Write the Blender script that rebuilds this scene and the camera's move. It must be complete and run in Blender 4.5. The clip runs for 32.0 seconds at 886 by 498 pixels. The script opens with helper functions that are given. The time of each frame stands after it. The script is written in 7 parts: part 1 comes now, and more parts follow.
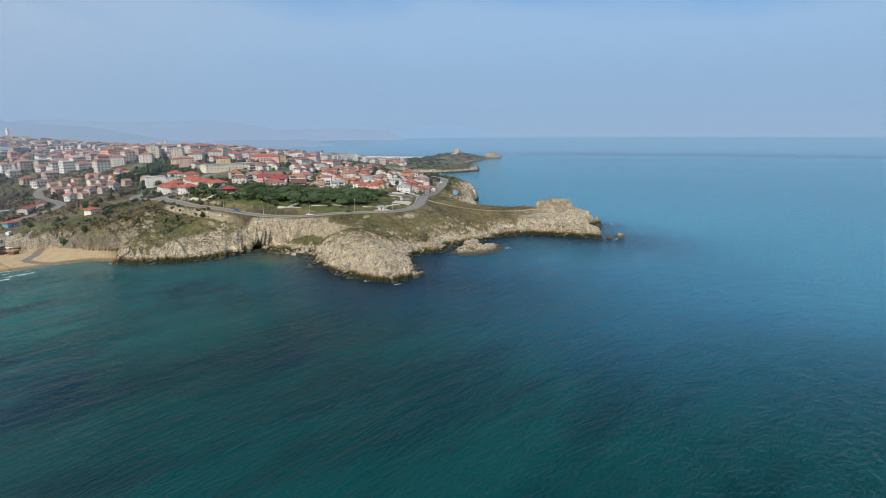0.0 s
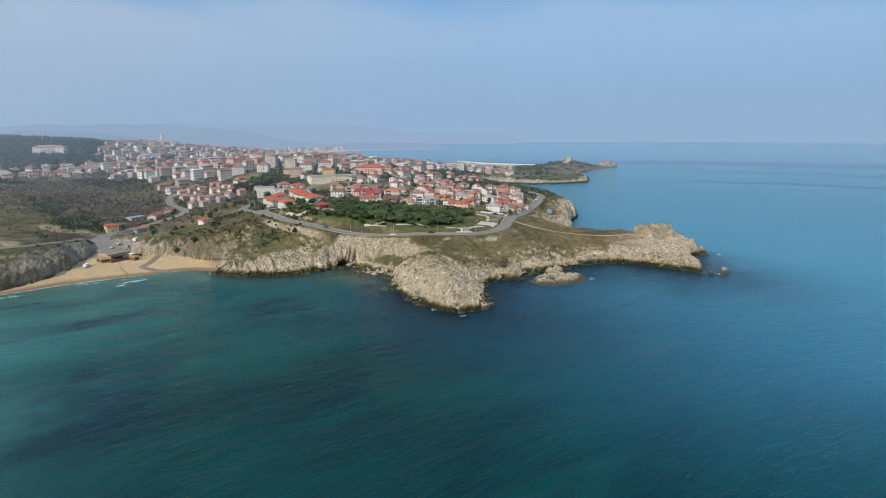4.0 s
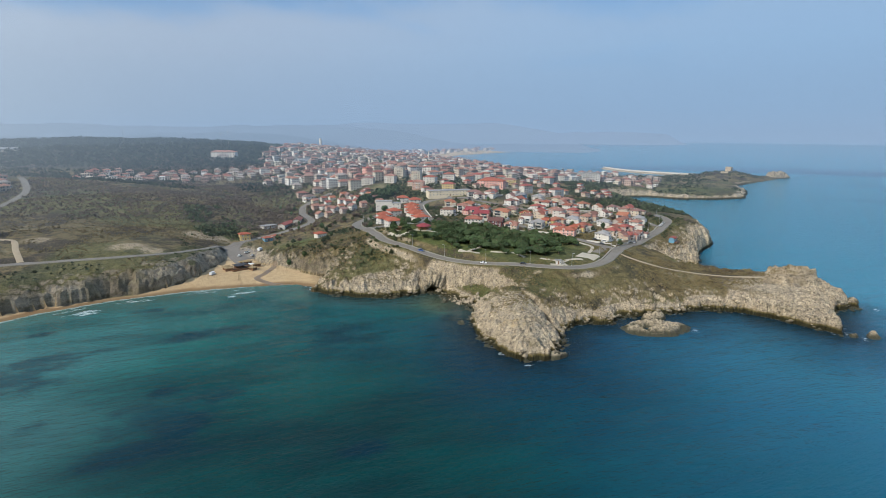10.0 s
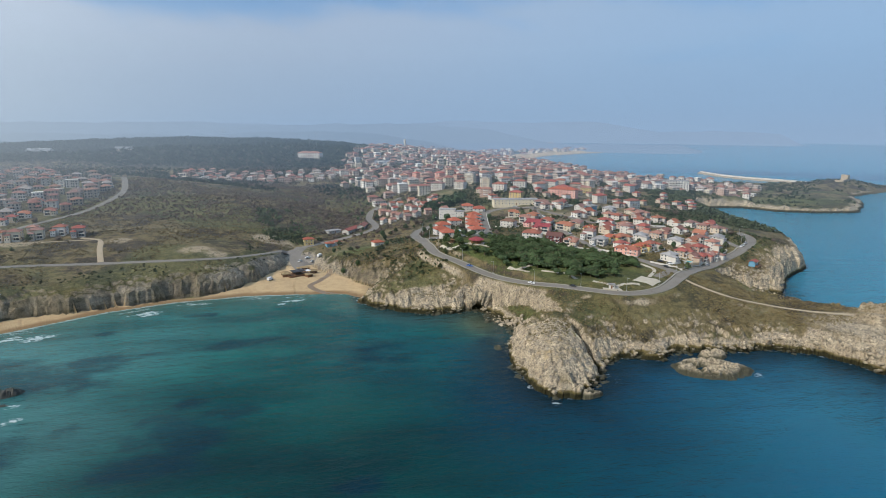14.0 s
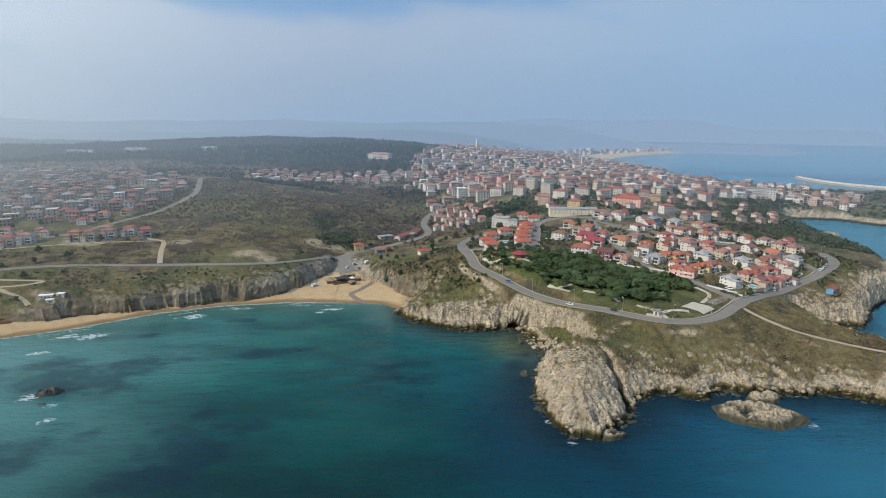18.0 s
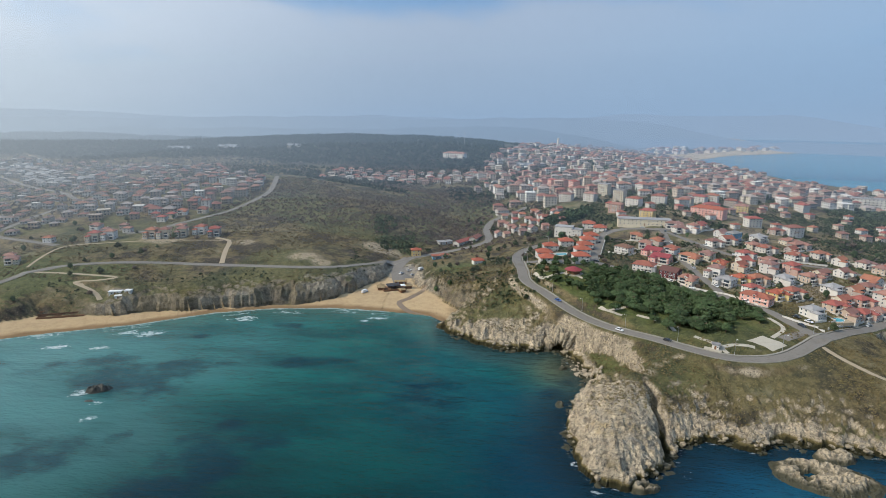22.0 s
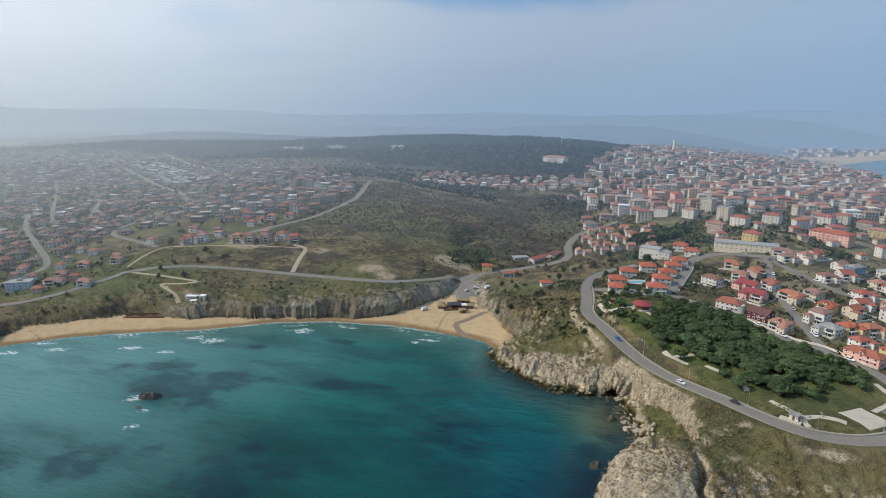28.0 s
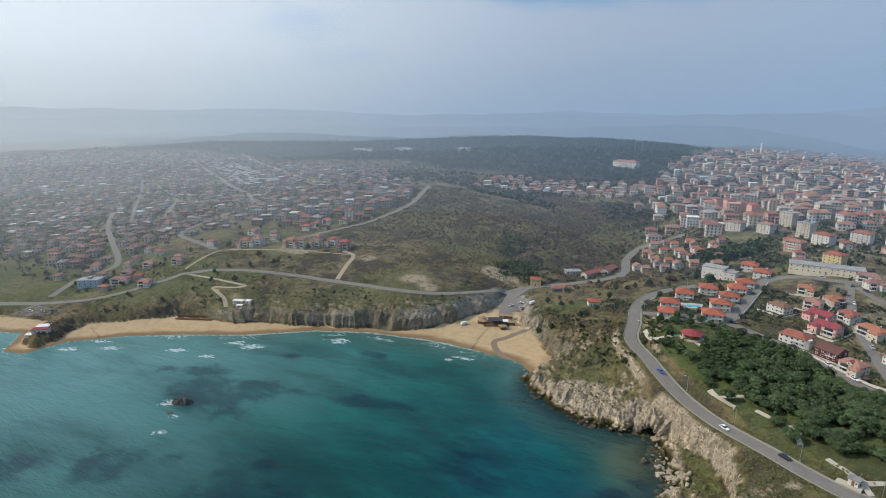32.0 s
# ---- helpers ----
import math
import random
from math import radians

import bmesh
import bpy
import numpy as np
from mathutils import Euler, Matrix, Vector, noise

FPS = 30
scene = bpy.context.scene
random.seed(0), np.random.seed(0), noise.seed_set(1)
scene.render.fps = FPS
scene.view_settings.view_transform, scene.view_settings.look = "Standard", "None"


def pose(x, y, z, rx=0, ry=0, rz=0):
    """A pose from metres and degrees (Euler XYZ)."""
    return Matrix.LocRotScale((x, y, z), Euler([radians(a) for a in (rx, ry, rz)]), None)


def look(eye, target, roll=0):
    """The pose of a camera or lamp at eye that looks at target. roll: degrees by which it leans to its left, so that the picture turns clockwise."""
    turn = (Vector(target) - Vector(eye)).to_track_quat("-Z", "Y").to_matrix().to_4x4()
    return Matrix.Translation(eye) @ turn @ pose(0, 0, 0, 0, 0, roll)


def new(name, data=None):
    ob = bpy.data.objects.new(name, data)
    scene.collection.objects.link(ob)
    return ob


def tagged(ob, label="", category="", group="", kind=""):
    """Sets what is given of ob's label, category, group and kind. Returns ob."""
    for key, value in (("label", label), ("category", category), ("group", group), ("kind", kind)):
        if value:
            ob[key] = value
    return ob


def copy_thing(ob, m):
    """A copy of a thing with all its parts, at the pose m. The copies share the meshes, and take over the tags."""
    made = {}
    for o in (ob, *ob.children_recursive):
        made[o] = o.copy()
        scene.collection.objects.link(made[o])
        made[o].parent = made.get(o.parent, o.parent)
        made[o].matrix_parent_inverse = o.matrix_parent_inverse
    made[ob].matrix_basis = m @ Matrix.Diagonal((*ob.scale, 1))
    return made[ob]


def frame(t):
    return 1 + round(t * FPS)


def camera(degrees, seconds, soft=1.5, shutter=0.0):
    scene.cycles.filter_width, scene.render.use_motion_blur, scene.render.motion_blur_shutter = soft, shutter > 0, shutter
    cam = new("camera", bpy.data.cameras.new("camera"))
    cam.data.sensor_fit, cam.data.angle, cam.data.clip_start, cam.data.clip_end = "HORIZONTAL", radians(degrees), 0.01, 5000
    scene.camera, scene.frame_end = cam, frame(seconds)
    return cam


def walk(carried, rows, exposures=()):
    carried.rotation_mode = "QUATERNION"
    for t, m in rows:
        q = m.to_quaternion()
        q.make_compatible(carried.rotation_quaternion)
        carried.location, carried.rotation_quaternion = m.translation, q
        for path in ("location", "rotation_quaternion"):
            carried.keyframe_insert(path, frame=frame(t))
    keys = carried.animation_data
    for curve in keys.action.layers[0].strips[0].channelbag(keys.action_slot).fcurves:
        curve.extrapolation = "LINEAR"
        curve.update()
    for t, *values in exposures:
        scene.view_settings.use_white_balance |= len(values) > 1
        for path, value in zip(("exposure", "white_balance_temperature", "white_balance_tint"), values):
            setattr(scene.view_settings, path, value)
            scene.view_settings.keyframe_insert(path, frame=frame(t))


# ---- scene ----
EXPOSURES = [(0, 0.1), (10, 0.02), (24, -0.02), (32, -0.1)]

cam = camera(76.68, 32.0, soft=0.5)
PATH = [
    (0, pose(-188.33, -199.95, 74.61) @ pose(0, 0, 0, 0, 0, -47.629) @ pose(0, 0, 0, 77.952) @ pose(0, 0, 0, 0, 0, -0.392)),
    (1, pose(-183.19, -201.60, 78.02) @ pose(0, 0, 0, 0, 0, -44.293) @ pose(0, 0, 0, 78.043) @ pose(0, 0, 0, 0, 0, -0.129)),
    (2, pose(-177.37, -203.78, 81.18) @ pose(0, 0, 0, 0, 0, -41.018) @ pose(0, 0, 0, 78.129) @ pose(0, 0, 0, 0, 0, -0.145)),
    (3, pose(-171.20, -205.76, 84.12) @ pose(0, 0, 0, 0, 0, -38.381) @ pose(0, 0, 0, 78.172) @ pose(0, 0, 0, 0, 0, -0.143)),
    (6, pose(-152.63, -210.70, 93.44) @ pose(0, 0, 0, 0, 0, -30.152) @ pose(0, 0, 0, 78.135) @ pose(0, 0, 0, 0, 0, -0.040)),
    (9, pose(-132.48, -213.75, 102.42) @ pose(0, 0, 0, 0, 0, -22.843) @ pose(0, 0, 0, 78.032) @ pose(0, 0, 0, 0, 0, 0.017)),
    (10, pose(-124.85, -214.24, 105.28) @ pose(0, 0, 0, 0, 0, -20.037) @ pose(0, 0, 0, 77.938) @ pose(0, 0, 0, 0, 0, 0.073)),
    (11, pose(-116.85, -214.02, 108.15) @ pose(0, 0, 0, 0, 0, -17.538) @ pose(0, 0, 0, 77.857) @ pose(0, 0, 0, 0, 0, 0.080)),
    (12, pose(-108.98, -213.22, 110.75) @ pose(0, 0, 0, 0, 0, -15.261) @ pose(0, 0, 0, 77.789) @ pose(0, 0, 0, 0, 0, 0.093)),
    (13, pose(-101.52, -211.57, 113.01) @ pose(0, 0, 0, 0, 0, -12.929) @ pose(0, 0, 0, 77.722) @ pose(0, 0, 0, 0, 0, 0.191)),
    (16.5, pose(-76.90, -205.18, 120.74) @ pose(0, 0, 0, 0, 0, -5.221) @ pose(0, 0, 0, 77.375) @ pose(0, 0, 0, 0, 0, 0.282)),
    (18, pose(-66.01, -201.27, 124.05) @ pose(0, 0, 0, 0, 0, -2.288) @ pose(0, 0, 0, 77.272) @ pose(0, 0, 0, 0, 0, 0.294)),
    (19, pose(-59.99, -197.74, 126.71) @ pose(0, 0, 0, 0, 0, -0.000) @ pose(0, 0, 0, 77.037) @ pose(0, 0, 0, 0, 0, 0.338)),
    (20, pose(-53.86, -194.21, 128.72) @ pose(0, 0, 0, 0, 0, 2.394) @ pose(0, 0, 0, 76.906) @ pose(0, 0, 0, 0, 0, 0.401)),
    (21, pose(-47.51, -190.14, 130.61) @ pose(0, 0, 0, 0, 0, 4.498) @ pose(0, 0, 0, 76.799) @ pose(0, 0, 0, 0, 0, 0.376)),
    (22, pose(-41.58, -186.25, 132.68) @ pose(0, 0, 0, 0, 0, 6.622) @ pose(0, 0, 0, 76.682) @ pose(0, 0, 0, 0, 0, 0.375)),
    (23, pose(-35.72, -182.01, 134.87) @ pose(0, 0, 0, 0, 0, 8.726) @ pose(0, 0, 0, 76.568) @ pose(0, 0, 0, 0, 0, 0.311)),
    (24, pose(-30.03, -177.38, 137.45) @ pose(0, 0, 0, 0, 0, 10.736) @ pose(0, 0, 0, 76.447) @ pose(0, 0, 0, 0, 0, 0.180)),
    (25.5, pose(-22.13, -170.98, 140.77) @ pose(0, 0, 0, 0, 0, 13.782) @ pose(0, 0, 0, 76.284) @ pose(0, 0, 0, 0, 0, 0.129)),
    (27.5, pose(-11.16, -161.24, 144.68) @ pose(0, 0, 0, 0, 0, 17.576) @ pose(0, 0, 0, 76.262) @ pose(0, 0, 0, 0, 0, 0.046)),
    (28, pose(-8.42, -158.47, 145.76) @ pose(0, 0, 0, 0, 0, 18.643) @ pose(0, 0, 0, 76.201) @ pose(0, 0, 0, 0, 0, 0.063)),
    (29, pose(-3.66, -153.14, 147.62) @ pose(0, 0, 0, 0, 0, 20.849) @ pose(0, 0, 0, 76.185) @ pose(0, 0, 0, 0, 0, -0.007)),
    (30, pose(0.78, -147.78, 149.47) @ pose(0, 0, 0, 0, 0, 23.003) @ pose(0, 0, 0, 76.113) @ pose(0, 0, 0, 0, 0, -0.054)),
    (31, pose(5.04, -142.26, 151.31) @ pose(0, 0, 0, 0, 0, 24.876) @ pose(0, 0, 0, 76.105) @ pose(0, 0, 0, 0, 0, -0.087)),
    (32, pose(9.27, -136.57, 153.08) @ pose(0, 0, 0, 0, 0, 26.575) @ pose(0, 0, 0, 76.061) @ pose(0, 0, 0, 0, 0, -0.169)),
]
walk(cam, PATH, EXPOSURES)

# ---- sky and sun ----
SUN_HEADING, SUN_HEIGHT = -111.0, 39.0  # degrees clockwise from +y, degrees above the horizon
world = bpy.data.worlds.new("daylight")
scene.world = world
world.use_nodes = True
wn, wl = world.node_tree.nodes, world.node_tree.links
wn.clear()


def wmath(op, a, b=None, c=None):
    m = wn.new("ShaderNodeMath")
    m.operation = op
    for v, slot in ((a, 0), (b, 1), (c, 2)):
        if isinstance(v, (int, float)):
            m.inputs[slot].default_value = v
        elif v is not None:
            wl.new(v, m.inputs[slot])
    return m.outputs[0]


def wramp(v, a, b, lo=0.0, hi=1.0):
    r = wn.new("ShaderNodeMapRange")
    r.interpolation_type = "SMOOTHSTEP"
    for key, q in (("From Min", a), ("From Max", b), ("To Min", lo), ("To Max", hi)):
        r.inputs[key].default_value = q
    wl.new(v, r.inputs["Value"])
    return r.outputs[0]


def wmix(f, a, b):
    m = wn.new("ShaderNodeMix")
    m.data_type = "RGBA"
    for v, slot in ((f, 0), (a, 6), (b, 7)):
        if isinstance(v, tuple):
            m.inputs[slot].default_value = (*v, 1)
        else:
            wl.new(v, m.inputs[slot])
    return m.outputs[2]


sky = wn.new("ShaderNodeTexSky")
sky.sky_type, sky.sun_disc = "NISHITA", False
sky.sun_elevation, sky.sun_rotation = radians(SUN_HEIGHT), radians(SUN_HEADING)
sky.altitude, sky.air_density, sky.dust_density, sky.ozone_density = 100, 1.0, 2.0, 2.0
coord = wn.new("ShaderNodeTexCoord")
split = wn.new("ShaderNodeSeparateXYZ")
wl.new(coord.outputs["Generated"], split.inputs[0])
height = wmath("MAXIMUM", split.outputs[2], 0.012)
join = wn.new("ShaderNodeCombineXYZ")
wl.new(split.outputs[0], join.inputs[0]); wl.new(split.outputs[1], join.inputs[1]); wl.new(height, join.inputs[2])
wl.new(join.outputs[0], sky.inputs[0])
# hazy air glows brighter towards the sun
a, e = radians(SUN_HEADING), radians(SUN_HEIGHT)
sunward = wn.new("ShaderNodeVectorMath")
sunward.operation, sunward.inputs[1].default_value = "DOT_PRODUCT", (math.sin(a) * math.cos(e), math.cos(a) * math.cos(e), math.sin(e))
wl.new(coord.outputs["Generated"], sunward.inputs[0])
glow = wramp(sunward.outputs["Value"], -0.15, 0.8)
turned = wramp(sunward.outputs["Value"], -0.8, -0.05)
air = wmix(glow, wmix(turned, (2.35, 4.2, 6.7), (3.5, 4.6, 6.1)), (9.6, 10.6, 11.6))
# thin high cloud: direction over height gives a flat sheet of cloud
over = wmath("ADD", height, 0.16)
flat = wn.new("ShaderNodeCombineXYZ")
wl.new(wmath("DIVIDE", split.outputs[0], over), flat.inputs[0]); wl.new(wmath("DIVIDE", split.outputs[1], over), flat.inputs[1])
cloud = wn.new("ShaderNodeTexNoise")
cloud.inputs["Scale"].default_value, cloud.inputs["Detail"].default_value, cloud.inputs["Roughness"].default_value = 0.42, 7, 0.5
wl.new(flat.outputs[0], cloud.inputs["Vector"])
veil = wramp(wmath("ADD", cloud.outputs[0], wmath("MULTIPLY_ADD", split.outputs[2], -1.7, 0.3)), 0.45, 0.56, 0.0, 0.9)
blue = wmix(wramp(glow, 0.0, 1.0, 0.55, 0.75), sky.outputs[0], wmix(glow, (1.9, 4.3, 8.2), (7.5, 9.6, 12.0)))
clouded = wmix(veil, blue, wmix(glow, wmix(turned, (3.0, 4.8, 7.2), (4.2, 5.1, 6.5)), (9.5, 10.4, 11.2)))
hazed = wmix(wramp(split.outputs[2], -0.02, 0.17, 0.95, 0.1), clouded, air)
back = wn.new("ShaderNodeBackground")
back.inputs[1].default_value = 0.1
wl.new(hazed, back.inputs[0])
wl.new(back.outputs[0], wn.new("ShaderNodeOutputWorld").inputs[0])

sun = new("sun", bpy.data.lights.new("sun", "SUN"))
sun.data.energy, sun.data.angle, sun.data.color = 3.7, radians(0.6), (1.0, 0.92, 0.8)
sun.matrix_world = look((math.sin(a) * math.cos(e) * 900, math.cos(a) * math.cos(e) * 900, math.sin(e) * 900), (0, 0, 0))

# ---- materials ----
def nodes_of(name):
    m = bpy.data.materials.new(name)
    m.use_nodes = True
    n = m.node_tree.nodes
    return m, n, m.node_tree.links, n["Principled BSDF"]


def noise_node(n, l, scale, detail=4, rough=0.6, vector=None):
    t = n.new("ShaderNodeTexNoise")
    t.inputs["Scale"].default_value, t.inputs["Detail"].default_value, t.inputs["Roughness"].default_value = scale, detail, rough
    if vector is not None:
        l.new(vector, t.inputs["Vector"])
    return t.outputs[0]


def ramp(n, l, value, a, b):
    r = n.new("ShaderNodeMapRange")
    r.interpolation_type = "SMOOTHSTEP"
    r.inputs["From Min"].default_value, r.inputs["From Max"].default_value = a, b
    l.new(value, r.inputs["Value"])
    return r.outputs[0]


def blend(n, l, fac, a, b, mode="MIX"):
    m = n.new("ShaderNodeMix")
    m.data_type, m.blend_type = "RGBA", mode
    for v, slot in ((fac, 0), (a, 6), (b, 7)):
        if isinstance(v, (int, float)):
            m.inputs[slot].default_value = v
        elif isinstance(v, tuple):
            m.inputs[slot].default_value = (*v, 1)
        else:
            l.new(v, m.inputs[slot])
    return m.outputs[2]


def maths(n, l, op, a, b=None):
    m = n.new("ShaderNodeMath")
    m.operation = op
    for v, slot in ((a, 0), (b, 1)):
        if v is None:
            continue
        if isinstance(v, (int, float)):
            m.inputs[slot].default_value = v
        else:
            l.new(v, m.inputs[slot])
    return m.outputs[0]


def bumped(n, l, p, height, strength, distance):
    b = n.new("ShaderNodeBump")
    b.inputs["Strength"].default_value, b.inputs["Distance"].default_value = strength, distance
    l.new(height, b.inputs["Height"])
    l.new(b.outputs[0], p.inputs["Normal"])


def surface(name, light, dark, rough=0.8, grain=3.0, stain=0.3, bump=0.3, depth=0.03, vary=0.0, metal=0.0, tints=()):
    """Grain and stains in two sizes; vary: how far each object drifts in brightness; tints: colours that objects take by chance."""
    m, n, l, p = nodes_of(name)
    pos = n.new("ShaderNodeNewGeometry").outputs["Position"]
    fine, broad = noise_node(n, l, grain, 5, 0.65, pos), noise_node(n, l, stain, 4, 0.6, pos)
    first = light
    info = n.new("ShaderNodeObjectInfo")
    if tints:
        r = n.new("ShaderNodeValToRGB")
        r.color_ramp.interpolation = "CONSTANT"
        for k, c in enumerate(tints):
            e = r.color_ramp.elements[k] if k < 2 else r.color_ramp.elements.new(k / len(tints))
            e.position, e.color = k / len(tints), (*c, 1)
        l.new(info.outputs["Random"], r.inputs[0])
        first = r.outputs[0]
    c = blend(n, l, ramp(n, l, broad, 0.45, 0.75), first, blend(n, l, 0.5, first, dark))
    c = blend(n, l, ramp(n, l, fine, 0.52, 0.8), c, dark)
    if vary:
        h = n.new("ShaderNodeHueSaturation")
        v = maths(n, l, "MULTIPLY_ADD", info.outputs["Random"], 2 * vary)
        v.node.inputs[2].default_value = 1 - vary
        l.new(v, h.inputs["Value"]); l.new(c, h.inputs["Color"])
        c = h.outputs[0]
    l.new(c, p.inputs["Base Color"])
    p.inputs["Roughness"].default_value, p.inputs["Metallic"].default_value = rough, metal
    if rough > 0.6:
        p.inputs["Specular IOR Level"].default_value = 0.2
    if bump:
        bumped(n, l, p, fine, bump, depth)
    return m


PLASTER = surface("plaster", (0.78, 0.74, 0.68), (0.5, 0.47, 0.42), 0.85, 1.4, 0.25, 0.15, 0.02,
                  tints=((0.56, 0.52, 0.47), (0.56, 0.47, 0.36), (0.64, 0.62, 0.58), (0.48, 0.37, 0.28), (0.6, 0.57, 0.52), (0.46, 0.3, 0.24), (0.55, 0.48, 0.36), (0.38, 0.31, 0.27), (0.62, 0.6, 0.57)))
WHITE_WALL = surface("white_plaster", (0.6, 0.57, 0.52), (0.5, 0.47, 0.43), 0.85, 1.2, 0.25, 0.15, 0.02, vary=0.06)
ROOF = surface("clay_tiles", (0.42, 0.13, 0.065), (0.2, 0.075, 0.05), 0.8, 2.2, 0.3, 0.6, 0.08, vary=0.16,
               tints=((0.34, 0.125, 0.085), (0.28, 0.12, 0.09), (0.36, 0.15, 0.09), (0.24, 0.125, 0.1), (0.31, 0.095, 0.075), (0.3, 0.16, 0.12), (0.22, 0.13, 0.11)))
ORANGE_ROOF = surface("new_clay_tiles", (0.34, 0.1, 0.058), (0.22, 0.07, 0.045), 0.75, 2.2, 0.4, 0.5, 0.08, vary=0.08)
RED_ROOF = surface("crimson_tiles", (0.24, 0.05, 0.055), (0.14, 0.035, 0.038), 0.7, 2.2, 0.4, 0.4, 0.06, vary=0.08)
GREY_ROOF = surface("grey_roofing", (0.3, 0.29, 0.28), (0.16, 0.15, 0.15), 0.8, 1.5, 0.3, 0.3, 0.03, vary=0.15)
GLASS = surface("window_glass", (0.05, 0.065, 0.08), (0.03, 0.035, 0.04), 0.08, 0.5, 0.2, 0.0)
FRAME = surface("window_frame", (0.75, 0.74, 0.72), (0.5, 0.48, 0.45), 0.5, 5, 0.5, 0.0)
WOOD = surface("brown_wood", (0.2, 0.11, 0.06), (0.1, 0.055, 0.03), 0.7, 6, 0.8, 0.4, 0.01, vary=0.2)
CONCRETE = surface("concrete", (0.5, 0.47, 0.42), (0.32, 0.3, 0.27), 0.9, 1.5, 0.2, 0.3, 0.02, vary=0.08)
ASPHALT = surface("asphalt", (0.19, 0.172, 0.15), (0.12, 0.11, 0.096), 0.9, 0.7, 0.09, 0.3, 0.02)
DIRT = surface("bare_earth", (0.36, 0.29, 0.2), (0.25, 0.2, 0.14), 0.95, 0.9, 0.12, 0.5, 0.1)
STEEL = surface("galvanised_steel", (0.45, 0.46, 0.47), (0.25, 0.25, 0.26), 0.45, 4, 0.6, 0.1, 0.005, metal=0.8)
BARK = surface("bark", (0.16, 0.11, 0.075), (0.07, 0.05, 0.035), 0.9, 5, 0.9, 0.8, 0.05, vary=0.2)
NEEDLES = surface("pine_needles", (0.06, 0.092, 0.038), (0.03, 0.052, 0.023), 0.7, 1.6, 0.35, 0.4, 0.1, vary=0.25)
LEAVES = surface("evergreen_leaves", (0.062, 0.078, 0.036), (0.032, 0.042, 0.021), 0.7, 1.5, 0.3, 0.4, 0.1, vary=0.3)
SCRUB = surface("dry_scrub", (0.18, 0.14, 0.07), (0.095, 0.076, 0.038), 0.9, 0.8, 0.06, 0.5, 0.1)
TWIGS = surface("bare_twigs", (0.15, 0.115, 0.09), (0.075, 0.058, 0.046), 0.9, 1.0, 0.05, 0.4, 0.1)
ROCK = surface("limestone", (0.36, 0.3, 0.22), (0.16, 0.135, 0.1), 0.9, 0.7, 0.08, 0.8, 0.25, vary=0.12)
WETROCK = surface("wet_rock", (0.045, 0.042, 0.032), (0.02, 0.02, 0.016), 0.6, 0.8, 0.15, 0.8, 0.2, vary=0.15)
BLUE = surface("blue_paint", (0.13, 0.3, 0.42), (0.08, 0.2, 0.3), 0.6, 2, 0.4, 0.1)
YELLOW = surface("yellow_paint", (0.62, 0.47, 0.22), (0.44, 0.33, 0.17), 0.75, 1.5, 0.3, 0.1)
PINK = surface("pink_plaster", (0.7, 0.4, 0.33), (0.48, 0.26, 0.22), 0.85, 1.2, 0.25, 0.15)
POOL = surface("pool_water", (0.1, 0.4, 0.45), (0.06, 0.3, 0.36), 0.08, 1.0, 0.3, 0.15, 0.02)

# ---- the lie of the land ----
COAST_WEST = [(-4900, -700), (-1500, -250), (-800, -40), (-480, 42), (-425, 62), (-402, 38), (-386, 42), (-379, 68),
              (-352, 92), (-328, 106), (-278, 131), (-240, 158), (-205, 172), (-160, 179), (-125, 177), (-92, 172), (-84, 163)]
COAST_COVE = [(-84, 152), (-75, 142), (-56, 127), (-38, 120), (-21, 120), (-16, 124), (-9, 122), (-6, 111), (-3.5, 99), (2, 87), (3, 80), (-6, 64),
              (-11, 48), (-13, 30), (-10, 10), (-5, 2), (5, -1), (14, 7), (26, 18), (32, 30), (44, 36), (64, 31), (72, 37)]
COAST_POINT = [(90, 36), (112, 33), (131, 33), (146, 24), (157, 7), (162, -11), (167, -26), (175, -19), (189, -4), (204, 6),
               (222, 3), (229, 28), (221, 54), (205, 68), (187, 84), (174, 100), (167, 128), (185, 124), (210, 119), (222, 132)]
COAST_NORTH = [(246, 156), (286, 181), (312, 215), (332, 242), (346, 290), (348, 335), (366, 410), (384, 470), (425, 524),
               (488, 508), (505, 470), (560, 446), (612, 442), (660, 480), (705, 520), (770, 600), (860, 640), (985, 690)]
COAST_FAR = [(1010, 722), (900, 762), (800, 800), (700, 830), (640, 900), (570, 1100), (505, 1215), (468, 1360), (466, 1490), (544, 1702),
             (751, 1973), (1005, 2150), (1180, 2230), (1290, 2400), (1330, 2900), (1250, 4890), (-4890, 4890)]
COAST = COAST_WEST + COAST_COVE + COAST_POINT + COAST_NORTH + COAST_FAR
# the low ledge under the cove's cliff
LEDGE = [(-10, 127), (-2, 123), (4, 114), (13, 104), (20, 94), (24, 81), (23, 69), (13, 69), (4, 76), (-6, 88), (-18, 100), (-18, 118)]
# the foot of the cliffs, behind the sand
FOOT_WEST = [(-4900, -690), (-1500, -240), (-800, -25), (-480, 70), (-425, 84), (-400, 52), (-388, 50), (-396, 92),
             (-349, 130), (-300, 145), (-246, 168), (-222, 176), (-190, 180), (-170, 198), (-152, 228), (-138, 262), (-122, 262), (-112, 236), (-96, 214), (-70, 180)]
FOOT = FOOT_WEST + COAST_COVE + COAST_POINT + COAST_NORTH + COAST_FAR

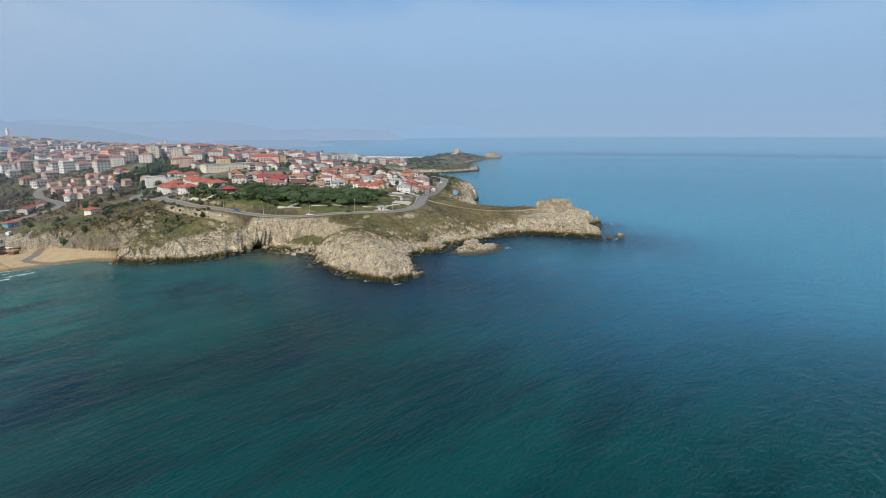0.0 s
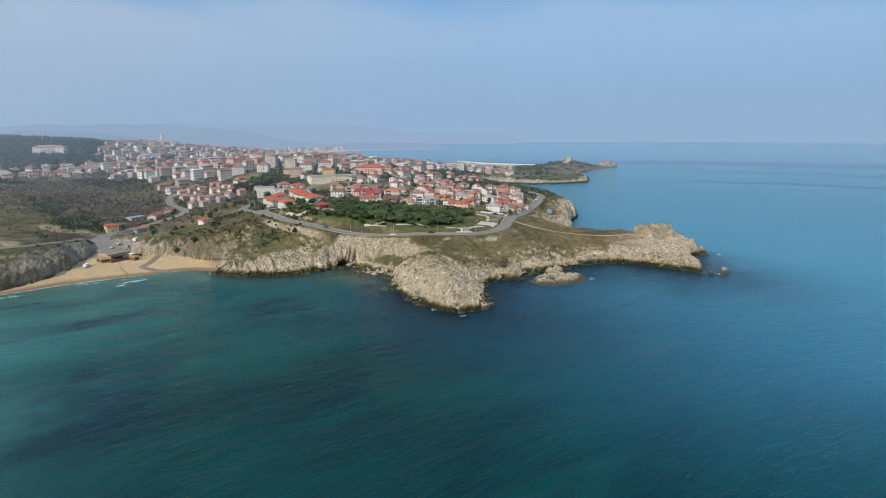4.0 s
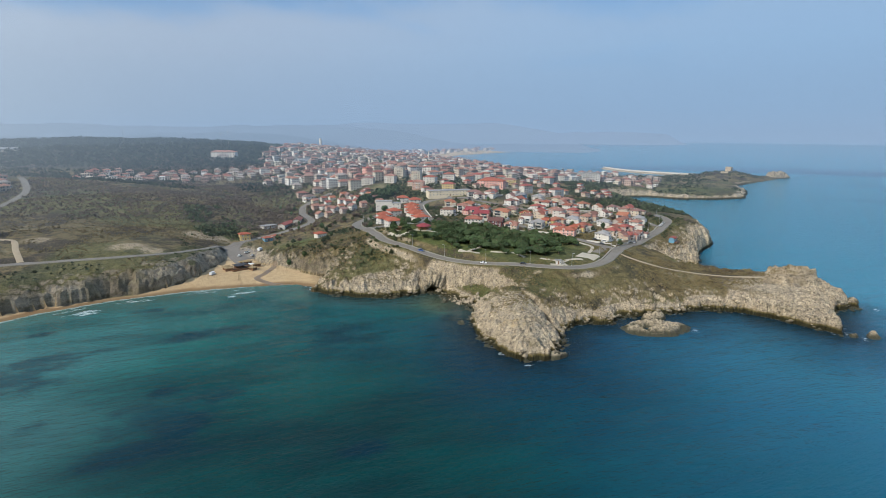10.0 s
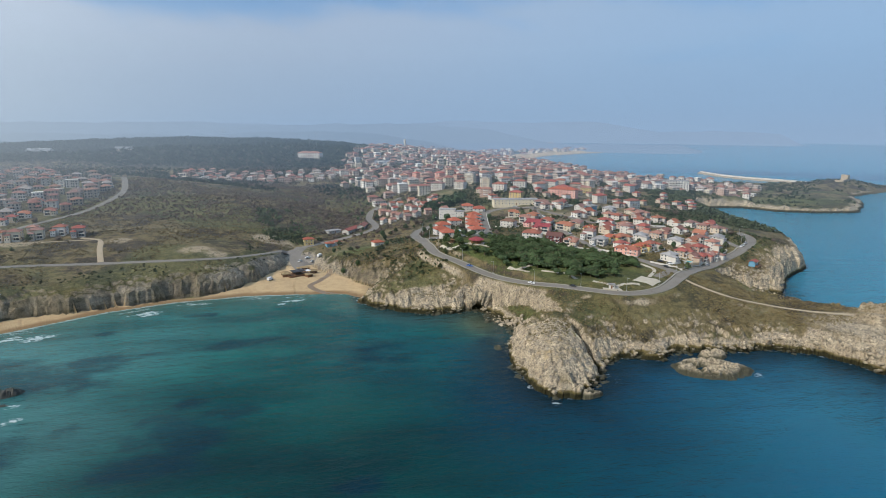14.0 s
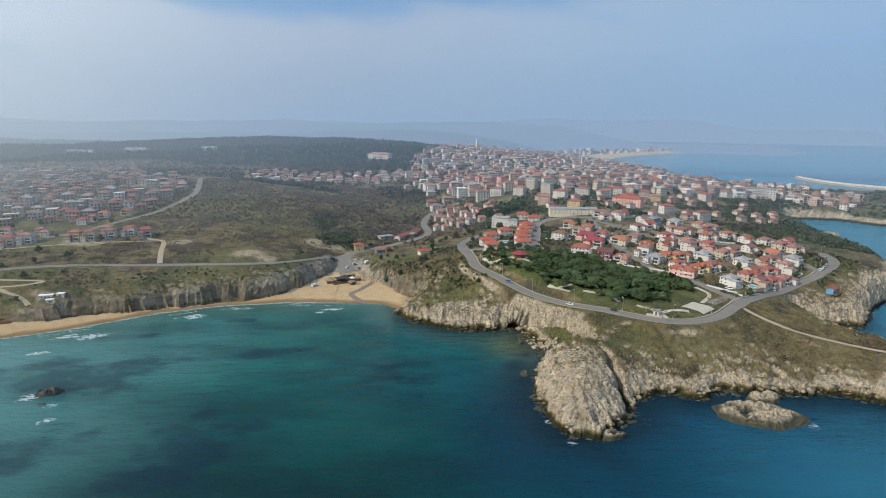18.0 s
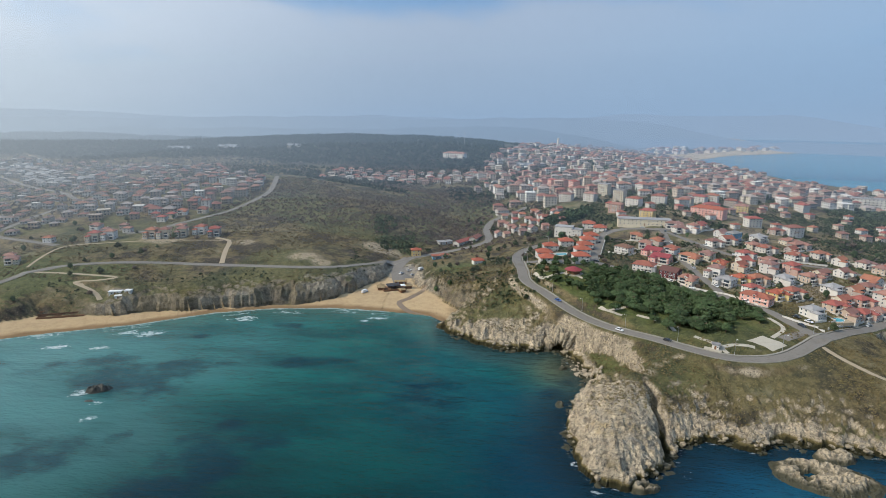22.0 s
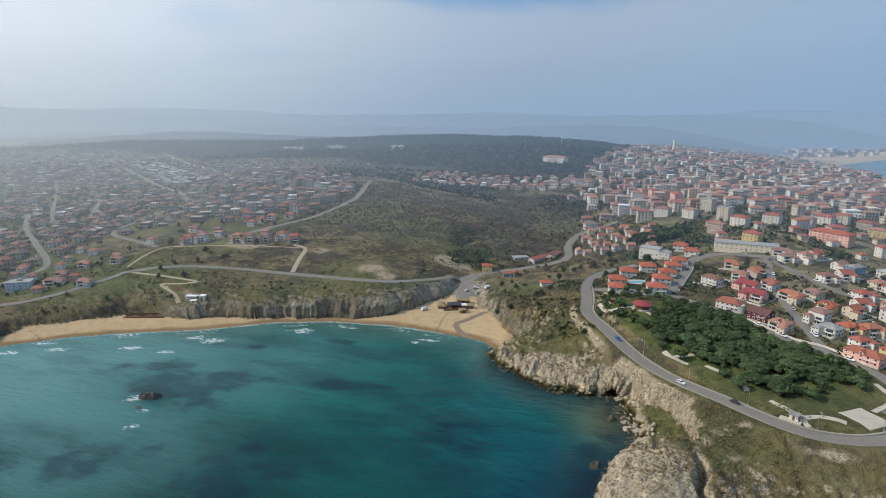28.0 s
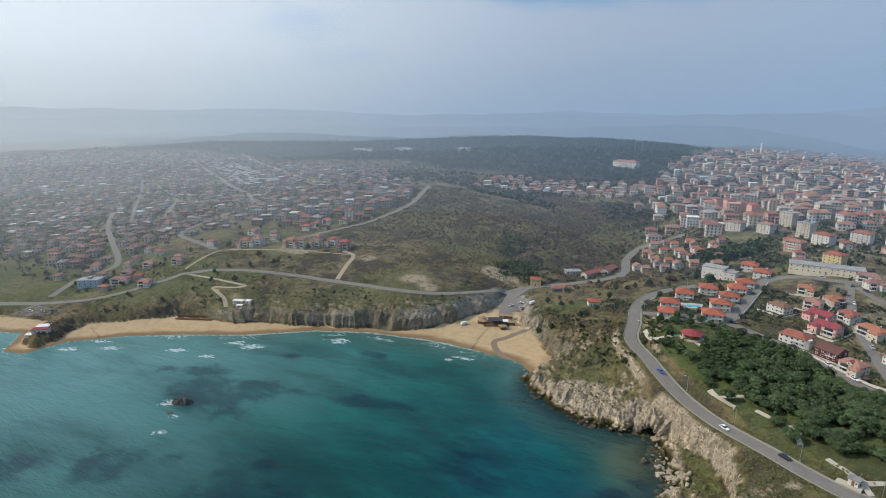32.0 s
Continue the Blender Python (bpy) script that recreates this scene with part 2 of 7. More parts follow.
ANCHORS_HEADLAND = [(15, 45, 16), (4, 20, 13), (32, 73, 17.5), (61, 81, 22), (105, 82, 22), (90, 96, 22.5), (107, 54, 11.5), (152, 50, 10.5),
                    (176, 54, 10.5), (190, 48, 11.5), (201, 45, 12), (213, 28, 12), (203, 16, 10), (192, 6, 8.5), (180, -6, 7), (171, -17, 3.5), (163, 10, 10), (199, 137, 16), (251, 190, 26), (285, 200, 20), (220, 172, 24), (-28, 189, 28.5),
                    (-63, 236, 20), (-52, 168, 14), (7, 107, 21.5), (-60, 140, 9), (-28, 134, 10), (0, 135, 24), (-18, 160, 25.5), (-28, 176, 27.5), (18, 113, 22.5), (30, 120, 23), (150, 110, 22)]
ANCHORS_SHORE = [(52, 46, 7), (66, 42, 5), (85, 45, 6.5), (107, 43, 6.5), (128, 43, 7), (60, 58, 12), (140, 56, 10)]
ANCHORS_TOWN = [(53, 200, 29), (37, 332, 30), (77, 335, 37), (148, 375, 37), (84, 293, 34), (98, 222, 31), (101, 143, 26), (223, 207, 26),
                (-22, 364, 24), (-57, 394, 18), (62, 478, 46), (251, 460, 31), (216, 409, 32), (385, 528, 24), (330, 300, 18), (434, 569, 19),
                (513, 491, 12), (600, 480, 12), (700, 600, 12), (852, 697, 20), (-26, 583, 32), (300, 800, 34), (450, 900, 16)]
ANCHORS_HILL = [(-220, 717, 31), (-145, 887, 54), (-149, 1029, 70), (76, 1236, 58), (-347, 530, 50.5), (-250, 440, 42), (-160, 371, 32), (-220, 312, 27),
                (-198, 240, 22), (-290, 240, 25), (-262, 213, 19.5), (-173, 223, 17.5), (-123, 300, 9), (-105, 275, 8), (-85, 340, 13), (-90, 450, 20),
                (-120, 600, 27), (-411, 220, 26), (-370, 100, 13.5), (-330, 180, 20), (-390, 330, 34), (-430, 430, 40), (-547, 452, 41)]
ANCHORS_FAR = [(-450, 150, 13), (-560, 180, 15), (-650, 300, 20), (-700, 500, 30), (-820, 800, 50), (-500, 740, 50), (-1000, 600, 45), (-1200, 300, 45),
               (-400, 1200, 80), (-800, 1250, 76), (-1300, 1000, 80), (250, 1500, 40), (450, 1800, 12), (-200, 1800, 50), (-1500, 1900, 60), (0, 3000, 60), (-2600, 800, 60)]


def smooth(a, b, v):
    u = np.clip((v - a) / (b - a), 0, 1)
    return u * u * (3 - 2 * u)


def lattice(ix, iy, seed):
    """A random number for each cell of a lattice."""
    h = (ix.astype(np.int64) * 374761393 + iy.astype(np.int64) * 668265263 + seed * 974634777) & 0xFFFFFFFF
    h = ((h ^ (h >> 13)) * 1274126177) & 0xFFFFFFFF
    return ((h ^ (h >> 16)) & 0xFFFF) / 65535.0


def value_noise(x, y, seed=0):
    ix, iy = np.floor(x), np.floor(y)
    u, v = x - ix, y - iy
    u, v = u * u * (3 - 2 * u), v * v * (3 - 2 * v)
    a, b = lattice(ix, iy, seed), lattice(ix + 1, iy, seed)
    c, d = lattice(ix, iy + 1, seed), lattice(ix + 1, iy + 1, seed)
    return (a + (b - a) * u) * (1 - v) + (c + (d - c) * u) * v - 0.5


def fbm(x, y, size, octaves=4, seed=0, ridged=False):
    total, amp = 0.0, 1.0
    for k in range(octaves):
        n = value_noise(x / size * 2 ** k + 17.3 * k, y / size * 2 ** k - 9.1 * k, seed + k) * 2
        total = total + amp * ((1 - 2 * np.abs(n)) if ridged else n)
        amp *= 0.5
    return total


def inside_distance(x, y, ring):
    """Distance to a ring of points, positive inside it."""
    p = np.array(ring, float)
    q = np.roll(p, -1, axis=0)
    best = np.full(x.shape, 1e12)
    inside = np.zeros(x.shape, bool)
    for (ax, ay), (bx, by) in zip(p, q):
        dx, dy = bx - ax, by - ay
        t = np.clip(((x - ax) * dx + (y - ay) * dy) / (dx * dx + dy * dy), 0, 1)
        best = np.minimum(best, (x - ax - t * dx) ** 2 + (y - ay - t * dy) ** 2)
        cross = (ay > y) != (by > y)
        if abs(dy) > 1e-9:
            inside ^= cross & (x < dx * (y - ay) / dy + ax)
    d = np.sqrt(best)
    return np.where(inside, d, -d)


def ring_arc(x, y, ring, reach=70.0):
    """How far along a ring of points the nearest place on it lies."""
    p = np.array(ring, float)
    best, arc, run = np.full(x.shape, reach * reach), np.zeros(x.shape), 0.0
    for (ax, ay), (bx, by) in zip(p[:-1], p[1:]):
        dx, dy = bx - ax, by - ay
        long = math.hypot(dx, dy)
        k = np.nonzero((x > min(ax, bx) - reach) & (x < max(ax, bx) + reach) & (y > min(ay, by) - reach) & (y < max(ay, by) + reach))
        t = np.clip(((x[k] - ax) * dx + (y[k] - ay) * dy) / (long * long), 0, 1)
        d = (x[k] - ax - t * dx) ** 2 + (y[k] - ay - t * dy) ** 2
        hit = d < best[k]
        best[k], arc[k] = np.where(hit, d, best[k]), np.where(hit, run + t * long, arc[k])
        run += long
    return arc


def spline_surface(anchors):
    p = np.array(anchors, float)
    n = len(p)
    def kern(r2):
        return 0.5 * r2 * np.log(r2 + 1e-9)
    s = p[:, :2] / 100
    A = np.zeros((n + 3, n + 3))
    A[:n, :n] = kern(((s[:, None] - s[None]) ** 2).sum(-1)) + np.eye(n) * 0.02
    A[:n, n], A[:n, n + 1:] = 1, s
    A[n, :n], A[n + 1:, :n] = 1, s.T
    w = np.linalg.solve(A, np.concatenate([p[:, 2], np.zeros(3)]))
    def surface(x, y):
        u, v = x / 100, y / 100
        z = w[n] + w[n + 1] * u + w[n + 2] * v
        for k in range(n):
            z = z + w[k] * kern((u - s[k, 0]) ** 2 + (v - s[k, 1]) ** 2)
        return z
    return surface


BASE = spline_surface(ANCHORS_HEADLAND + ANCHORS_SHORE + ANCHORS_TOWN + ANCHORS_HILL + ANCHORS_FAR)


def land(x, y, rough=True):
    """Height of the ground, and how far each place lies inside the coast and behind the cliff's foot."""
    x, y = np.asarray(x, float), np.asarray(y, float)
    near = np.exp(-(np.maximum(np.hypot(x - 20, y - 150) - 900, 0) / 400) ** 2)
    far = smooth(1300, 2600, np.hypot(x, y))
    base = BASE(np.clip(x, -1500, 1500), np.clip(y, -300, 2400))
    base = np.clip(base, 6, 95) * (1 - far) + far * (38 - 30 * smooth(200, 500, x) + 6 * fbm(x, y, 900, 3, 40))
    base = np.where(x > 500, np.minimum(base, 8 + 13 * np.exp(-((x - 852) ** 2 + (y - 700) ** 2) / 4500)), base)
    dc, df = inside_distance(x, y, COAST), inside_distance(x, y, FOOT)
    crag = 0.0
    beachside = smooth(-100, -150, x) * smooth(520, 480, -x)
    cliffy = smooth(-100, -140, x) * smooth(-335, -300, x)
    if rough:
        # ribs and gullies that run straight down the cliffs
        arc = ring_arc(x, y, FOOT) + 1.5 * fbm(x, y, 7, 2, 17)
        rib = fbm(arc, df * 0.22, 5.0, 3, 19, True)
        buttress = fbm(arc, df * 0.15, 26, 3, 23)
        crag = near * (2.2 * fbm(x, y, 13, 2, 3) + (1.2 - 0.7 * cliffy) * fbm(x, y, 5, 3, 5, True) + 0.7 * fbm(x, y, 2.2, 2, 8) + (1 - beachside) * 0.45 * rib + cliffy * (6.0 * buttress + 2.0 * fbm(x, y, 19, 3, 27)))
    dr = df + crag * smooth(60, 0, np.abs(df))
    # how quickly the rock rises from its foot
    meadow = smooth(55, 80, x) * smooth(190, 160, x) * smooth(90, 60, y)
    spit = np.exp(-(((x + 50) / 38) ** 2 + ((y - 138) / 20) ** 2))
    cove = np.exp(-(((x - 2) / 22) ** 2 + ((y - 104) / 16) ** 2))
    point = smooth(140, 160, x) * smooth(75, 60, y)
    run = 7 + 4 * beachside - 6.8 * cliffy - 3.5 * meadow - 3.4 * point - 1 * spit - 3.5 * cove + 18 * smooth(700, 1200, np.hypot(x, y))
    foot = 2.6 * smooth(1.0, 4.0, dc - np.maximum(df, 0))
    rise = np.where(dr > 0, 1 - np.exp(-np.maximum(dr, 0) / run), 0)
    rock = foot + (np.maximum(base, foot) - foot) * rise
    sand = np.clip(0.085 * dc, -6, 2.8) + (0.12 * fbm(x, y, 9, 3, 12) if rough else 0)
    h = np.where(df + crag * 0.6 > 0, np.maximum(rock, np.minimum(sand, 0.4)), np.where(dc > 0.0, np.minimum(sand, 3.0), -0.3 + np.maximum(dc * 0.25, -6)))
    h = np.where(dc > -0.5, h, np.minimum(h, -0.4))
    dl = inside_distance(x, y, LEDGE) + (0.9 * fbm(x, y, 3.2, 2, 15, True) + 0.8 * fbm(x, y, 9, 2, 16) if rough else 0)
    shelf = np.clip(0.42 * dc, -0.5, 3.2) + np.clip(0.5 * (dc - 8), 0, 4.5)
    h = np.where(dc > -0.5, np.minimum(h, np.maximum(shelf, 0.3) + 3.8 * np.clip(-dl, 0, 2.0) + 0.5 * np.maximum(-dl - 2.0, 0)), h)
    if rough:
        knob = np.exp(-(((x - 8) / 22) ** 2 + ((y - 30) / 30) ** 2) * 1.1)
        steep = smooth(40, 4, dr) * smooth(-1, 2, dr)
        h = h + near * steep * ((1.5 - 0.8 * knob - 0.6 * cliffy) * fbm(x, y, 4.6, 4, 21, True) + 0.6 * fbm(x, y, 2.1, 2, 29, True) + 0.2 * (1 - beachside) * rib - 0.75 + 0.5 * knob) + near * smooth(4, 30, dr) * (0.5 * fbm(x, y, 22, 3, 31) + 0.25 * fbm(x, y, 5, 2, 33))
        # the block of rock that stands at the end of the point
        edge = np.hypot((x - 203) / 19, (y - 36) / 15) + 0.16 * fbm(x, y, 9, 3, 43)
        h = h + 5.0 * smooth(1.0, 0.86, edge) * smooth(0, 3, dc)
        # the cleft through the peninsula
        cleft = np.exp(-((x - 25 - 1.0 * np.sin(y * 0.4)) / 1.7) ** 2) * smooth(62, 52, y) * smooth(12, 17, y)
        h = h - np.minimum(9 * cleft, np.maximum(h - 0.5, 0))
        far_hills = smooth(1000, 1800, np.hypot(x, y)) * (dc > 30)
        h = h + far_hills * 9 * fbm(x, y, 420, 4, 51)
        h = h + smooth(300, 500, np.hypot(x, y)) * smooth(30, 80, dc) * 2.2 * fbm(x, y, 90, 3, 61)
    return h, dc, df

# ---- building kit ----
class Shape:
    """Corners and faces of one mesh, put together from simple solids."""

    def __init__(self):
        self.v, self.f, self.m = [], [], []

    def add(self, verts, faces, mat=0):
        k = len(self.v)
        self.v += [tuple(q) for q in verts]
        self.f += [tuple(i + k for i in f) for f in faces]
        self.m += [mat] * len(faces)
        return self

    def box(self, x0, y0, z0, x1, y1, z1, mat=0):
        vs = [(x, y, z) for z in (z0, z1) for x, y in ((x0, y0), (x1, y0), (x1, y1), (x0, y1))]
        return self.add(vs, [(3, 2, 1, 0), (4, 5, 6, 7), (0, 1, 5, 4), (1, 2, 6, 5), (2, 3, 7, 6), (3, 0, 4, 7)], mat)

    def slab(self, pts, z0, z1, mat=0):
        n = len(pts)
        vs = [(x, y, z0) for x, y in pts] + [(x, y, z1) for x, y in pts]
        return self.add(vs, [tuple(range(n))[::-1], tuple(range(n, 2 * n))] + [(i, (i + 1) % n, n + (i + 1) % n, n + i) for i in range(n)], mat)

    def tube(self, a, b, r0, r1, sides=6, mat=0, cap=True):
        a, b = Vector(a), Vector(b)
        z = (b - a).normalized()
        x = z.orthogonal().normalized()
        y = z.cross(x)
        vs = []
        for p, r in ((a, r0), (b, r1)):
            vs += [p + (x * math.cos(2 * math.pi * k / sides) + y * math.sin(2 * math.pi * k / sides)) * r for k in range(sides)]
        fs = [(k, (k + 1) % sides, sides + (k + 1) % sides, sides + k) for k in range(sides)]
        if cap:
            fs += [tuple(range(sides))[::-1], tuple(range(sides, 2 * sides))]
        return self.add(vs, fs, mat)

    def mesh(self, name, *mats):
        me = bpy.data.meshes.new(name)
        me.from_pydata(self.v, [], self.f)
        for q in mats:
            me.materials.append(q)
        if len(mats) > 1:
            me.polygons.foreach_set("material_index", self.m)
        me.update()
        return me


def part(name, shape, mat, parent, label="", at=None, category="", kind=""):
    """One mesh object under a thing or under a part; shape is a Shape or a mesh to share."""
    me = shape.mesh(name, *(mat if isinstance(mat, tuple) else (mat,))) if isinstance(shape, Shape) else shape
    ob = new(name, me)
    ob.parent = parent
    if at is not None:
        ob.matrix_basis = at
    return tagged(ob, label, category, kind=kind)


def thing(name, label, category, m=None, group=""):
    ob = new(name)
    ob.empty_display_size = 0.5
    if m is not None:
        ob.matrix_basis = m
    return tagged(ob, label, category, group)


def place(x, y, turn=0.0, sink=0.0, size=1.0):
    return pose(x, y, ground_z(x, y) - sink, 0, 0, turn) @ Matrix.Scale(size, 4)


def low_ground(x, y, r):
    """Least height of the ground round a place, to set a footing."""
    return min(ground_z(x + dx * r, y + dy * r) for dx, dy in ((0, 0), (1, 0), (-1, 0), (0, 1), (0, -1)))


def hip_roof(w, d, z, rise, eave=0.7, ridge=None, thick=0.25, tiles=True):
    """A hipped roof with eaves that have an edge."""
    a, b = w / 2 + eave, d / 2 + eave
    r = max(a - b, 0.02) if ridge is None else ridge
    low = [(-a, -b), (a, -b), (a, b), (-a, b)]
    s = Shape()
    vs = [(x, y, z - thick) for x, y in low] + [(x, y, z) for x, y in low] + [(-r, 0, z + rise), (r, 0, z + rise)]
    s.add(vs, [(3, 2, 1, 0), (0, 1, 5, 4), (1, 2, 6, 5), (2, 3, 7, 6), (3, 0, 4, 7), (4, 5, 9, 8), (5, 6, 9), (6, 7, 8, 9), (7, 4, 8)])
    if not tiles:
        return s
    # ridge tiles
    s.tube((-r, 0, z + rise), (r, 0, z + rise), 0.16, 0.16, 5)
    for (x, y), e in zip(low, (-r, r, r, -r)):
        s.tube((x, y, z + 0.03), (e, 0, z + rise), 0.13, 0.13, 4)
    return s


def gable_roof(w, d, z, rise, eave=0.6, thick=0.25):
    a, b = w / 2 + eave, d / 2 + eave
    s = Shape()
    for sy in (-1, 1):
        vs = [(-a, sy * b, z - 0.2), (a, sy * b, z - 0.2), (a, 0, z + rise), (-a, 0, z + rise)]
        vs += [(x, y, h - thick) for x, y, h in vs]
        fs = [(0, 1, 2, 3), (7, 6, 5, 4), (4, 5, 1, 0), (5, 6, 2, 1), (7, 4, 0, 3)]
        s.add(vs, fs if sy < 0 else [f[::-1] for f in fs])
    s.tube((-a, 0, z + rise), (a, 0, z + rise), 0.16, 0.16, 5)
    return s


WINDOW_CACHE = {}


def window_meshes(w, h):
    if (w, h) not in WINDOW_CACHE:
        e = 0.11
        def ring(x0, z0, x1, z1, y):
            return [(x0, y, z0), (x1, y, z0), (x1, y, z1), (x0, y, z1)]
        vs = ring(-w / 2, 0, w / 2, h, 0.06) + ring(-w / 2 - 0.03, -0.05, w / 2 + 0.03, h + 0.03, -0.07) + ring(-w / 2 + e, e, w / 2 - e, h - e, -0.07) + ring(-w / 2 + e, e, w / 2 - e, h - e, -0.02)
        fs = [(j * 4 + i, j * 4 + (i + 1) % 4, j * 4 + 4 + (i + 1) % 4, j * 4 + 4 + i) for j in range(3) for i in range(4)]
        fr = Shape().add(vs, fs).add([], [])
        fr.f.append((12, 13, 14, 15)); fr.m.append(1)
        gl = Shape().box(-w / 2 + e, -0.045, e, w / 2 - e, -0.025, h - e)
        WINDOW_CACHE[(w, h)] = (fr.mesh("window_frame", FRAME, GLASS), gl.mesh("pane", GLASS))
    return WINDOW_CACHE[(w, h)]


def add_window(parent, x, y, z, turn, w=1.3, h=1.4, split=True):
    fr, gl = window_meshes(w, h)
    at = pose(x, y, z, 0, 0, turn)
    win = part("window", fr, None, parent, at=at)
    if split:
        part("pane", gl, None, win)
    return win


def facade_windows(parent, w, d, floors, storey, z0, per=(3, 2), size=(1.3, 1.4), split=True, sides=(0, 1, 2, 3)):
    for side in sides:
        long = w if side % 2 == 0 else d
        n = per[side % 2]
        for f in range(floors):
            for k in range(n):
                u = (k + 0.5) / n * long - long / 2
                z = z0 + f * storey + 0.95
                off = 0.04
                x, y, t = ((u, -d / 2 - off, 0), (w / 2 + off, u, 90), (-u, d / 2 + off, 180), (-w / 2 - off, -u, 270))[side]
                add_window(parent, x, y, z, t, *size, split)

# ---- roads, as lines on the plan ----
ROADS = {
    "coast_road": (6.6, [(-520, 70), (-440, 100), (-411, 120), (-396, 150), (-388, 172), (-372, 185), (-338, 197), (-293, 206), (-246, 211), (-207, 213), (-179, 222),
                         (-160, 242), (-140, 275), (-115, 303), (-92, 318), (-67, 335), (-59, 352), (-63, 390), (-55, 430), (-20, 470)]),
    "park_road": (6.4, [(0, 305), (-20, 287), (-31, 262), (-33, 230), (-30, 200), (-28, 176), (-16, 157), (0, 134), (18, 113), (36, 97), (51, 85), (66, 78),
                        (83, 78), (98, 84), (114, 97), (126, 106), (150, 125), (175, 144), (213, 166), (237, 187), (246, 215)]),
    "beach_access": (10.0, [(-128, 292), (-133, 272), (-130, 252), (-125, 236)]),
    "pine_street": (6.0, [(-27, 217), (0, 217), (19, 214), (47, 196), (61, 187), (76, 164), (90, 155), (107, 138), (113, 120), (119, 103)]),
    "villa_street": (8.0, [(19, 214), (32, 265), (43, 313), (64, 328), (95, 320), (130, 330)]),
    "upper_street": (5.0, [(95, 320), (87, 248), (88, 206), (92, 156)]),
    "north_street": (5.0, [(97, 312), (124, 252), (150, 238), (193, 228), (210, 205), (213, 172)]),
    "ridge_road": (6.0, [(-375, 262), (-359, 278), (-345, 312), (-326, 352), (-320, 400), (-322, 444), (-340, 505), (-361, 563)]),
    "cross_lane": (4.0, [(-905, 510), (-875, 487), (-790, 420), (-721, 363), (-640, 300)]),
    "bend_lane": (5.5, [(-540, 405), (-516, 389), (-524, 354), (-519, 306), (-504, 262), (-451, 240), (-412, 226)]),
    "lower_lane": (5.5, [(-720, 330), (-640, 270), (-560, 222), (-488, 179), (-478, 152), (-480, 135), (-462, 104)]),
    "row_lane": (4.5, [(-762, 402), (-716, 425), (-650, 365), (-603, 317)]),
    "west_street": (6.0, [(-1010, 705), (-955, 674), (-770, 568), (-620, 470), (-540, 405)]),
}
TRACKS = {
    "dirt_track": (5.5, [(-262, 214), (-272, 240), (-280, 262), (-295, 268)]),
    "field_track": (3.0, [(-285, 262), (-336, 250), (-375, 236), (-405, 222), (-398, 180)]),
    "point_path": (4.4, [(116, 93), (130, 75), (151, 65), (171, 55), (190, 46), (203, 36)]),
    "beach_track": (4.5, [(-388, 172), (-343, 173), (-320, 172), (-331, 165), (-345, 162), (-325, 154), (-314, 146)]),
    "upper_lane": (6.0, [(-988, 819), (-866, 750), (-732, 679), (-586, 577), (-512, 525)]),
}


def spaced(points, step):
    """Points along a rounded line."""
    p = [Vector((*q, 0)) for q in points]
    out = []
    for i in range(len(p) - 1):
        a, b, c, d = p[max(i - 1, 0)], p[i], p[i + 1], p[min(i + 2, len(p) - 1)]
        n = max(1, int((c - b).length / step))
        for k in range(n):
            t = k / n
            out.append(0.5 * (2 * b + (c - a) * t + (2 * a - 5 * b + 4 * c - d) * t * t + (3 * b - a - 3 * c + d) * t ** 3))
    out.append(p[-1])
    return np.array([(q.x, q.y) for q in out])


LINES = {}
for name, (wide, pts) in {**ROADS, **TRACKS}.items():
    line = spaced(pts, 4.0)
    z = land(line[:, 0], line[:, 1], rough=False)[0]
    for _ in range(30):
        z[1:-1] = (z[:-2] + 2 * z[1:-1] + z[2:]) / 4
    LINES[name] = (wide, line, z)


def near_line(x, y, line, z, reach):
    """Distance to a line, and the line's height there."""
    best, level = np.full(x.shape, 1e9), np.zeros(x.shape)
    lo, hi = line.min(0) - reach, line.max(0) + reach
    idx = np.nonzero((x > lo[0]) & (x < hi[0]) & (y > lo[1]) & (y < hi[1]))[0]
    xs, ys = x[idx], y[idx]
    b, lv = best[idx], level[idx]
    for i in range(len(line) - 1):
        (ax, ay), (bx, by) = line[i], line[i + 1]
        dx, dy = bx - ax, by - ay
        t = np.clip(((xs - ax) * dx + (ys - ay) * dy) / (dx * dx + dy * dy + 1e-9), 0, 1)
        d = np.hypot(xs - ax - t * dx, ys - ay - t * dy)
        m = d < b
        b[m], lv[m] = d[m], (z[i] + t * (z[i + 1] - z[i]))[m]
    best[idx], level[idx] = b, lv
    return best, level


def axis(stops):
    """Grid lines: spans of even step between stops."""
    out = [stops[0][0]]
    for (a, s0), (b, s1) in zip(stops, stops[1:]):
        while out[-1] < b - 1e-6:
            u = (out[-1] - a) / (b - a)
            out.append(min(b, out[-1] + s0 + (s1 - s0) * u))
    return np.array(out)


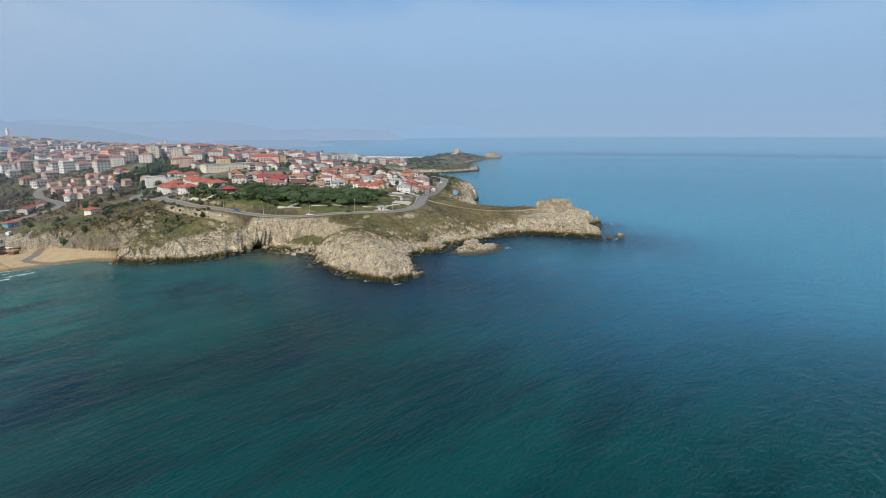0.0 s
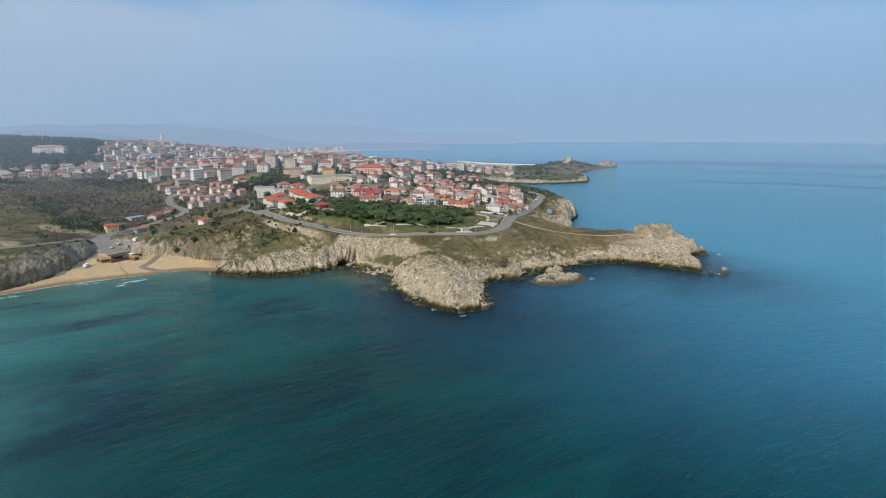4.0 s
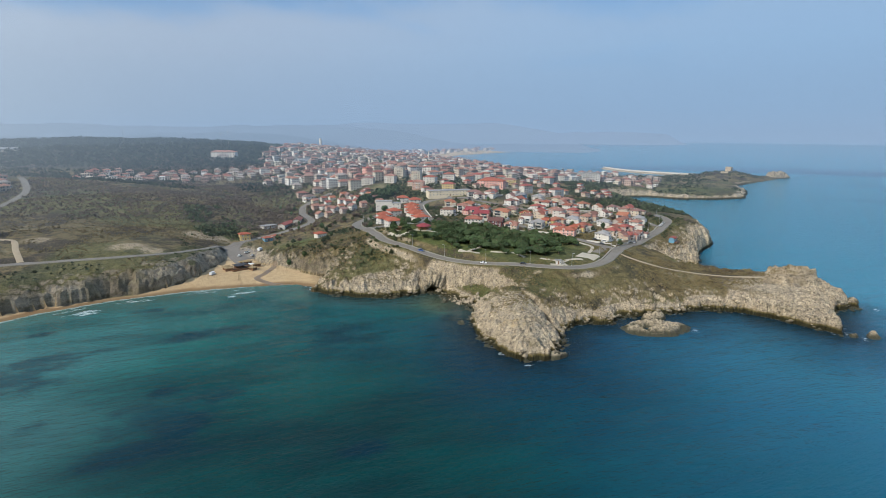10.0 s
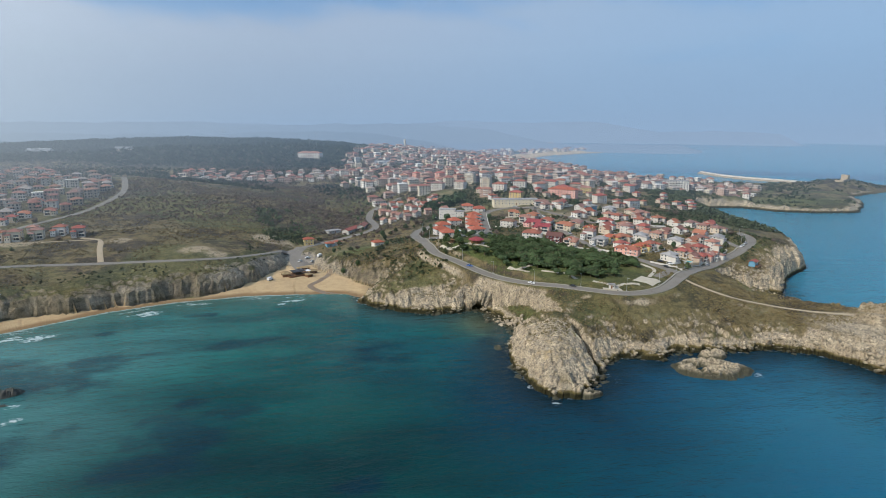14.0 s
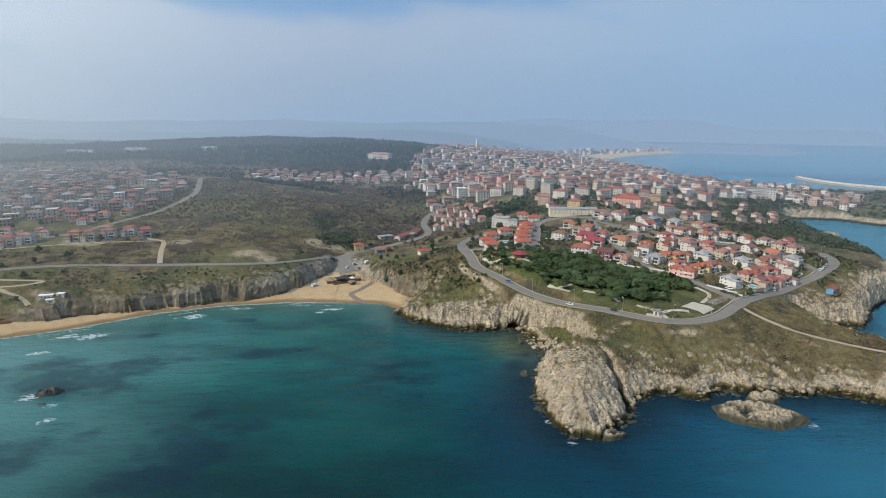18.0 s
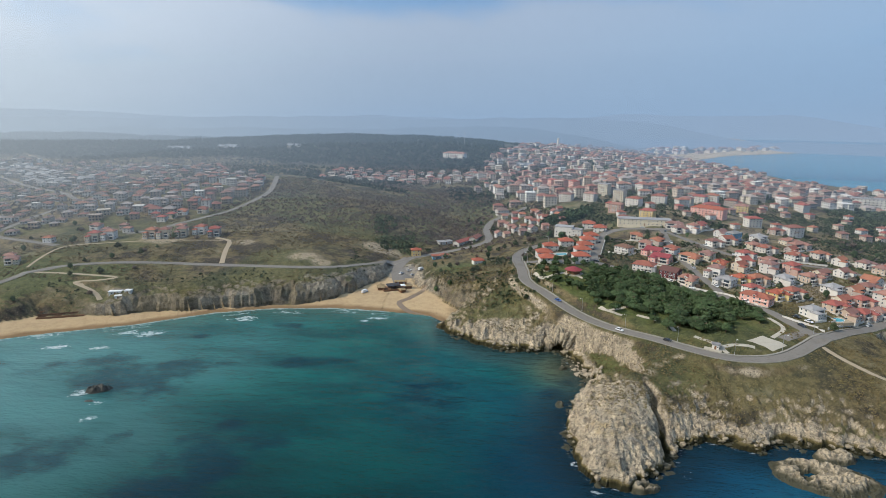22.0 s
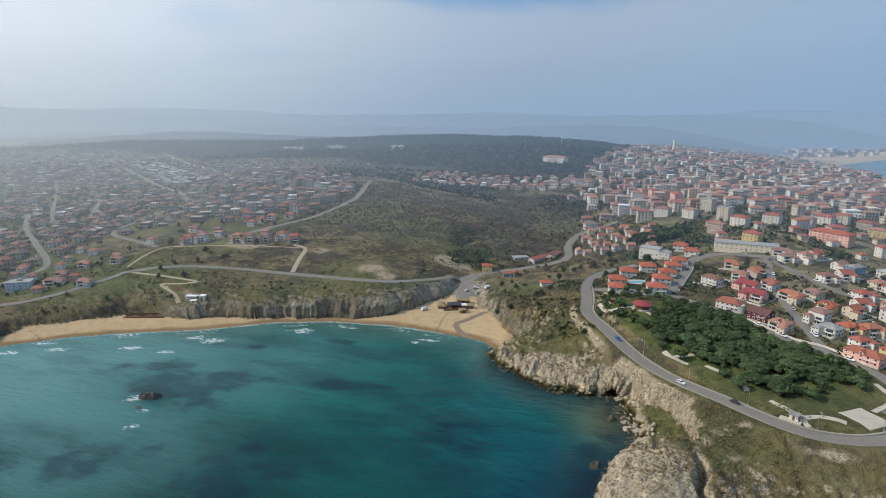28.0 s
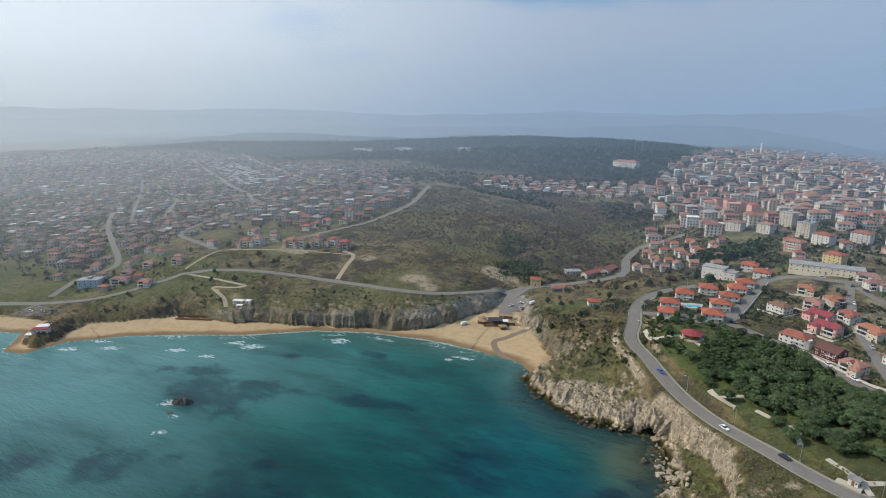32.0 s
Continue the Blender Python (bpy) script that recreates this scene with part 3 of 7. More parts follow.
GX = axis([(-4900, 160), (-1400, 24), (-700, 8), (-420, 2.2), (-100, 1.4), (-92, 0.85), (240, 0.85), (300, 3), (460, 6), (1000, 12), (4900, 200)])
GY = axis([(-4900, 400), (-500, 60), (-60, 3), (-34, 0.85), (140, 0.85), (185, 1.1), (200, 1.6), (420, 2.2), (640, 6), (1300, 13), (2400, 40), (4900, 160)])
XX, YY = np.meshgrid(GX, GY)
gx, gy = XX.ravel(), YY.ravel()
gz, gdc, gdf = land(gx, gy)
paved = np.zeros(gx.shape)
for name, (wide, line, z) in LINES.items():
    d, level = near_line(gx, gy, line, z, 30)
    w = smooth(wide / 2 + 7, wide / 2 + 1.5, d) * (gdc > 2)
    gz = gz * (1 - w) + level * w
    paved = np.maximum(paved, smooth(wide / 2 + 3, wide / 2 + 0.5, d))
GZ = gz.reshape(XX.shape)


def ground_z(x, y):
    """Height of the ground sheet at a place."""
    i = min(max(int(np.searchsorted(GX, x)) - 1, 0), len(GX) - 2)
    j = min(max(int(np.searchsorted(GY, y)) - 1, 0), len(GY) - 2)
    u, v = (x - GX[i]) / (GX[i + 1] - GX[i]), (y - GY[j]) / (GY[j + 1] - GY[j])
    return float((GZ[j, i] * (1 - u) + GZ[j, i + 1] * u) * (1 - v) + (GZ[j + 1, i] * (1 - u) + GZ[j + 1, i + 1] * u) * v)


def ground_zs(x, y):
    """The same for many places at once."""
    i = np.clip(np.searchsorted(GX, x) - 1, 0, len(GX) - 2)
    j = np.clip(np.searchsorted(GY, y) - 1, 0, len(GY) - 2)
    u, v = (x - GX[i]) / (GX[i + 1] - GX[i]), (y - GY[j]) / (GY[j + 1] - GY[j])
    return (GZ[j, i] * (1 - u) + GZ[j, i + 1] * u) * (1 - v) + (GZ[j + 1, i] * (1 - u) + GZ[j + 1, i + 1] * u) * v


def sheet(name, xs, ys, z, layers):
    """A sheet of quads over a grid, with layers of numbers on its corners."""
    nx, ny = len(xs), len(ys)
    X, Y = np.meshgrid(xs, ys)
    co = np.stack([X.ravel(), Y.ravel(), z.ravel()], 1)
    j, i = np.meshgrid(np.arange(ny - 1), np.arange(nx - 1), indexing="ij")
    k = (j * nx + i).ravel()
    quads = np.stack([k, k + 1, k + nx + 1, k + nx], 1)
    me = bpy.data.meshes.new(name)
    me.vertices.add(len(co)); me.vertices.foreach_set("co", co.ravel())
    me.loops.add(quads.size); me.loops.foreach_set("vertex_index", quads.ravel().astype(np.int32))
    me.polygons.add(len(quads)); me.polygons.foreach_set("loop_start", np.arange(0, quads.size, 4, dtype=np.int32))
    me.update(calc_edges=True)
    me.polygons.foreach_set("use_smooth", np.ones(len(quads), bool))
    for key, v in layers.items():
        me.attributes.new(key, "FLOAT", "POINT").data.foreach_set("value", v.ravel().astype(np.float32))
    return new(name, me)


# what covers the ground
PARK = [(-16, 200), (14, 205), (40, 190), (58, 178), (72, 158), (88, 146), (102, 132), (103, 118), (90, 110), (70, 96), (44, 104), (24, 122), (8, 142), (-6, 160), (-18, 182)]
slope_y, slope_x = np.gradient(GZ, GY, GX)
steep = np.hypot(slope_x, slope_y).ravel()
patch = fbm(gx, gy, 34, 4, 71)
rock = smooth(0.7, 1.25, steep + 0.3 * fbm(gx, gy, 9, 3, 72)) * smooth(-9, -5, gdf) * smooth(160, 60, gdf)
dome = np.exp(-(((gx - 10) / 24) ** 2 + ((gy - 30) / 30) ** 2) * 1.1)
point = smooth(150, 172, gx) * smooth(60, 36, gy)
spit = np.exp(-(((gx + 52) / 34) ** 2 + ((gy - 134) / 14) ** 2) * 1.3)
shore = smooth(11, 5, gdf + 5 * patch + 4 * fbm(gx, gy, 7, 2, 73)) * smooth(-380, -100, gx)
rock = np.clip(np.maximum.reduce([rock, smooth(0.3, 0.55, dome + 0.1 * patch), point, smooth(0.35, 0.6, spit), shore]), 0, 1) * smooth(1150, 950, np.hypot(gx, gy))
sandy = smooth(1.0, -2.0, gdf) * (gdc > -8) * smooth(64, 84, -gx) * smooth(4.2, 3.0, gz) * smooth(0.75, 0.4, steep) * smooth(700, 500, np.hypot(gx, gy))
sandy = np.maximum(sandy, 0.9 * smooth(190, 110, gdc + 40 * patch) * smooth(1400, 1470, gy) * (gdc > -5) * smooth(1700, 1200, gx))
lawn = np.exp(-(((gx - 60) / 55) ** 2 + ((gy - 135) / 60) ** 2)) + 0.9 * np.exp(-(((gx + 80) / 26) ** 2 + ((gy - 245) / 24) ** 2)) + 0.3 * np.exp(-(((gx - 545) / 110) ** 2 + ((gy - 500) / 40) ** 2)) + 0.7 * np.exp(-(((gx - 235) / 30) ** 2 + ((gy - 175) / 20) ** 2))
lawn = lawn + 0.75 * np.exp(-(((gx - 140) / 75) ** 2 + ((gy - 215) / 80) ** 2)) * smooth(-0.15, 0.3, patch)
lawn = np.maximum(lawn, 0.75 * smooth(-250, -330, gx) * smooth(225, 190, gy) * smooth(0, 6, gdf) * smooth(-0.35, 0.2, patch))
lawn = np.maximum(lawn, 0.45 * smooth(-0.1, 0.4, fbm(gx, gy, 70, 3, 79)) * smooth(40, -60, gx) * smooth(700, 560, gy))
lawn = np.maximum(lawn, 0.5 * smooth(0.25, 0.7, patch) * smooth(-280, -60, gx) + 0.4 * np.exp(-(((gx + 345) / 40) ** 2 + ((gy - 400) / 60) ** 2)))
in_park = inside_distance(gx, gy, PARK)
lawn = np.maximum(lawn, smooth(-7, -2, in_park) * (0.65 + 0.35 * smooth(-0.3, 0.2, patch)))
lawn = lawn * smooth(1.0, 0.55, steep)
lawn = np.maximum(lawn, 0.75 * np.exp(-(((gx - 560) / 120) ** 2 + ((gy - 510) / 50) ** 2)))
bare = np.zeros(gx.shape)
for bx, by, br, bs in ((-205, 238, 12, 1.7), (-188, 230, 8, 1.3), (-265, 262, 10, 1.4), (26, 66, 7, 1.4), (33, 72, 5, 1.2), (37, 76, 3, 1.2), (43, 79, 2.2, 2.2), (203, 37, 13, 1.3), (-330, 255, 14, 2.0), (-150, 300, 14, 1.6)):
    bare = np.maximum(bare, smooth(br, br * 0.55, np.hypot((gx - bx) / bs, gy - by) + 0.35 * br * patch))
plots = np.exp(-(((gx - 150) / 85) ** 2 + ((gy - 235) / 85) ** 2)) + 0.7 * np.exp(-(((gx - 120) / 120) ** 2 + ((gy - 420) / 90) ** 2))
bare = np.maximum(bare, smooth(0.15, 0.6, plots) * 0.6 * smooth(-0.05, 0.35, fbm(gx, gy, 15, 3, 81)))
rock = rock * (1 - 0.75 * np.exp(-(((gx + 76) / 26) ** 2 + ((gy - 200) / 34) ** 2))) * (1 - 0.8 * bare)
west_cliff = smooth(-120, -160, gx) * smooth(-335, -300, gx) * smooth(0.42, 0.7, steep + 0.35 * fbm(gx, gy, 14, 3, 77)) * smooth(-9, -5, gdf) * smooth(26, 16, gdf)
west_cliff = west_cliff * (0.5 + 0.5 * smooth(-0.2, 0.1, fbm(gx, gy, 26, 3, 78)))
rock = np.where(gx < -130, np.minimum(rock * (1 - 0.5 * smooth(-300, -340, gx)), west_cliff + smooth(-160, -130, gx)), rock)
ledge = smooth(0.3, 2.0, inside_distance(gx, gy, LEDGE)) * smooth(6.5, 9, gdc + 3 * patch)
rock = rock * (1 - 0.95 * ledge)
brow = -inside_distance(gx, gy, LEDGE) + 1.5 * patch
rock = rock * (1 - 0.92 * smooth(3.2, 5.5, brow) * smooth(34, 26, brow) * smooth(-20, -12, gx) * smooth(72, 80, gy) * smooth(8, 12, gdc))
lawn = np.maximum(lawn, 0.75 * ledge)
woods = smooth(770, 880, gy + 60 * fbm(gx, gy, 200, 3, 75)) * smooth(60, -150, gx) + smooth(1500, 2200, np.hypot(gx, gy))
ground = sheet("ground", GX, GY, GZ, {"rock": rock, "sand": np.clip(sandy, 0, 1), "lawn": np.clip(lawn, 0, 1), "woods": np.clip(woods, 0, 1), "bare": np.clip(bare, 0, 1), "paved": paved, "arc": ring_arc(gx, gy, FOOT), "inland": np.clip(gdf, -70, 70)})
flat_faces = (rock.reshape(XX.shape)[:-1, :-1] < 0.45).ravel()
ground.data.polygons.foreach_set("use_smooth", flat_faces)
tagged(ground, "rocky headland of brown scrub, pale limestone and sandy beach", "ground", kind="structure")

m, n, l, p = nodes_of("ground_cover")
pos = n.new("ShaderNodeNewGeometry").outputs["Position"]


def layer(key):
    q = n.new("ShaderNodeAttribute")
    q.attribute_name = key
    return q.outputs["Fac"]


f1, f2, f3, f4 = (noise_node(n, l, s, 8, 0.72, pos) for s in (0.9, 0.22, 0.035, 0.006))
scrub = blend(n, l, ramp(n, l, f2, 0.4, 0.64), (0.18, 0.138, 0.07), (0.095, 0.078, 0.038))
scrub = blend(n, l, ramp(n, l, f3, 0.47, 0.57), scrub, blend(n, l, ramp(n, l, f1, 0.4, 0.62), (0.07, 0.055, 0.04), (0.038, 0.033, 0.023)))
scrub = blend(n, l, ramp(n, l, f3, 0.44, 0.36), scrub, blend(n, l, ramp(n, l, f2, 0.4, 0.6), (0.21, 0.175, 0.105), (0.13, 0.115, 0.062)))
scrub = blend(n, l, ramp(n, l, f1, 0.55, 0.72), scrub, (0.055, 0.055, 0.03))
scrub = blend(n, l, ramp(n, l, f1, 0.44, 0.3), scrub, (0.22, 0.18, 0.11))
grass = blend(n, l, ramp(n, l, f2, 0.4, 0.66), (0.1, 0.12, 0.038), (0.06, 0.078, 0.026))
grass = blend(n, l, ramp(n, l, f1, 0.53, 0.68), grass, (0.042, 0.048, 0.022))
grass = blend(n, l, ramp(n, l, f1, 0.44, 0.32), grass, (0.15, 0.145, 0.065))
soil = blend(n, l, layer("lawn"), scrub, grass)
wood = blend(n, l, ramp(n, l, f3, 0.42, 0.6), (0.026, 0.032, 0.019), (0.055, 0.05, 0.036))
soil = blend(n, l, layer("woods"), soil, wood)
soil = blend(n, l, maths(n, l, "MULTIPLY", layer("bare"), maths(n, l, "MULTIPLY", ramp(n, l, f2, 0.36, 0.52), ramp(n, l, f1, 0.62, 0.5))), soil, (0.36, 0.29, 0.2))
# limestone: weathered ribs that run down the face, ledges across it, warm stains and painted dark clefts
nz = n.new("ShaderNodeTexNoise"); nz.inputs["Scale"].default_value = 0.16; nz.inputs["Detail"].default_value = 4
l.new(pos, nz.inputs["Vector"])
down = n.new("ShaderNodeCombineXYZ")
l.new(layer("arc"), down.inputs[0]); l.new(maths(n, l, "MULTIPLY", layer("inland"), 0.22), down.inputs[1])
bent = n.new("ShaderNodeVectorMath"); bent.operation = "MULTIPLY_ADD"
l.new(nz.outputs["Color"], bent.inputs[0]); bent.inputs[1].default_value = (7, 7, 7); l.new(down.outputs[0], bent.inputs[2])
streak = noise_node(n, l, 0.55, 7, 0.7, bent.outputs[0])
lay = n.new("ShaderNodeMapping"); lay.inputs["Scale"].default_value = (0.1, 0.22, 1.0); lay.inputs["Rotation"].default_value = (0.35, 0.2, 0.3)
l.new(pos, lay.inputs["Vector"])
ledges = noise_node(n, l, 0.8, 6, 0.7, lay.outputs[0])
stone = blend(n, l, ramp(n, l, streak, 0.36, 0.68), (0.6, 0.495, 0.35), (0.31, 0.255, 0.18))
stone = blend(n, l, ramp(n, l, ledges, 0.5, 0.72), stone, (0.27, 0.24, 0.2))
stone = blend(n, l, ramp(n, l, f3, 0.56, 0.68), stone, (0.42, 0.32, 0.18))
# thin dark lines in the colour stand in for shaded crevices
cleft_shade_a = ramp(n, l, maths(n, l, "ABSOLUTE", maths(n, l, "SUBTRACT", streak, 0.47)), 0.022, 0.0)
stone = blend(n, l, maths(n, l, "MULTIPLY", cleft_shade_a, ramp(n, l, f1, 0.36, 0.52)), stone, (0.1, 0.083, 0.06))
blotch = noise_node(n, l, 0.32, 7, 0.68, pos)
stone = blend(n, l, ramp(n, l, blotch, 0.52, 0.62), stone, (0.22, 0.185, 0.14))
cleft_shade_b = ramp(n, l, maths(n, l, "ABSOLUTE", maths(n, l, "SUBTRACT", ledges, 0.5)), 0.016, 0.0)
stone = blend(n, l, maths(n, l, "MULTIPLY", cleft_shade_b, 0.8), stone, (0.09, 0.075, 0.055))
# fine dark flecks, painted as smaller crevices
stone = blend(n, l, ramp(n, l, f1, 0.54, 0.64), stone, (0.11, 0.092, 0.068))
up = n.new("ShaderNodeSeparateXYZ"); l.new(pos, up.inputs[0])
tide = maths(n, l, "ADD", up.outputs[2], maths(n, l, "MULTIPLY", f2, -3.0))
stone = blend(n, l, ramp(n, l, tide, 2.2, 1.0), stone, (0.14, 0.11, 0.045))
stone = blend(n, l, ramp(n, l, tide, 1.3, 0.0), stone, (0.03, 0.028, 0.012))
dune = blend(n, l, ramp(n, l, f2, 0.4, 0.7), (0.53, 0.385, 0.22), (0.44, 0.31, 0.175))
dune = blend(n, l, ramp(n, l, up.outputs[2], 0.75, 0.25), dune, (0.26, 0.165, 0.085))
grey_side = ramp(n, l, up.outputs[0], -90, -130)
stone = blend(n, l, maths(n, l, "MULTIPLY", grey_side, 0.6), stone, blend(n, l, ramp(n, l, f2, 0.42, 0.6), (0.3, 0.265, 0.215), (0.13, 0.118, 0.09)))
worn = maths(n, l, "MULTIPLY", layer("rock"), ramp(n, l, maths(n, l, "ADD", f1, maths(n, l, "MULTIPLY", layer("rock"), 0.35)), 0.5, 0.58))
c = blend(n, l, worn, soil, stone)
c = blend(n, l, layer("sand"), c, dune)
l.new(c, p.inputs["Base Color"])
p.inputs["Roughness"].default_value = 0.95
p.inputs["Specular IOR Level"].default_value = 0.2
rough_h = maths(n, l, "ADD", maths(n, l, "MULTIPLY", f1, 0.6), maths(n, l, "MULTIPLY", streak, 1.0))
bumped(n, l, p, rough_h, 1.0, 1.3)
ground.data.materials.append(m)

# ---- the sea ----
SX = axis([(-4900, 300), (-600, 20), (-400, 3), (260, 3), (420, 12), (1100, 30), (4900, 300)])
SY = axis([(-4900, 300), (-260, 4), (200, 3), (560, 12), (1200, 40), (4900, 300)])
SXX, SYY = np.meshgrid(SX, SY)
sx, sy = SXX.ravel(), SYY.ravel()
off = -inside_distance(sx, sy, COAST)
bay = smooth(180, 20, np.hypot((sx + 130) / 1.7, (sy - 110)))
weed = np.zeros(sx.shape)
for wx, wy, wr, ws, tilt in ((-222, 62, 24, 1.7, 20), (-222, -8, 18, 1.2, 50), (-158, -10, 24, 1.3, 25), (-142, 12, 11, 2.0, 20), (-148, 90, 8, 3.0, 12), (-183, 141, 7, 1.6, 10), (-158, 25, 6, 1.4, 0), (-201, 8, 6, 1.5, 0),
                            (-227, 118, 5, 1.6, 0), (-262, 78, 12, 2.2, 20), (-20, 68, 7, 1.3, 30), (-90, -45, 7, 2.0, 20), (-8, 84, 4, 1.6, 0), (-262, -30, 18, 1.4, 40)):
    ca, sa = math.cos(radians(tilt)), math.sin(radians(tilt))
    u, v = (sx - wx) * ca + (sy - wy) * sa, -(sx - wx) * sa + (sy - wy) * ca
    weed = np.maximum(weed, np.clip(1.35 - np.hypot(u / ws, v) / wr * 0.9, 0, 1))
channel = np.exp(-(((sx + 78) + 0.35 * (sy - 60)) / 26) ** 2 - ((sy - 62) / 42) ** 2)
channel = np.maximum(channel, 0.75 * np.exp(-((sx + 34) / 34) ** 2 - ((sy - 24) / 42) ** 2))
foam = np.zeros(sx.shape)
for wx, wy, wr, ws, tilt in ((-246, 42, 5.5, 1.5, 25), (-231, 34, 3, 1.6, 25), (-367, 60, 5, 2.2, 22), (-343, 74, 5, 2.4, 22), (-301, 91, 4.5, 2.6, 25), (-275, 93, 4, 2.2, 25), (-260, 117, 7, 2.0, 28), (-275, 117, 5, 2.4, 28), (-322, 106, 4, 3.0, 24), (-360, 78, 4, 3.0, 22), (-212, 148, 4, 2.6, 24), (-126, 163, 4, 3.0, 10),
                            (-215, 152, 4, 3.4, 22), (-188, 166, 3.5, 4, 8), (-134, 157, 3, 1.8, 10), (-225, 20, 3.5, 1.8, 30), (-6, -3, 3, 1.6, -40), (-13, 14, 2.6, 1.2, 80), (30, 12, 2.4, 1.4, 40), (99, 6, 3, 1.6, 40), (172, -33, 3, 1.5, 30), (228, -2, 3, 1.6, 30)):
    ca, sa = math.cos(radians(tilt)), math.sin(radians(tilt))
    u, v = (sx - wx) * ca + (sy - wy) * sa, -(sx - wx) * sa + (sy - wy) * ca
    foam = np.maximum(foam, np.clip(1.3 - np.hypot(u / ws, v) / wr, 0, 1))
sheltered = smooth(-90, -70, sx) * smooth(2, -14, sx) * (sy > 45)
openness = 1 - 0.95 * sheltered
# the shallow west, also paled to imitate haze and sun glare
shelf = smooth(-120, -330, sx + 40 * fbm(sx, sy, 70, 2, 83)) * smooth(-120, 70, sy)
east = smooth(-110, 60, sx + 0.25 * (sy - 40) + 30 * fbm(sx, sy, 120, 2, 84)) * (1 - 0.85 * np.exp(-((sx + 25) / 34) ** 2 - ((sy - 92) / 24) ** 2))
sandbed = np.exp(-((sx + 8) / 17) ** 2 - ((sy - 102) / 22) ** 2)
sea = sheet("water", SX, SY, np.zeros(SXX.shape), {"off": off, "bay": bay, "weed": weed, "shelf": shelf, "open": openness, "east": east, "skirt": smooth(-60, -10, sx - 0.3 * np.minimum(sy - 40, 0)) * smooth(260, 170, sx) * smooth(80, 50, sy), "offshore": smooth(-40, 330, sx - 0.25 * sy + 25 * fbm(sx, sy, 90, 2, 86)), "south": smooth(75, -25, sy) * smooth(-300, -150, sx), "channel": channel, "foam": foam, "sandbed": sandbed, "reef": smooth(-95, -80, sx) * smooth(260, 200, sx), "surf": smooth(-95, -160, sx) * bay})
tagged(sea, "teal green sea with light ripples, turning blue offshore", "sea", kind="structure")
m, n, l, p = nodes_of("sea_water")
pos = n.new("ShaderNodeNewGeometry").outputs["Position"]
away, inbay = layer("off"), layer("bay")


def along(turn, squeeze):
    """Positions drawn out along the crests of the swell."""
    q = n.new("ShaderNodeMapping")
    q.inputs["Scale"].default_value, q.inputs["Rotation"].default_value = (squeeze, 1.0, 1.0), (0, 0, radians(turn))
    l.new(pos, q.inputs["Vector"])
    return q.outputs[0]


f2, f3 = noise_node(n, l, 0.05, 4, 0.6, pos), noise_node(n, l, 0.012, 3, 0.6, pos)
drawn = noise_node(n, l, 0.06, 6, 0.62, along(-22, 0.4))
broad = noise_node(n, l, 0.03, 4, 0.6, along(-22, 0.35))
patchy = noise_node(n, l, 0.045, 7, 0.62, along(-30, 0.7))
deep = blend(n, l, ramp(n, l, f3, 0.35, 0.7), (0.004, 0.07, 0.134), (0.004, 0.074, 0.12))
green = blend(n, l, ramp(n, l, broad, 0.36, 0.64), (0.0, 0.05, 0.05), (0.005, 0.095, 0.085))
# darker green in the south imitates the weaker sky reflection there
green = blend(n, l, layer("south"), green, blend(n, l, ramp(n, l, broad, 0.36, 0.64), (0.0, 0.022, 0.024), (0.0, 0.04, 0.038)))
# paler blue offshore, with the far sea's haze put into the colour
deep = blend(n, l, layer("offshore"), deep, (0.035, 0.185, 0.265))
c = blend(n, l, layer("east"), green, deep)
# pale shallows, with haze and sun glare painted into the tint
c = blend(n, l, maths(n, l, "MULTIPLY", layer("shelf"), ramp(n, l, broad, 0.1, 0.6)), c, (0.1, 0.235, 0.235))
shallow = ramp(n, l, maths(n, l, "ADD", away, maths(n, l, "MULTIPLY", drawn, 26)), 44, 10)
c = blend(n, l, maths(n, l, "MULTIPLY", maths(n, l, "MULTIPLY", shallow, inbay), 0.85), c, (0.065, 0.14, 0.115))
c = blend(n, l, maths(n, l, "MULTIPLY", layer("channel"), ramp(n, l, drawn, 0.3, 0.62)), c, (0.0, 0.02, 0.034))
c = blend(n, l, maths(n, l, "MULTIPLY", layer("sandbed"), 0.85), c, (0.12, 0.125, 0.055))
ragged = maths(n, l, "ADD", layer("weed"), maths(n, l, "MULTIPLY", maths(n, l, "SUBTRACT", patchy, 0.5), 3.4))
c = blend(n, l, maths(n, l, "MULTIPLY", maths(n, l, "MULTIPLY", ramp(n, l, ragged, 0.4, 1.1), ramp(n, l, layer("weed"), 0.02, 0.5)), 0.62), c, (0.0, 0.013, 0.03))
skirt = maths(n, l, "MULTIPLY", ramp(n, l, maths(n, l, "ADD", away, maths(n, l, "MULTIPLY", drawn, 40)), 105, 20), layer("skirt"))
c = blend(n, l, maths(n, l, "MULTIPLY", skirt, 0.75), c, (0.001, 0.02, 0.043))
foamy = noise_node(n, l, 0.5, 6, 0.75, along(-22, 0.5))
surf = noise_node(n, l, 0.03, 3, 0.6, pos)
rim = maths(n, l, "MULTIPLY", maths(n, l, "MULTIPLY", ramp(n, l, away, 3.5, 0.3), layer("open")), ramp(n, l, foamy, 0.55, 0.64))
c = blend(n, l, maths(n, l, "MULTIPLY", maths(n, l, "MULTIPLY", ramp(n, l, maths(n, l, "ADD", away, maths(n, l, "MULTIPLY", drawn, 26)), 38, 12), layer("reef")), 0.8), c, (0.004, 0.014, 0.022))
spray = ramp(n, l, maths(n, l, "ADD", layer("foam"), maths(n, l, "MULTIPLY", maths(n, l, "SUBTRACT", foamy, 0.5), 3.2)), 0.72, 1.05)
spray = maths(n, l, "MULTIPLY", spray, ramp(n, l, layer("foam"), 0.05, 0.3))
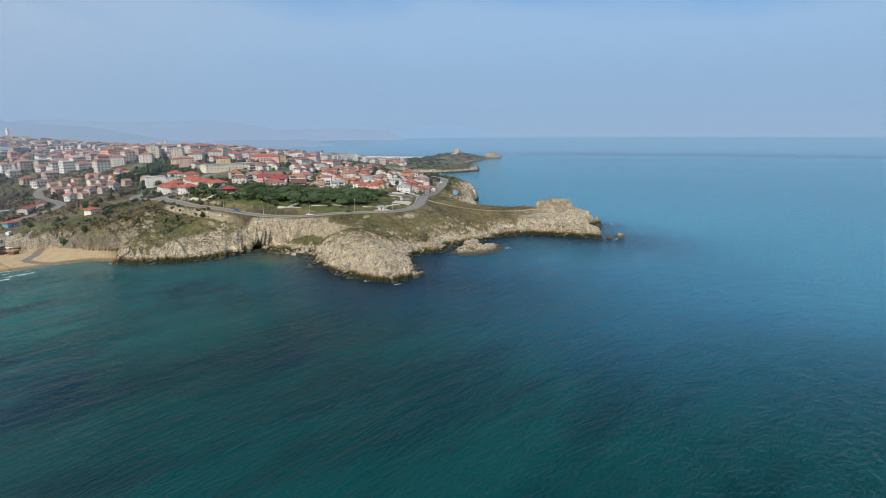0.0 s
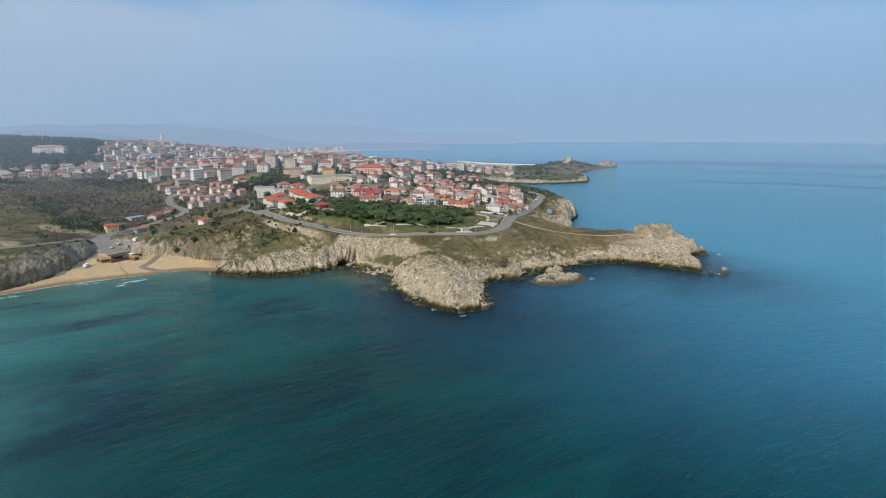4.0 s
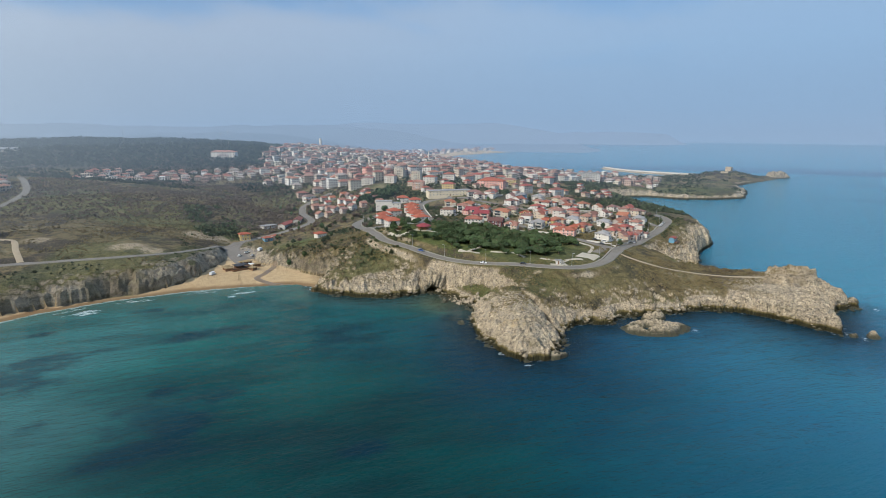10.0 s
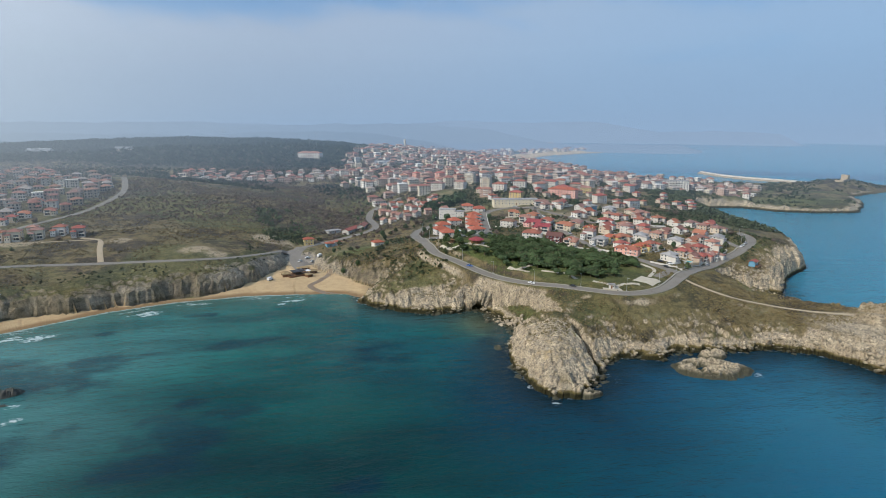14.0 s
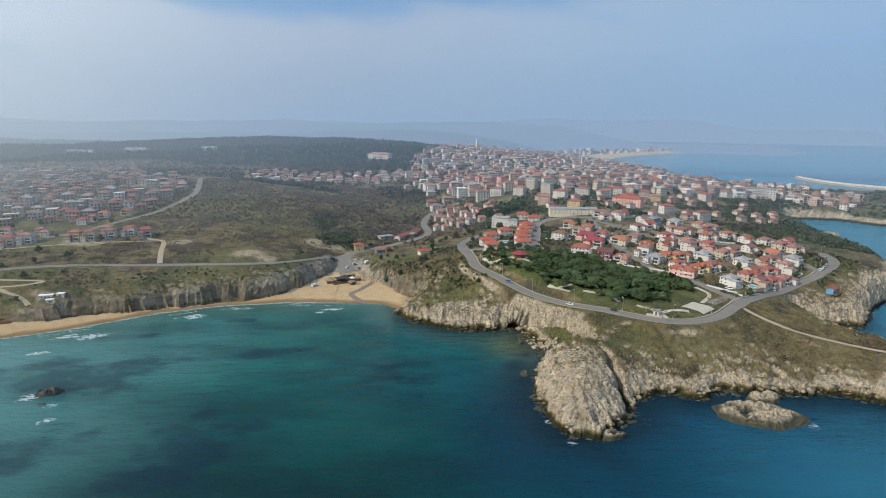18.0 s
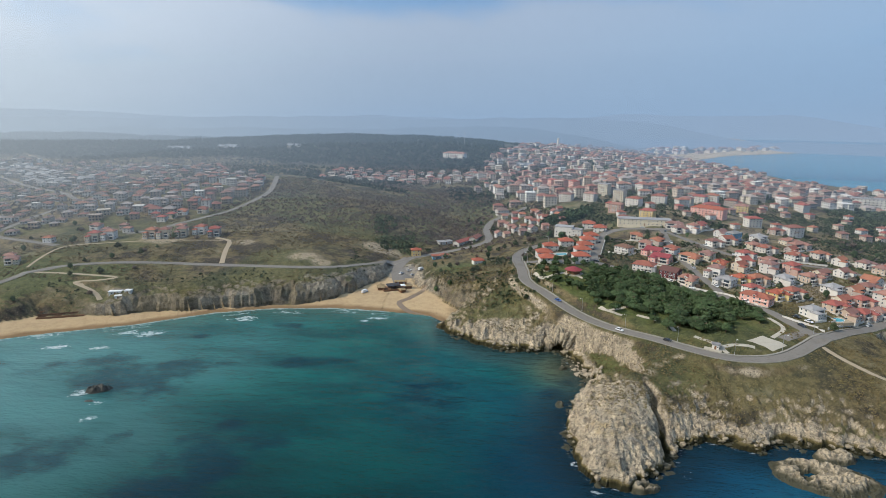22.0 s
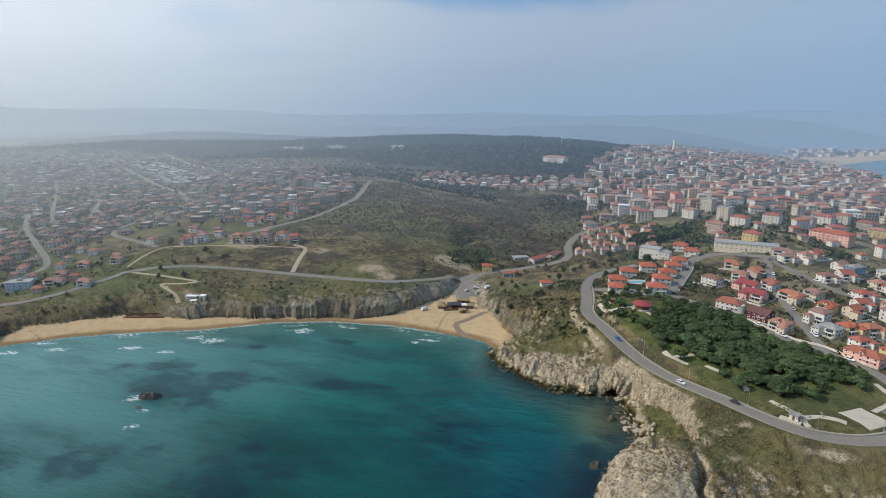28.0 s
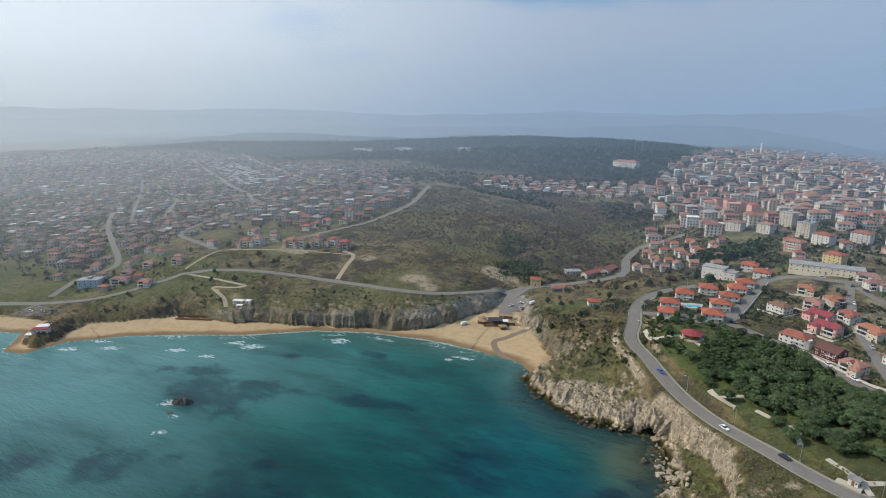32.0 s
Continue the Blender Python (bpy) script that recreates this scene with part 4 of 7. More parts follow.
brk = maths(n, l, "MULTIPLY", ramp(n, l, maths(n, l, "ABSOLUTE", maths(n, l, "SUBTRACT", away, 5)), 5, 2), maths(n, l, "MULTIPLY", ramp(n, l, surf, 0.5, 0.57), ramp(n, l, foamy, 0.5, 0.6)))
wash = maths(n, l, "MULTIPLY", maths(n, l, "MULTIPLY", ramp(n, l, maths(n, l, "ADD", away, maths(n, l, "MULTIPLY", drawn, 4)), 4.6, 2.2), layer("surf")), ramp(n, l, foamy, 0.4, 0.52))
white = maths(n, l, "MAXIMUM", maths(n, l, "MULTIPLY", wash, 0.9), spray)
white = maths(n, l, "MAXIMUM", white, maths(n, l, "MAXIMUM", rim, maths(n, l, "MULTIPLY", brk, layer("surf"))))
c = blend(n, l, maths(n, l, "MULTIPLY", white, 0.62), c, (0.7, 0.74, 0.74))
l.new(c, p.inputs["Base Color"])
p.inputs["IOR"].default_value = 1.333
p.inputs["Specular IOR Level"].default_value = 0.22
l.new(blend(n, l, white, (0.13, 0.13, 0.13), (0.8, 0.8, 0.8)), p.inputs["Roughness"])
# three sizes of wave: the swell, wind waves across it and fine ripples
swell = noise_node(n, l, 0.075, 3, 0.5, along(-22, 0.22))
waves = noise_node(n, l, 0.28, 4, 0.6, along(-38, 0.35))
ripple = noise_node(n, l, 1.0, 3, 0.6, along(-10, 0.45))
height = maths(n, l, "ADD", maths(n, l, "MULTIPLY", swell, 3.0), maths(n, l, "ADD", maths(n, l, "MULTIPLY", waves, 2.0), maths(n, l, "MULTIPLY", ripple, 0.9)))
bumped(n, l, p, height, 0.9, 0.55)
sea.data.materials.append(m)

# ---- far hills, the backdrop of it all, and glowing rings painted as haze ----
def painted_haze_material(name, tint, share):
    """Far woods with haze painted in: mostly emission, tinted brighter towards the sun."""
    m, n, l, p = nodes_of(name)
    pos = n.new("ShaderNodeNewGeometry").outputs["Position"]
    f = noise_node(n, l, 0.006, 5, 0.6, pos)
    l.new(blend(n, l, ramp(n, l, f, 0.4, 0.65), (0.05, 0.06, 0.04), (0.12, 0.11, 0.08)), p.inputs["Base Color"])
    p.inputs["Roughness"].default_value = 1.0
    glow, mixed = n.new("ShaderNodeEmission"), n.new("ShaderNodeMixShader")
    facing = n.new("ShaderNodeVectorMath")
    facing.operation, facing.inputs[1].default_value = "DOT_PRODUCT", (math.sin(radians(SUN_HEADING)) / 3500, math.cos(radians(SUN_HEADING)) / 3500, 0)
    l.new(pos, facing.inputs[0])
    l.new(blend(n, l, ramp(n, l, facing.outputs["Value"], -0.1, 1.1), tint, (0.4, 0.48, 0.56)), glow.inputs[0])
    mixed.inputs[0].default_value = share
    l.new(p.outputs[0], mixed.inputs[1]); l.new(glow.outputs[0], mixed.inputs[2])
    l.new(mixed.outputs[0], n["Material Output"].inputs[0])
    return m


def far_ridge(radius, deep, level, swing, start, end, seed, mat):
    """A long hill that curves round the horizon, from one heading to another."""
    s = Shape()
    n = 220
    a = np.radians(start + (end - start) * np.arange(n) / (n - 1))
    crest = level + swing * (fbm(a * 10, a * 0 + seed, 2.2, 5, seed)) * 0.8
    crest *= smooth(0, 0.06, np.arange(n) / n) * smooth(1.0, 0.9, np.arange(n) / n)
    vs = []
    for k in range(n):
        for r, h in ((radius - deep, -4), (radius - deep * 0.55, crest[k] * 0.55), (radius - deep * 0.2, crest[k] * 0.9), (radius, crest[k]), (radius + deep * 0.4, -4)):
            vs.append((r * math.sin(a[k]), r * math.cos(a[k]), h))
    s.add(vs, [(k * 5 + j, k * 5 + j + 1, k * 5 + 6 + j, k * 5 + 5 + j) for k in range(n - 1) for j in range(4)])
    me = s.mesh("backdrop", mat)
    me.polygons.foreach_set("use_smooth", np.ones(len(me.polygons), bool))
    return tagged(new("backdrop", me), "wooded far hills with blue haze painted on as glow", "hills", kind="structure")


far_ridge(2350, 700, 78, 26, -125, 14, 3, painted_haze_material("hazy_hills_near", (0.2, 0.27, 0.37), 0.75))
far_ridge(3300, 700, 112, 30, -130, 24, 5, painted_haze_material("hazy_hills_mid", (0.26, 0.345, 0.47), 0.87))
far_ridge(4500, 500, 138, 40, -130, 40, 9, painted_haze_material("hazy_hills_far", (0.295, 0.395, 0.55), 0.94))
far_ridge(2900, 500, 34, 16, 8, 36, 15, painted_haze_material("hazy_shore", (0.25, 0.345, 0.49), 0.9))
far_ridge(4300, 300, 70, 30, 20, 44, 13, painted_haze_material("hazy_cape", (0.295, 0.395, 0.56), 0.95))
def painted_haze_ring(name, cx, cy, radius, levels, low, high, top, most, tint, sunny=0.0):
    """A see-through glowing ring added for hazy air: clear at its foot, thickest at eye level, clear again above."""
    s = Shape()
    for k in range(96):
        a = 2 * math.pi * k / 96
        s.v += [(cx + radius * math.sin(a), cy + radius * math.cos(a), z) for z in levels]
    nl = len(levels)
    s.f = [(k * nl + j, (k + 1) % 96 * nl + j, (k + 1) % 96 * nl + j + 1, k * nl + j + 1) for k in range(96) for j in range(nl - 1)]
    s.m = [0] * len(s.f)
    m, n, l, p = nodes_of(name)
    n.remove(p)
    pos = n.new("ShaderNodeNewGeometry").outputs["Position"]
    up = n.new("ShaderNodeSeparateXYZ"); l.new(pos, up.inputs[0])
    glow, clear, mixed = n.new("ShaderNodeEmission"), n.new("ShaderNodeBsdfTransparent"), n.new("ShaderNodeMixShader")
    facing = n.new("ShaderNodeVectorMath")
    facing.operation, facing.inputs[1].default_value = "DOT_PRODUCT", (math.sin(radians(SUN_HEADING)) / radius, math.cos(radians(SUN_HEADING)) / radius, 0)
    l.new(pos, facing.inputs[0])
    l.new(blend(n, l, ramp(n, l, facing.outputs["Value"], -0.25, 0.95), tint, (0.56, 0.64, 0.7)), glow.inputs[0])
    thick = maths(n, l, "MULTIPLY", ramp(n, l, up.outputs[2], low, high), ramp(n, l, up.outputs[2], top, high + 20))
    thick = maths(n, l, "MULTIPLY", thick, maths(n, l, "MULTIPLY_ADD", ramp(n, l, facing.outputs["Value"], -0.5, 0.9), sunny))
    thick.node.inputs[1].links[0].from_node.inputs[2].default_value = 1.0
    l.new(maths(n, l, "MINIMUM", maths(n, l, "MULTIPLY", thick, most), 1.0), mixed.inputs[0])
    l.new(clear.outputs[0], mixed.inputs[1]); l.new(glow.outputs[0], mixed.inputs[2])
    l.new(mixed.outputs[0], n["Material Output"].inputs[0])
    return tagged(new("backdrop", s.mesh("backdrop", m)), "see-through glowing ring added as pale blue haze", "haze", kind="structure")


painted_haze_ring("far_haze", 0, 0, 4850, (-5, 150, 420), -30, -20, 330, 1.0, (0.285, 0.42, 0.62))
painted_haze_ring("middle_haze", -80, -190, 1560, (-2, 60, 150, 420), -50, 110, 330, 0.44, (0.29, 0.42, 0.6))
# more glowing rings, close in, that veil the land as haze would
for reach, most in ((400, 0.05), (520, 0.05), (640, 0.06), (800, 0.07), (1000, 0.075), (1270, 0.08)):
    painted_haze_ring("near_haze", -80, -190, reach, (-2, 60, 150, 420), -30, 120, 300, most, (0.28, 0.4, 0.56), 1.1)

# ---- roads and tracks, laid on the ground ----
def strip(name, line, offsets, lifts, mat, label, category):
    """A ribbon with a cross-section given by offsets and lifts, draped along a line on the ground."""
    me = bpy.data.meshes.new(name)
    t = np.gradient(line, axis=0)
    t /= np.linalg.norm(t, axis=1)[:, None] + 1e-9
    nrm = np.stack([-t[:, 1], t[:, 0]], 1)
    co, k = [], len(offsets)
    for q, m_ in zip(line, nrm):
        for o, h in zip(offsets, lifts):
            x, y = q + m_ * o
            co.append((x, y, max(ground_z(x, y), ground_z(*q) - 0.3) + h))
    faces = [(i * k + j, (i + 1) * k + j, (i + 1) * k + j + 1, i * k + j + 1) for i in range(len(line) - 1) for j in range(k - 1)]
    me.from_pydata(co, [], [f[::-1] for f in faces])
    me.materials.append(mat)
    for poly in me.polygons:
        poly.use_smooth = False
    return tagged(new(name, me), label, category, kind="structure")


for name, (wide, line, z) in LINES.items():
    h = wide / 2
    if name in ROADS:
        fine = spaced([tuple(q) for q in line], 2.0)
        strip("road_" + name.rsplit("_", 1)[0], fine, (-h - 0.2, -h, -h / 2, 0, h / 2, h, h + 0.2), (-0.5, 0.2, 0.24, 0.26, 0.24, 0.2, -0.5), ASPHALT, "grey asphalt road along the hillside", "road")
    else:
        strip("track_" + name.rsplit("_", 1)[0], spaced([tuple(q) for q in line], 2.0), (-h, -h / 2, 0, h / 2, h), (-0.2, 0.14, 0.16, 0.14, -0.2), DIRT, "bare sandy earth track worn into the scrub", "track")

# ---- houses ----
def balcony(parent, x, y, z, turn, wide, deep=1.3):
    b = part("balcony", Shape().box(-wide / 2, -deep, -0.18, wide / 2, 0, 0), CONCRETE, parent, at=pose(x, y, z, 0, 0, turn))
    rail = Shape()
    n = max(3, int(wide / 0.45))
    for k in range(n + 1):
        u = -wide / 2 + 0.05 + (wide - 0.1) * k / n
        rail.box(u - 0.025, -deep + 0.03, 0, u + 0.025, -deep + 0.08, 1.0)
    rail.box(-wide / 2, -deep, 0.98, wide / 2, -deep + 0.1, 1.06).box(-wide / 2, -deep, 0.98, -wide / 2 + 0.08, 0, 1.06).box(wide / 2 - 0.08, -deep, 0.98, wide / 2, 0, 1.06)
    part("railing", rail, FRAME, b)
    return b


def veranda(parent, x, y, turn, wide, top, deep=2.2):
    """A roofed terrace: slab, columns and a balustrade on top, with glazed doors behind it."""
    v = part("veranda", Shape().box(-wide / 2, -deep, top - 0.22, wide / 2, 0, top).box(-wide / 2 - 0.1, -deep - 0.1, -3, wide / 2 + 0.1, 0, 0.42), CONCRETE, parent, at=pose(x, y, 0, 0, 0, turn))
    cols = Shape()
    for k in range(3):
        u = -wide / 2 + 0.2 + (wide - 0.4) * k / 2
        cols.box(u - 0.13, -deep + 0.05, 0.42, u + 0.13, -deep + 0.31, top - 0.22)
    part("columns", cols, WHITE_WALL, v)
    rail = Shape().box(-wide / 2, -deep, top + 0.8, wide / 2, -deep + 0.09, top + 0.9).box(-wide / 2, -deep, top + 0.8, -wide / 2 + 0.09, 0, top + 0.9).box(wide / 2 - 0.09, -deep, top + 0.8, wide / 2, 0, top + 0.9)
    for k in range(int(wide / 0.35) + 1):
        u = -wide / 2 + 0.05 + (wide - 0.1) * k / int(wide / 0.35)
        rail.box(u - 0.03, -deep + 0.02, top, u + 0.03, -deep + 0.07, top + 0.8)
    part("railing", rail, FRAME, v)
    for z in (0.45, top + 0.05):
        part("glass_door", Shape().box(-wide * 0.36, -0.07, z, wide * 0.36, 0.02, z + 2.1), GLASS, v)
    return v


def villa(label, w, d, floors, roof="hip", wall=PLASTER, tile=ROOF, bay=False, per=(3, 2), porch=True, split=False, category="house", group="", sides=(0, 1, 3), wing=0):
    """A small house at the origin: walls on a footing, roof, chimney, door, windows, veranda and balcony, each a part.
    wing: 1 or -1 puts a lower projecting wing with a roof of its own on that side."""
    h = thing("house", label, category, group=group)
    storey, z0 = 2.9, 0.5
    top = z0 + floors * storey
    body = Shape().box(-w / 2, -d / 2, -4.0, w / 2, d / 2, top)
    plinth = Shape().box(-w / 2 - 0.12, -d / 2 - 0.12, -4.2, w / 2 + 0.12, d / 2 + 0.12, z0 - 0.1)
    if bay:
        pts = [(w / 2 - 0.02, -d / 2 + 0.4)] + [(w / 2 + 2.6 * math.sin(a), -d / 2 + 0.4 + 2.6 - 2.6 * math.cos(a)) for a in (0.3, 0.8, 1.3, 1.8, 2.3, 2.8)] + [(w / 2 - 0.02, -d / 2 + 5.6)]
        body.slab(pts, -4, top)
    if roof == "gable":
        body.add([(-w / 2, -d / 2, top), (-w / 2, d / 2, top), (-w / 2, 0, top + d * 0.26), (w / 2, -d / 2, top), (w / 2, d / 2, top), (w / 2, 0, top + d * 0.26)], [(0, 2, 1), (3, 4, 5)])
    cover = None
    if roof in ("hip", "cross"):
        cover = hip_roof(w, d, top + 0.05, min(w, d) * 0.24)
    elif roof == "gable":
        cover = gable_roof(w, d, top + 0.05, d * 0.28)
    if wing and cover:
        ww, wd, wt = w * 0.42, d * 0.62, top - (storey if floors > 2 else 0.9)
        cx, cy = wing * (w / 2 - ww * 0.3), -d / 2 - wd * 0.22
        body.box(cx - ww / 2, cy - wd / 2, -4.0, cx + ww / 2, cy + wd / 2, wt)
        plinth.box(cx - ww / 2 - 0.12, cy - wd / 2 - 0.12, -4.2, cx + ww / 2 + 0.12, cy + wd / 2 + 0.12, z0 - 0.1)
        low = hip_roof(ww, wd, wt + 0.05, min(ww, wd) * 0.26, 0.55, tiles=False)
        cover.add([(x + cx, y + cy, z) for x, y, z in low.v], low.f)
    part("wall", body, wall, h)
    part("plinth", plinth, CONCRETE, h)
    if cover:
        r = part("roof", cover, tile, h)
        if roof == "cross":
            part("dormer", Shape().box(-1.6, -d / 2 - 0.3, top, 1.6, 0, top + 1.5), wall, r)
            part("dormer_roof", gable_roof(d / 2 + 0.6, 3.2, 0, 1.0, 0.3), tile, r, at=pose(0, -d / 4, top + 1.5, 0, 0, 90))
            add_window(r, 0, -d / 2 - 0.34, top + 0.25, 0, 1.5, 1.1)
    else:
        p = Shape().box(-w / 2, -d / 2, top, w / 2, d / 2, top + 0.12)
        for x0, y0, x1, y1 in ((-w / 2, -d / 2, w / 2, -d / 2 + 0.2), (-w / 2, d / 2 - 0.2, w / 2, d / 2), (-w / 2, -d / 2, -w / 2 + 0.2, d / 2), (w / 2 - 0.2, -d / 2, w / 2, d / 2)):
            p.box(x0, y0, top, x1, y1, top + 0.9)
        part("roof", p, GREY_ROOF, h)
    part("chimney", Shape().box(-0.4, -0.35, 0, 0.4, 0.35, 2.1).box(-0.5, -0.45, 2.1, 0.5, 0.45, 2.25), wall, h, at=pose(w * 0.22, d * 0.16, top + 0.4))
    part("door", Shape().box(-0.55, -0.08, 0, 0.55, 0.06, 2.15), WOOD, h, at=pose(w / 2 + 0.02, -d * 0.05, z0, 0, 0, 90))
    side_wins = [q for q in sides if not (wing and q == 0)]
    facade_windows(h, w, d, floors, storey, z0, per, (1.5, 1.5), split, side_wins)
    if wing and cover:
        for f in range(floors if floors < 3 else floors - 1):
            for u in (-0.24, 0.24):
                add_window(h, cx + u * ww, cy - wd / 2 - 0.04, z0 + f * storey + 0.8, 0, 1.35, 1.4, split)
        if porch:
            veranda(h, -wing * w * 0.2, -d / 2, 0, w * 0.52, z0 + storey)
    elif porch:
        balcony(h, w * 0.22, -d / 2, z0 + storey, 0, w * 0.4)
    return h


def block(label, w, d, floors, wall=PLASTER, tile=ROOF, per=(4, 2), split=False, flat=False, group="apartment blocks"):
    """A block of flats with bands of balconies."""
    h = thing("apartment_block", label, "apartment block", group=group)
    storey, z0 = 2.9, 0.4
    top = z0 + floors * storey
    part("wall", Shape().box(-w / 2, -d / 2, -5, w / 2, d / 2, top), wall, h)
    if flat:
        part("roof", Shape().box(-w / 2 - 0.3, -d / 2 - 0.3, top, w / 2 + 0.3, d / 2 + 0.3, top + 0.5).box(-2, -2, top + 0.5, 2, 2, top + 2.6), GREY_ROOF, h)
    else:
        part("roof", hip_roof(w, d, top + 0.05, min(w, d) * 0.2, 0.8), tile, h)
    facade_windows(h, w, d, floors, storey, z0, per, (1.7, 1.5), split, sides=(0, 3))
    for f in range(1, floors):
        part("balcony", Shape().box(-w * 0.2, -d / 2 - 1.2, z0 + f * storey - 0.15, w * 0.2, -d / 2, z0 + f * storey).box(-w * 0.2, -d / 2 - 1.2, z0 + f * storey, w * 0.2, -d / 2 - 1.1, z0 + f * storey + 0.95), wall, h)
    return h


PROTOS = {}
TAKEN = []


ROAD_DOTS = np.concatenate([np.column_stack([spaced([tuple(q) for q in line], 2.0), np.full(len(spaced([tuple(q) for q in line], 2.0)), wide / 2)]) for wide, line, z in LINES.values()])


def off_road(x, y):
    """Distance to the edge of the nearest road or track."""
    return float((np.hypot(ROAD_DOTS[:, 0] - x, ROAD_DOTS[:, 1] - y) - ROAD_DOTS[:, 2]).min())


def free(x, y, r):
    return all((x - a) ** 2 + (y - b) ** 2 > (r + c) ** 2 for a, b, c in TAKEN) and off_road(x, y) > r * 0.75


def settle(kind, x, y, turn, maker, label="", size=1.0, r=7.0):
    """Build a kind of house the first time, copy it after that."""
    m = pose(x, y, low_ground(x, y, 4) + 0.3, 0, 0, turn) @ Matrix.Scale(size, 4)
    if kind not in PROTOS:
        PROTOS[kind] = maker()
        ob = PROTOS[kind]
        ob.matrix_basis = m
    else:
        base = PROTOS[kind]
        ob = copy_thing(base, pose(0, 0, 0))
        ob.matrix_basis = m
    if label:
        ob["label"] = label
    TAKEN.append((x, y, r))
    return ob


KINDS = {
    "villa_orange": lambda: villa("cream villa with a bright orange tiled hip roof", 13.5, 12.5, 2, "hip", WHITE_WALL, ORANGE_ROOF, per=(3, 3), split=True, group="villas of the estate"),
    "hip_house": lambda: villa("plastered two storey house with a red tiled hip roof", 12.5, 10, 2, "hip", wing=1, group="houses by the pines"),
    "gable_house": lambda: villa("plastered house with a red tiled gable roof", 12, 9.5, 2, "gable", per=(4, 2), wing=-1, group="houses by the pines"),
    "cross_house": lambda: villa("plastered house with a dormer in its clay roof", 13.5, 11, 2, "cross", per=(3, 3), split=True, wing=1, group="houses by the pines"),
    "tall_house": lambda: villa("three storey plastered house under a clay tile roof", 11.5, 11, 3, "hip", per=(3, 2), wing=-1, group="houses by the pines"),
    "long_house": lambda: villa("long semi-detached house with a red tile roof", 19, 10, 2, "hip", per=(5, 2), wing=1, group="houses by the pines"),
    "dark_house": lambda: villa("white house under a dark grey hip roof", 13, 11, 2, "hip", WHITE_WALL, GREY_ROOF, per=(3, 3), split=True, wing=-1, group="houses by the pines"),
    "terrace_house": lambda: villa("narrow terrace house with a faded red roof", 9, 9, 2, "gable", PLASTER, ROOF, per=(2, 2), split=False, group="terraces in the valley"),
    "veranda_house": lambda: villa("plastered house with a veranda and layered clay roofs", 14, 11, 2, "hip", per=(3, 2), split=True, wing=-1, group="houses by the pines"),
    "rusty_house": lambda: villa("cream house with a rust brown tiled roof", 12, 10.5, 2, "gable", WHITE_WALL, ROOF, per=(3, 2), wing=1, group="houses by the pines"),
    "small_house": lambda: villa("small plastered house with a red roof", 10, 9, 2, "hip", per=(2, 2), porch=False, split=False, group="houses of the town"),
    "brown_house": lambda: villa("white villa with a brown tiled hip roof", 16, 11, 2, "hip", WHITE_WALL, surface("brown_tiles", (0.2, 0.11, 0.075), (0.12, 0.07, 0.05), 0.8, 2.2, 0.3, 0.5, 0.06), per=(4, 3), group="houses by the pines"),
    "crimson_house": lambda: villa("plastered house under a crimson metal roof", 17, 10, 2, "gable", PINK, RED_ROOF, per=(4, 2), wing=-1, group="houses by the pines"),
    "yellow_house": lambda: villa("ochre yellow house with an orange tiled roof", 12, 10, 2, "cross", YELLOW, ORANGE_ROOF, per=(3, 2), split=True, wing=1, group="houses by the pines"),
    "blue_house": lambda: villa("light blue house with a pale roof", 14, 10, 3, "hip", BLUE, GREY_ROOF, per=(3, 2), group="houses by the pines"),
    "pink_house": lambda: villa("large salmon pink house with a red roof beside the street", 22, 11, 2, "cross", PINK, ROOF, per=(5, 2), group="houses by the pines"),
    "yellow_flats": lambda: block("pale yellow block of flats", 18, 13, 4, YELLOW, ROOF),
    "blue_flats": lambda: block("light blue flat-roofed hotel beside the coast road", 24, 14, 3, surface("pale_blue_render", (0.36, 0.45, 0.52), (0.26, 0.33, 0.4), 0.8, 1.2, 0.25, 0.1), ROOF, flat=True),
    "hotel": lambda: block("long pink hotel with red roofs", 42, 17, 4, PINK, ORANGE_ROOF, per=(9, 3)),
    "town_house": lambda: villa("plastered town house with a faded red roof", 9.5, 9, 2, "hip", per=(2, 2), porch=False, split=False, sides=(0, 3), group="houses of the town"),
    "pink_flats": lambda: block("pink block of flats with a red roof", 17, 13, 5, PINK, ROOF),
    "white_flats": lambda: block("white block of flats with a red tiled roof", 20, 14, 4, WHITE_WALL, ROOF),
    "cream_flats": lambda: block("plastered block of flats with balconies and a clay roof", 18, 13, 4, PLASTER, ROOF),
    "tall_flats": lambda: block("tall plastered block of flats with a flat roof", 16, 14, 6, PLASTER, ROOF, flat=True),
}

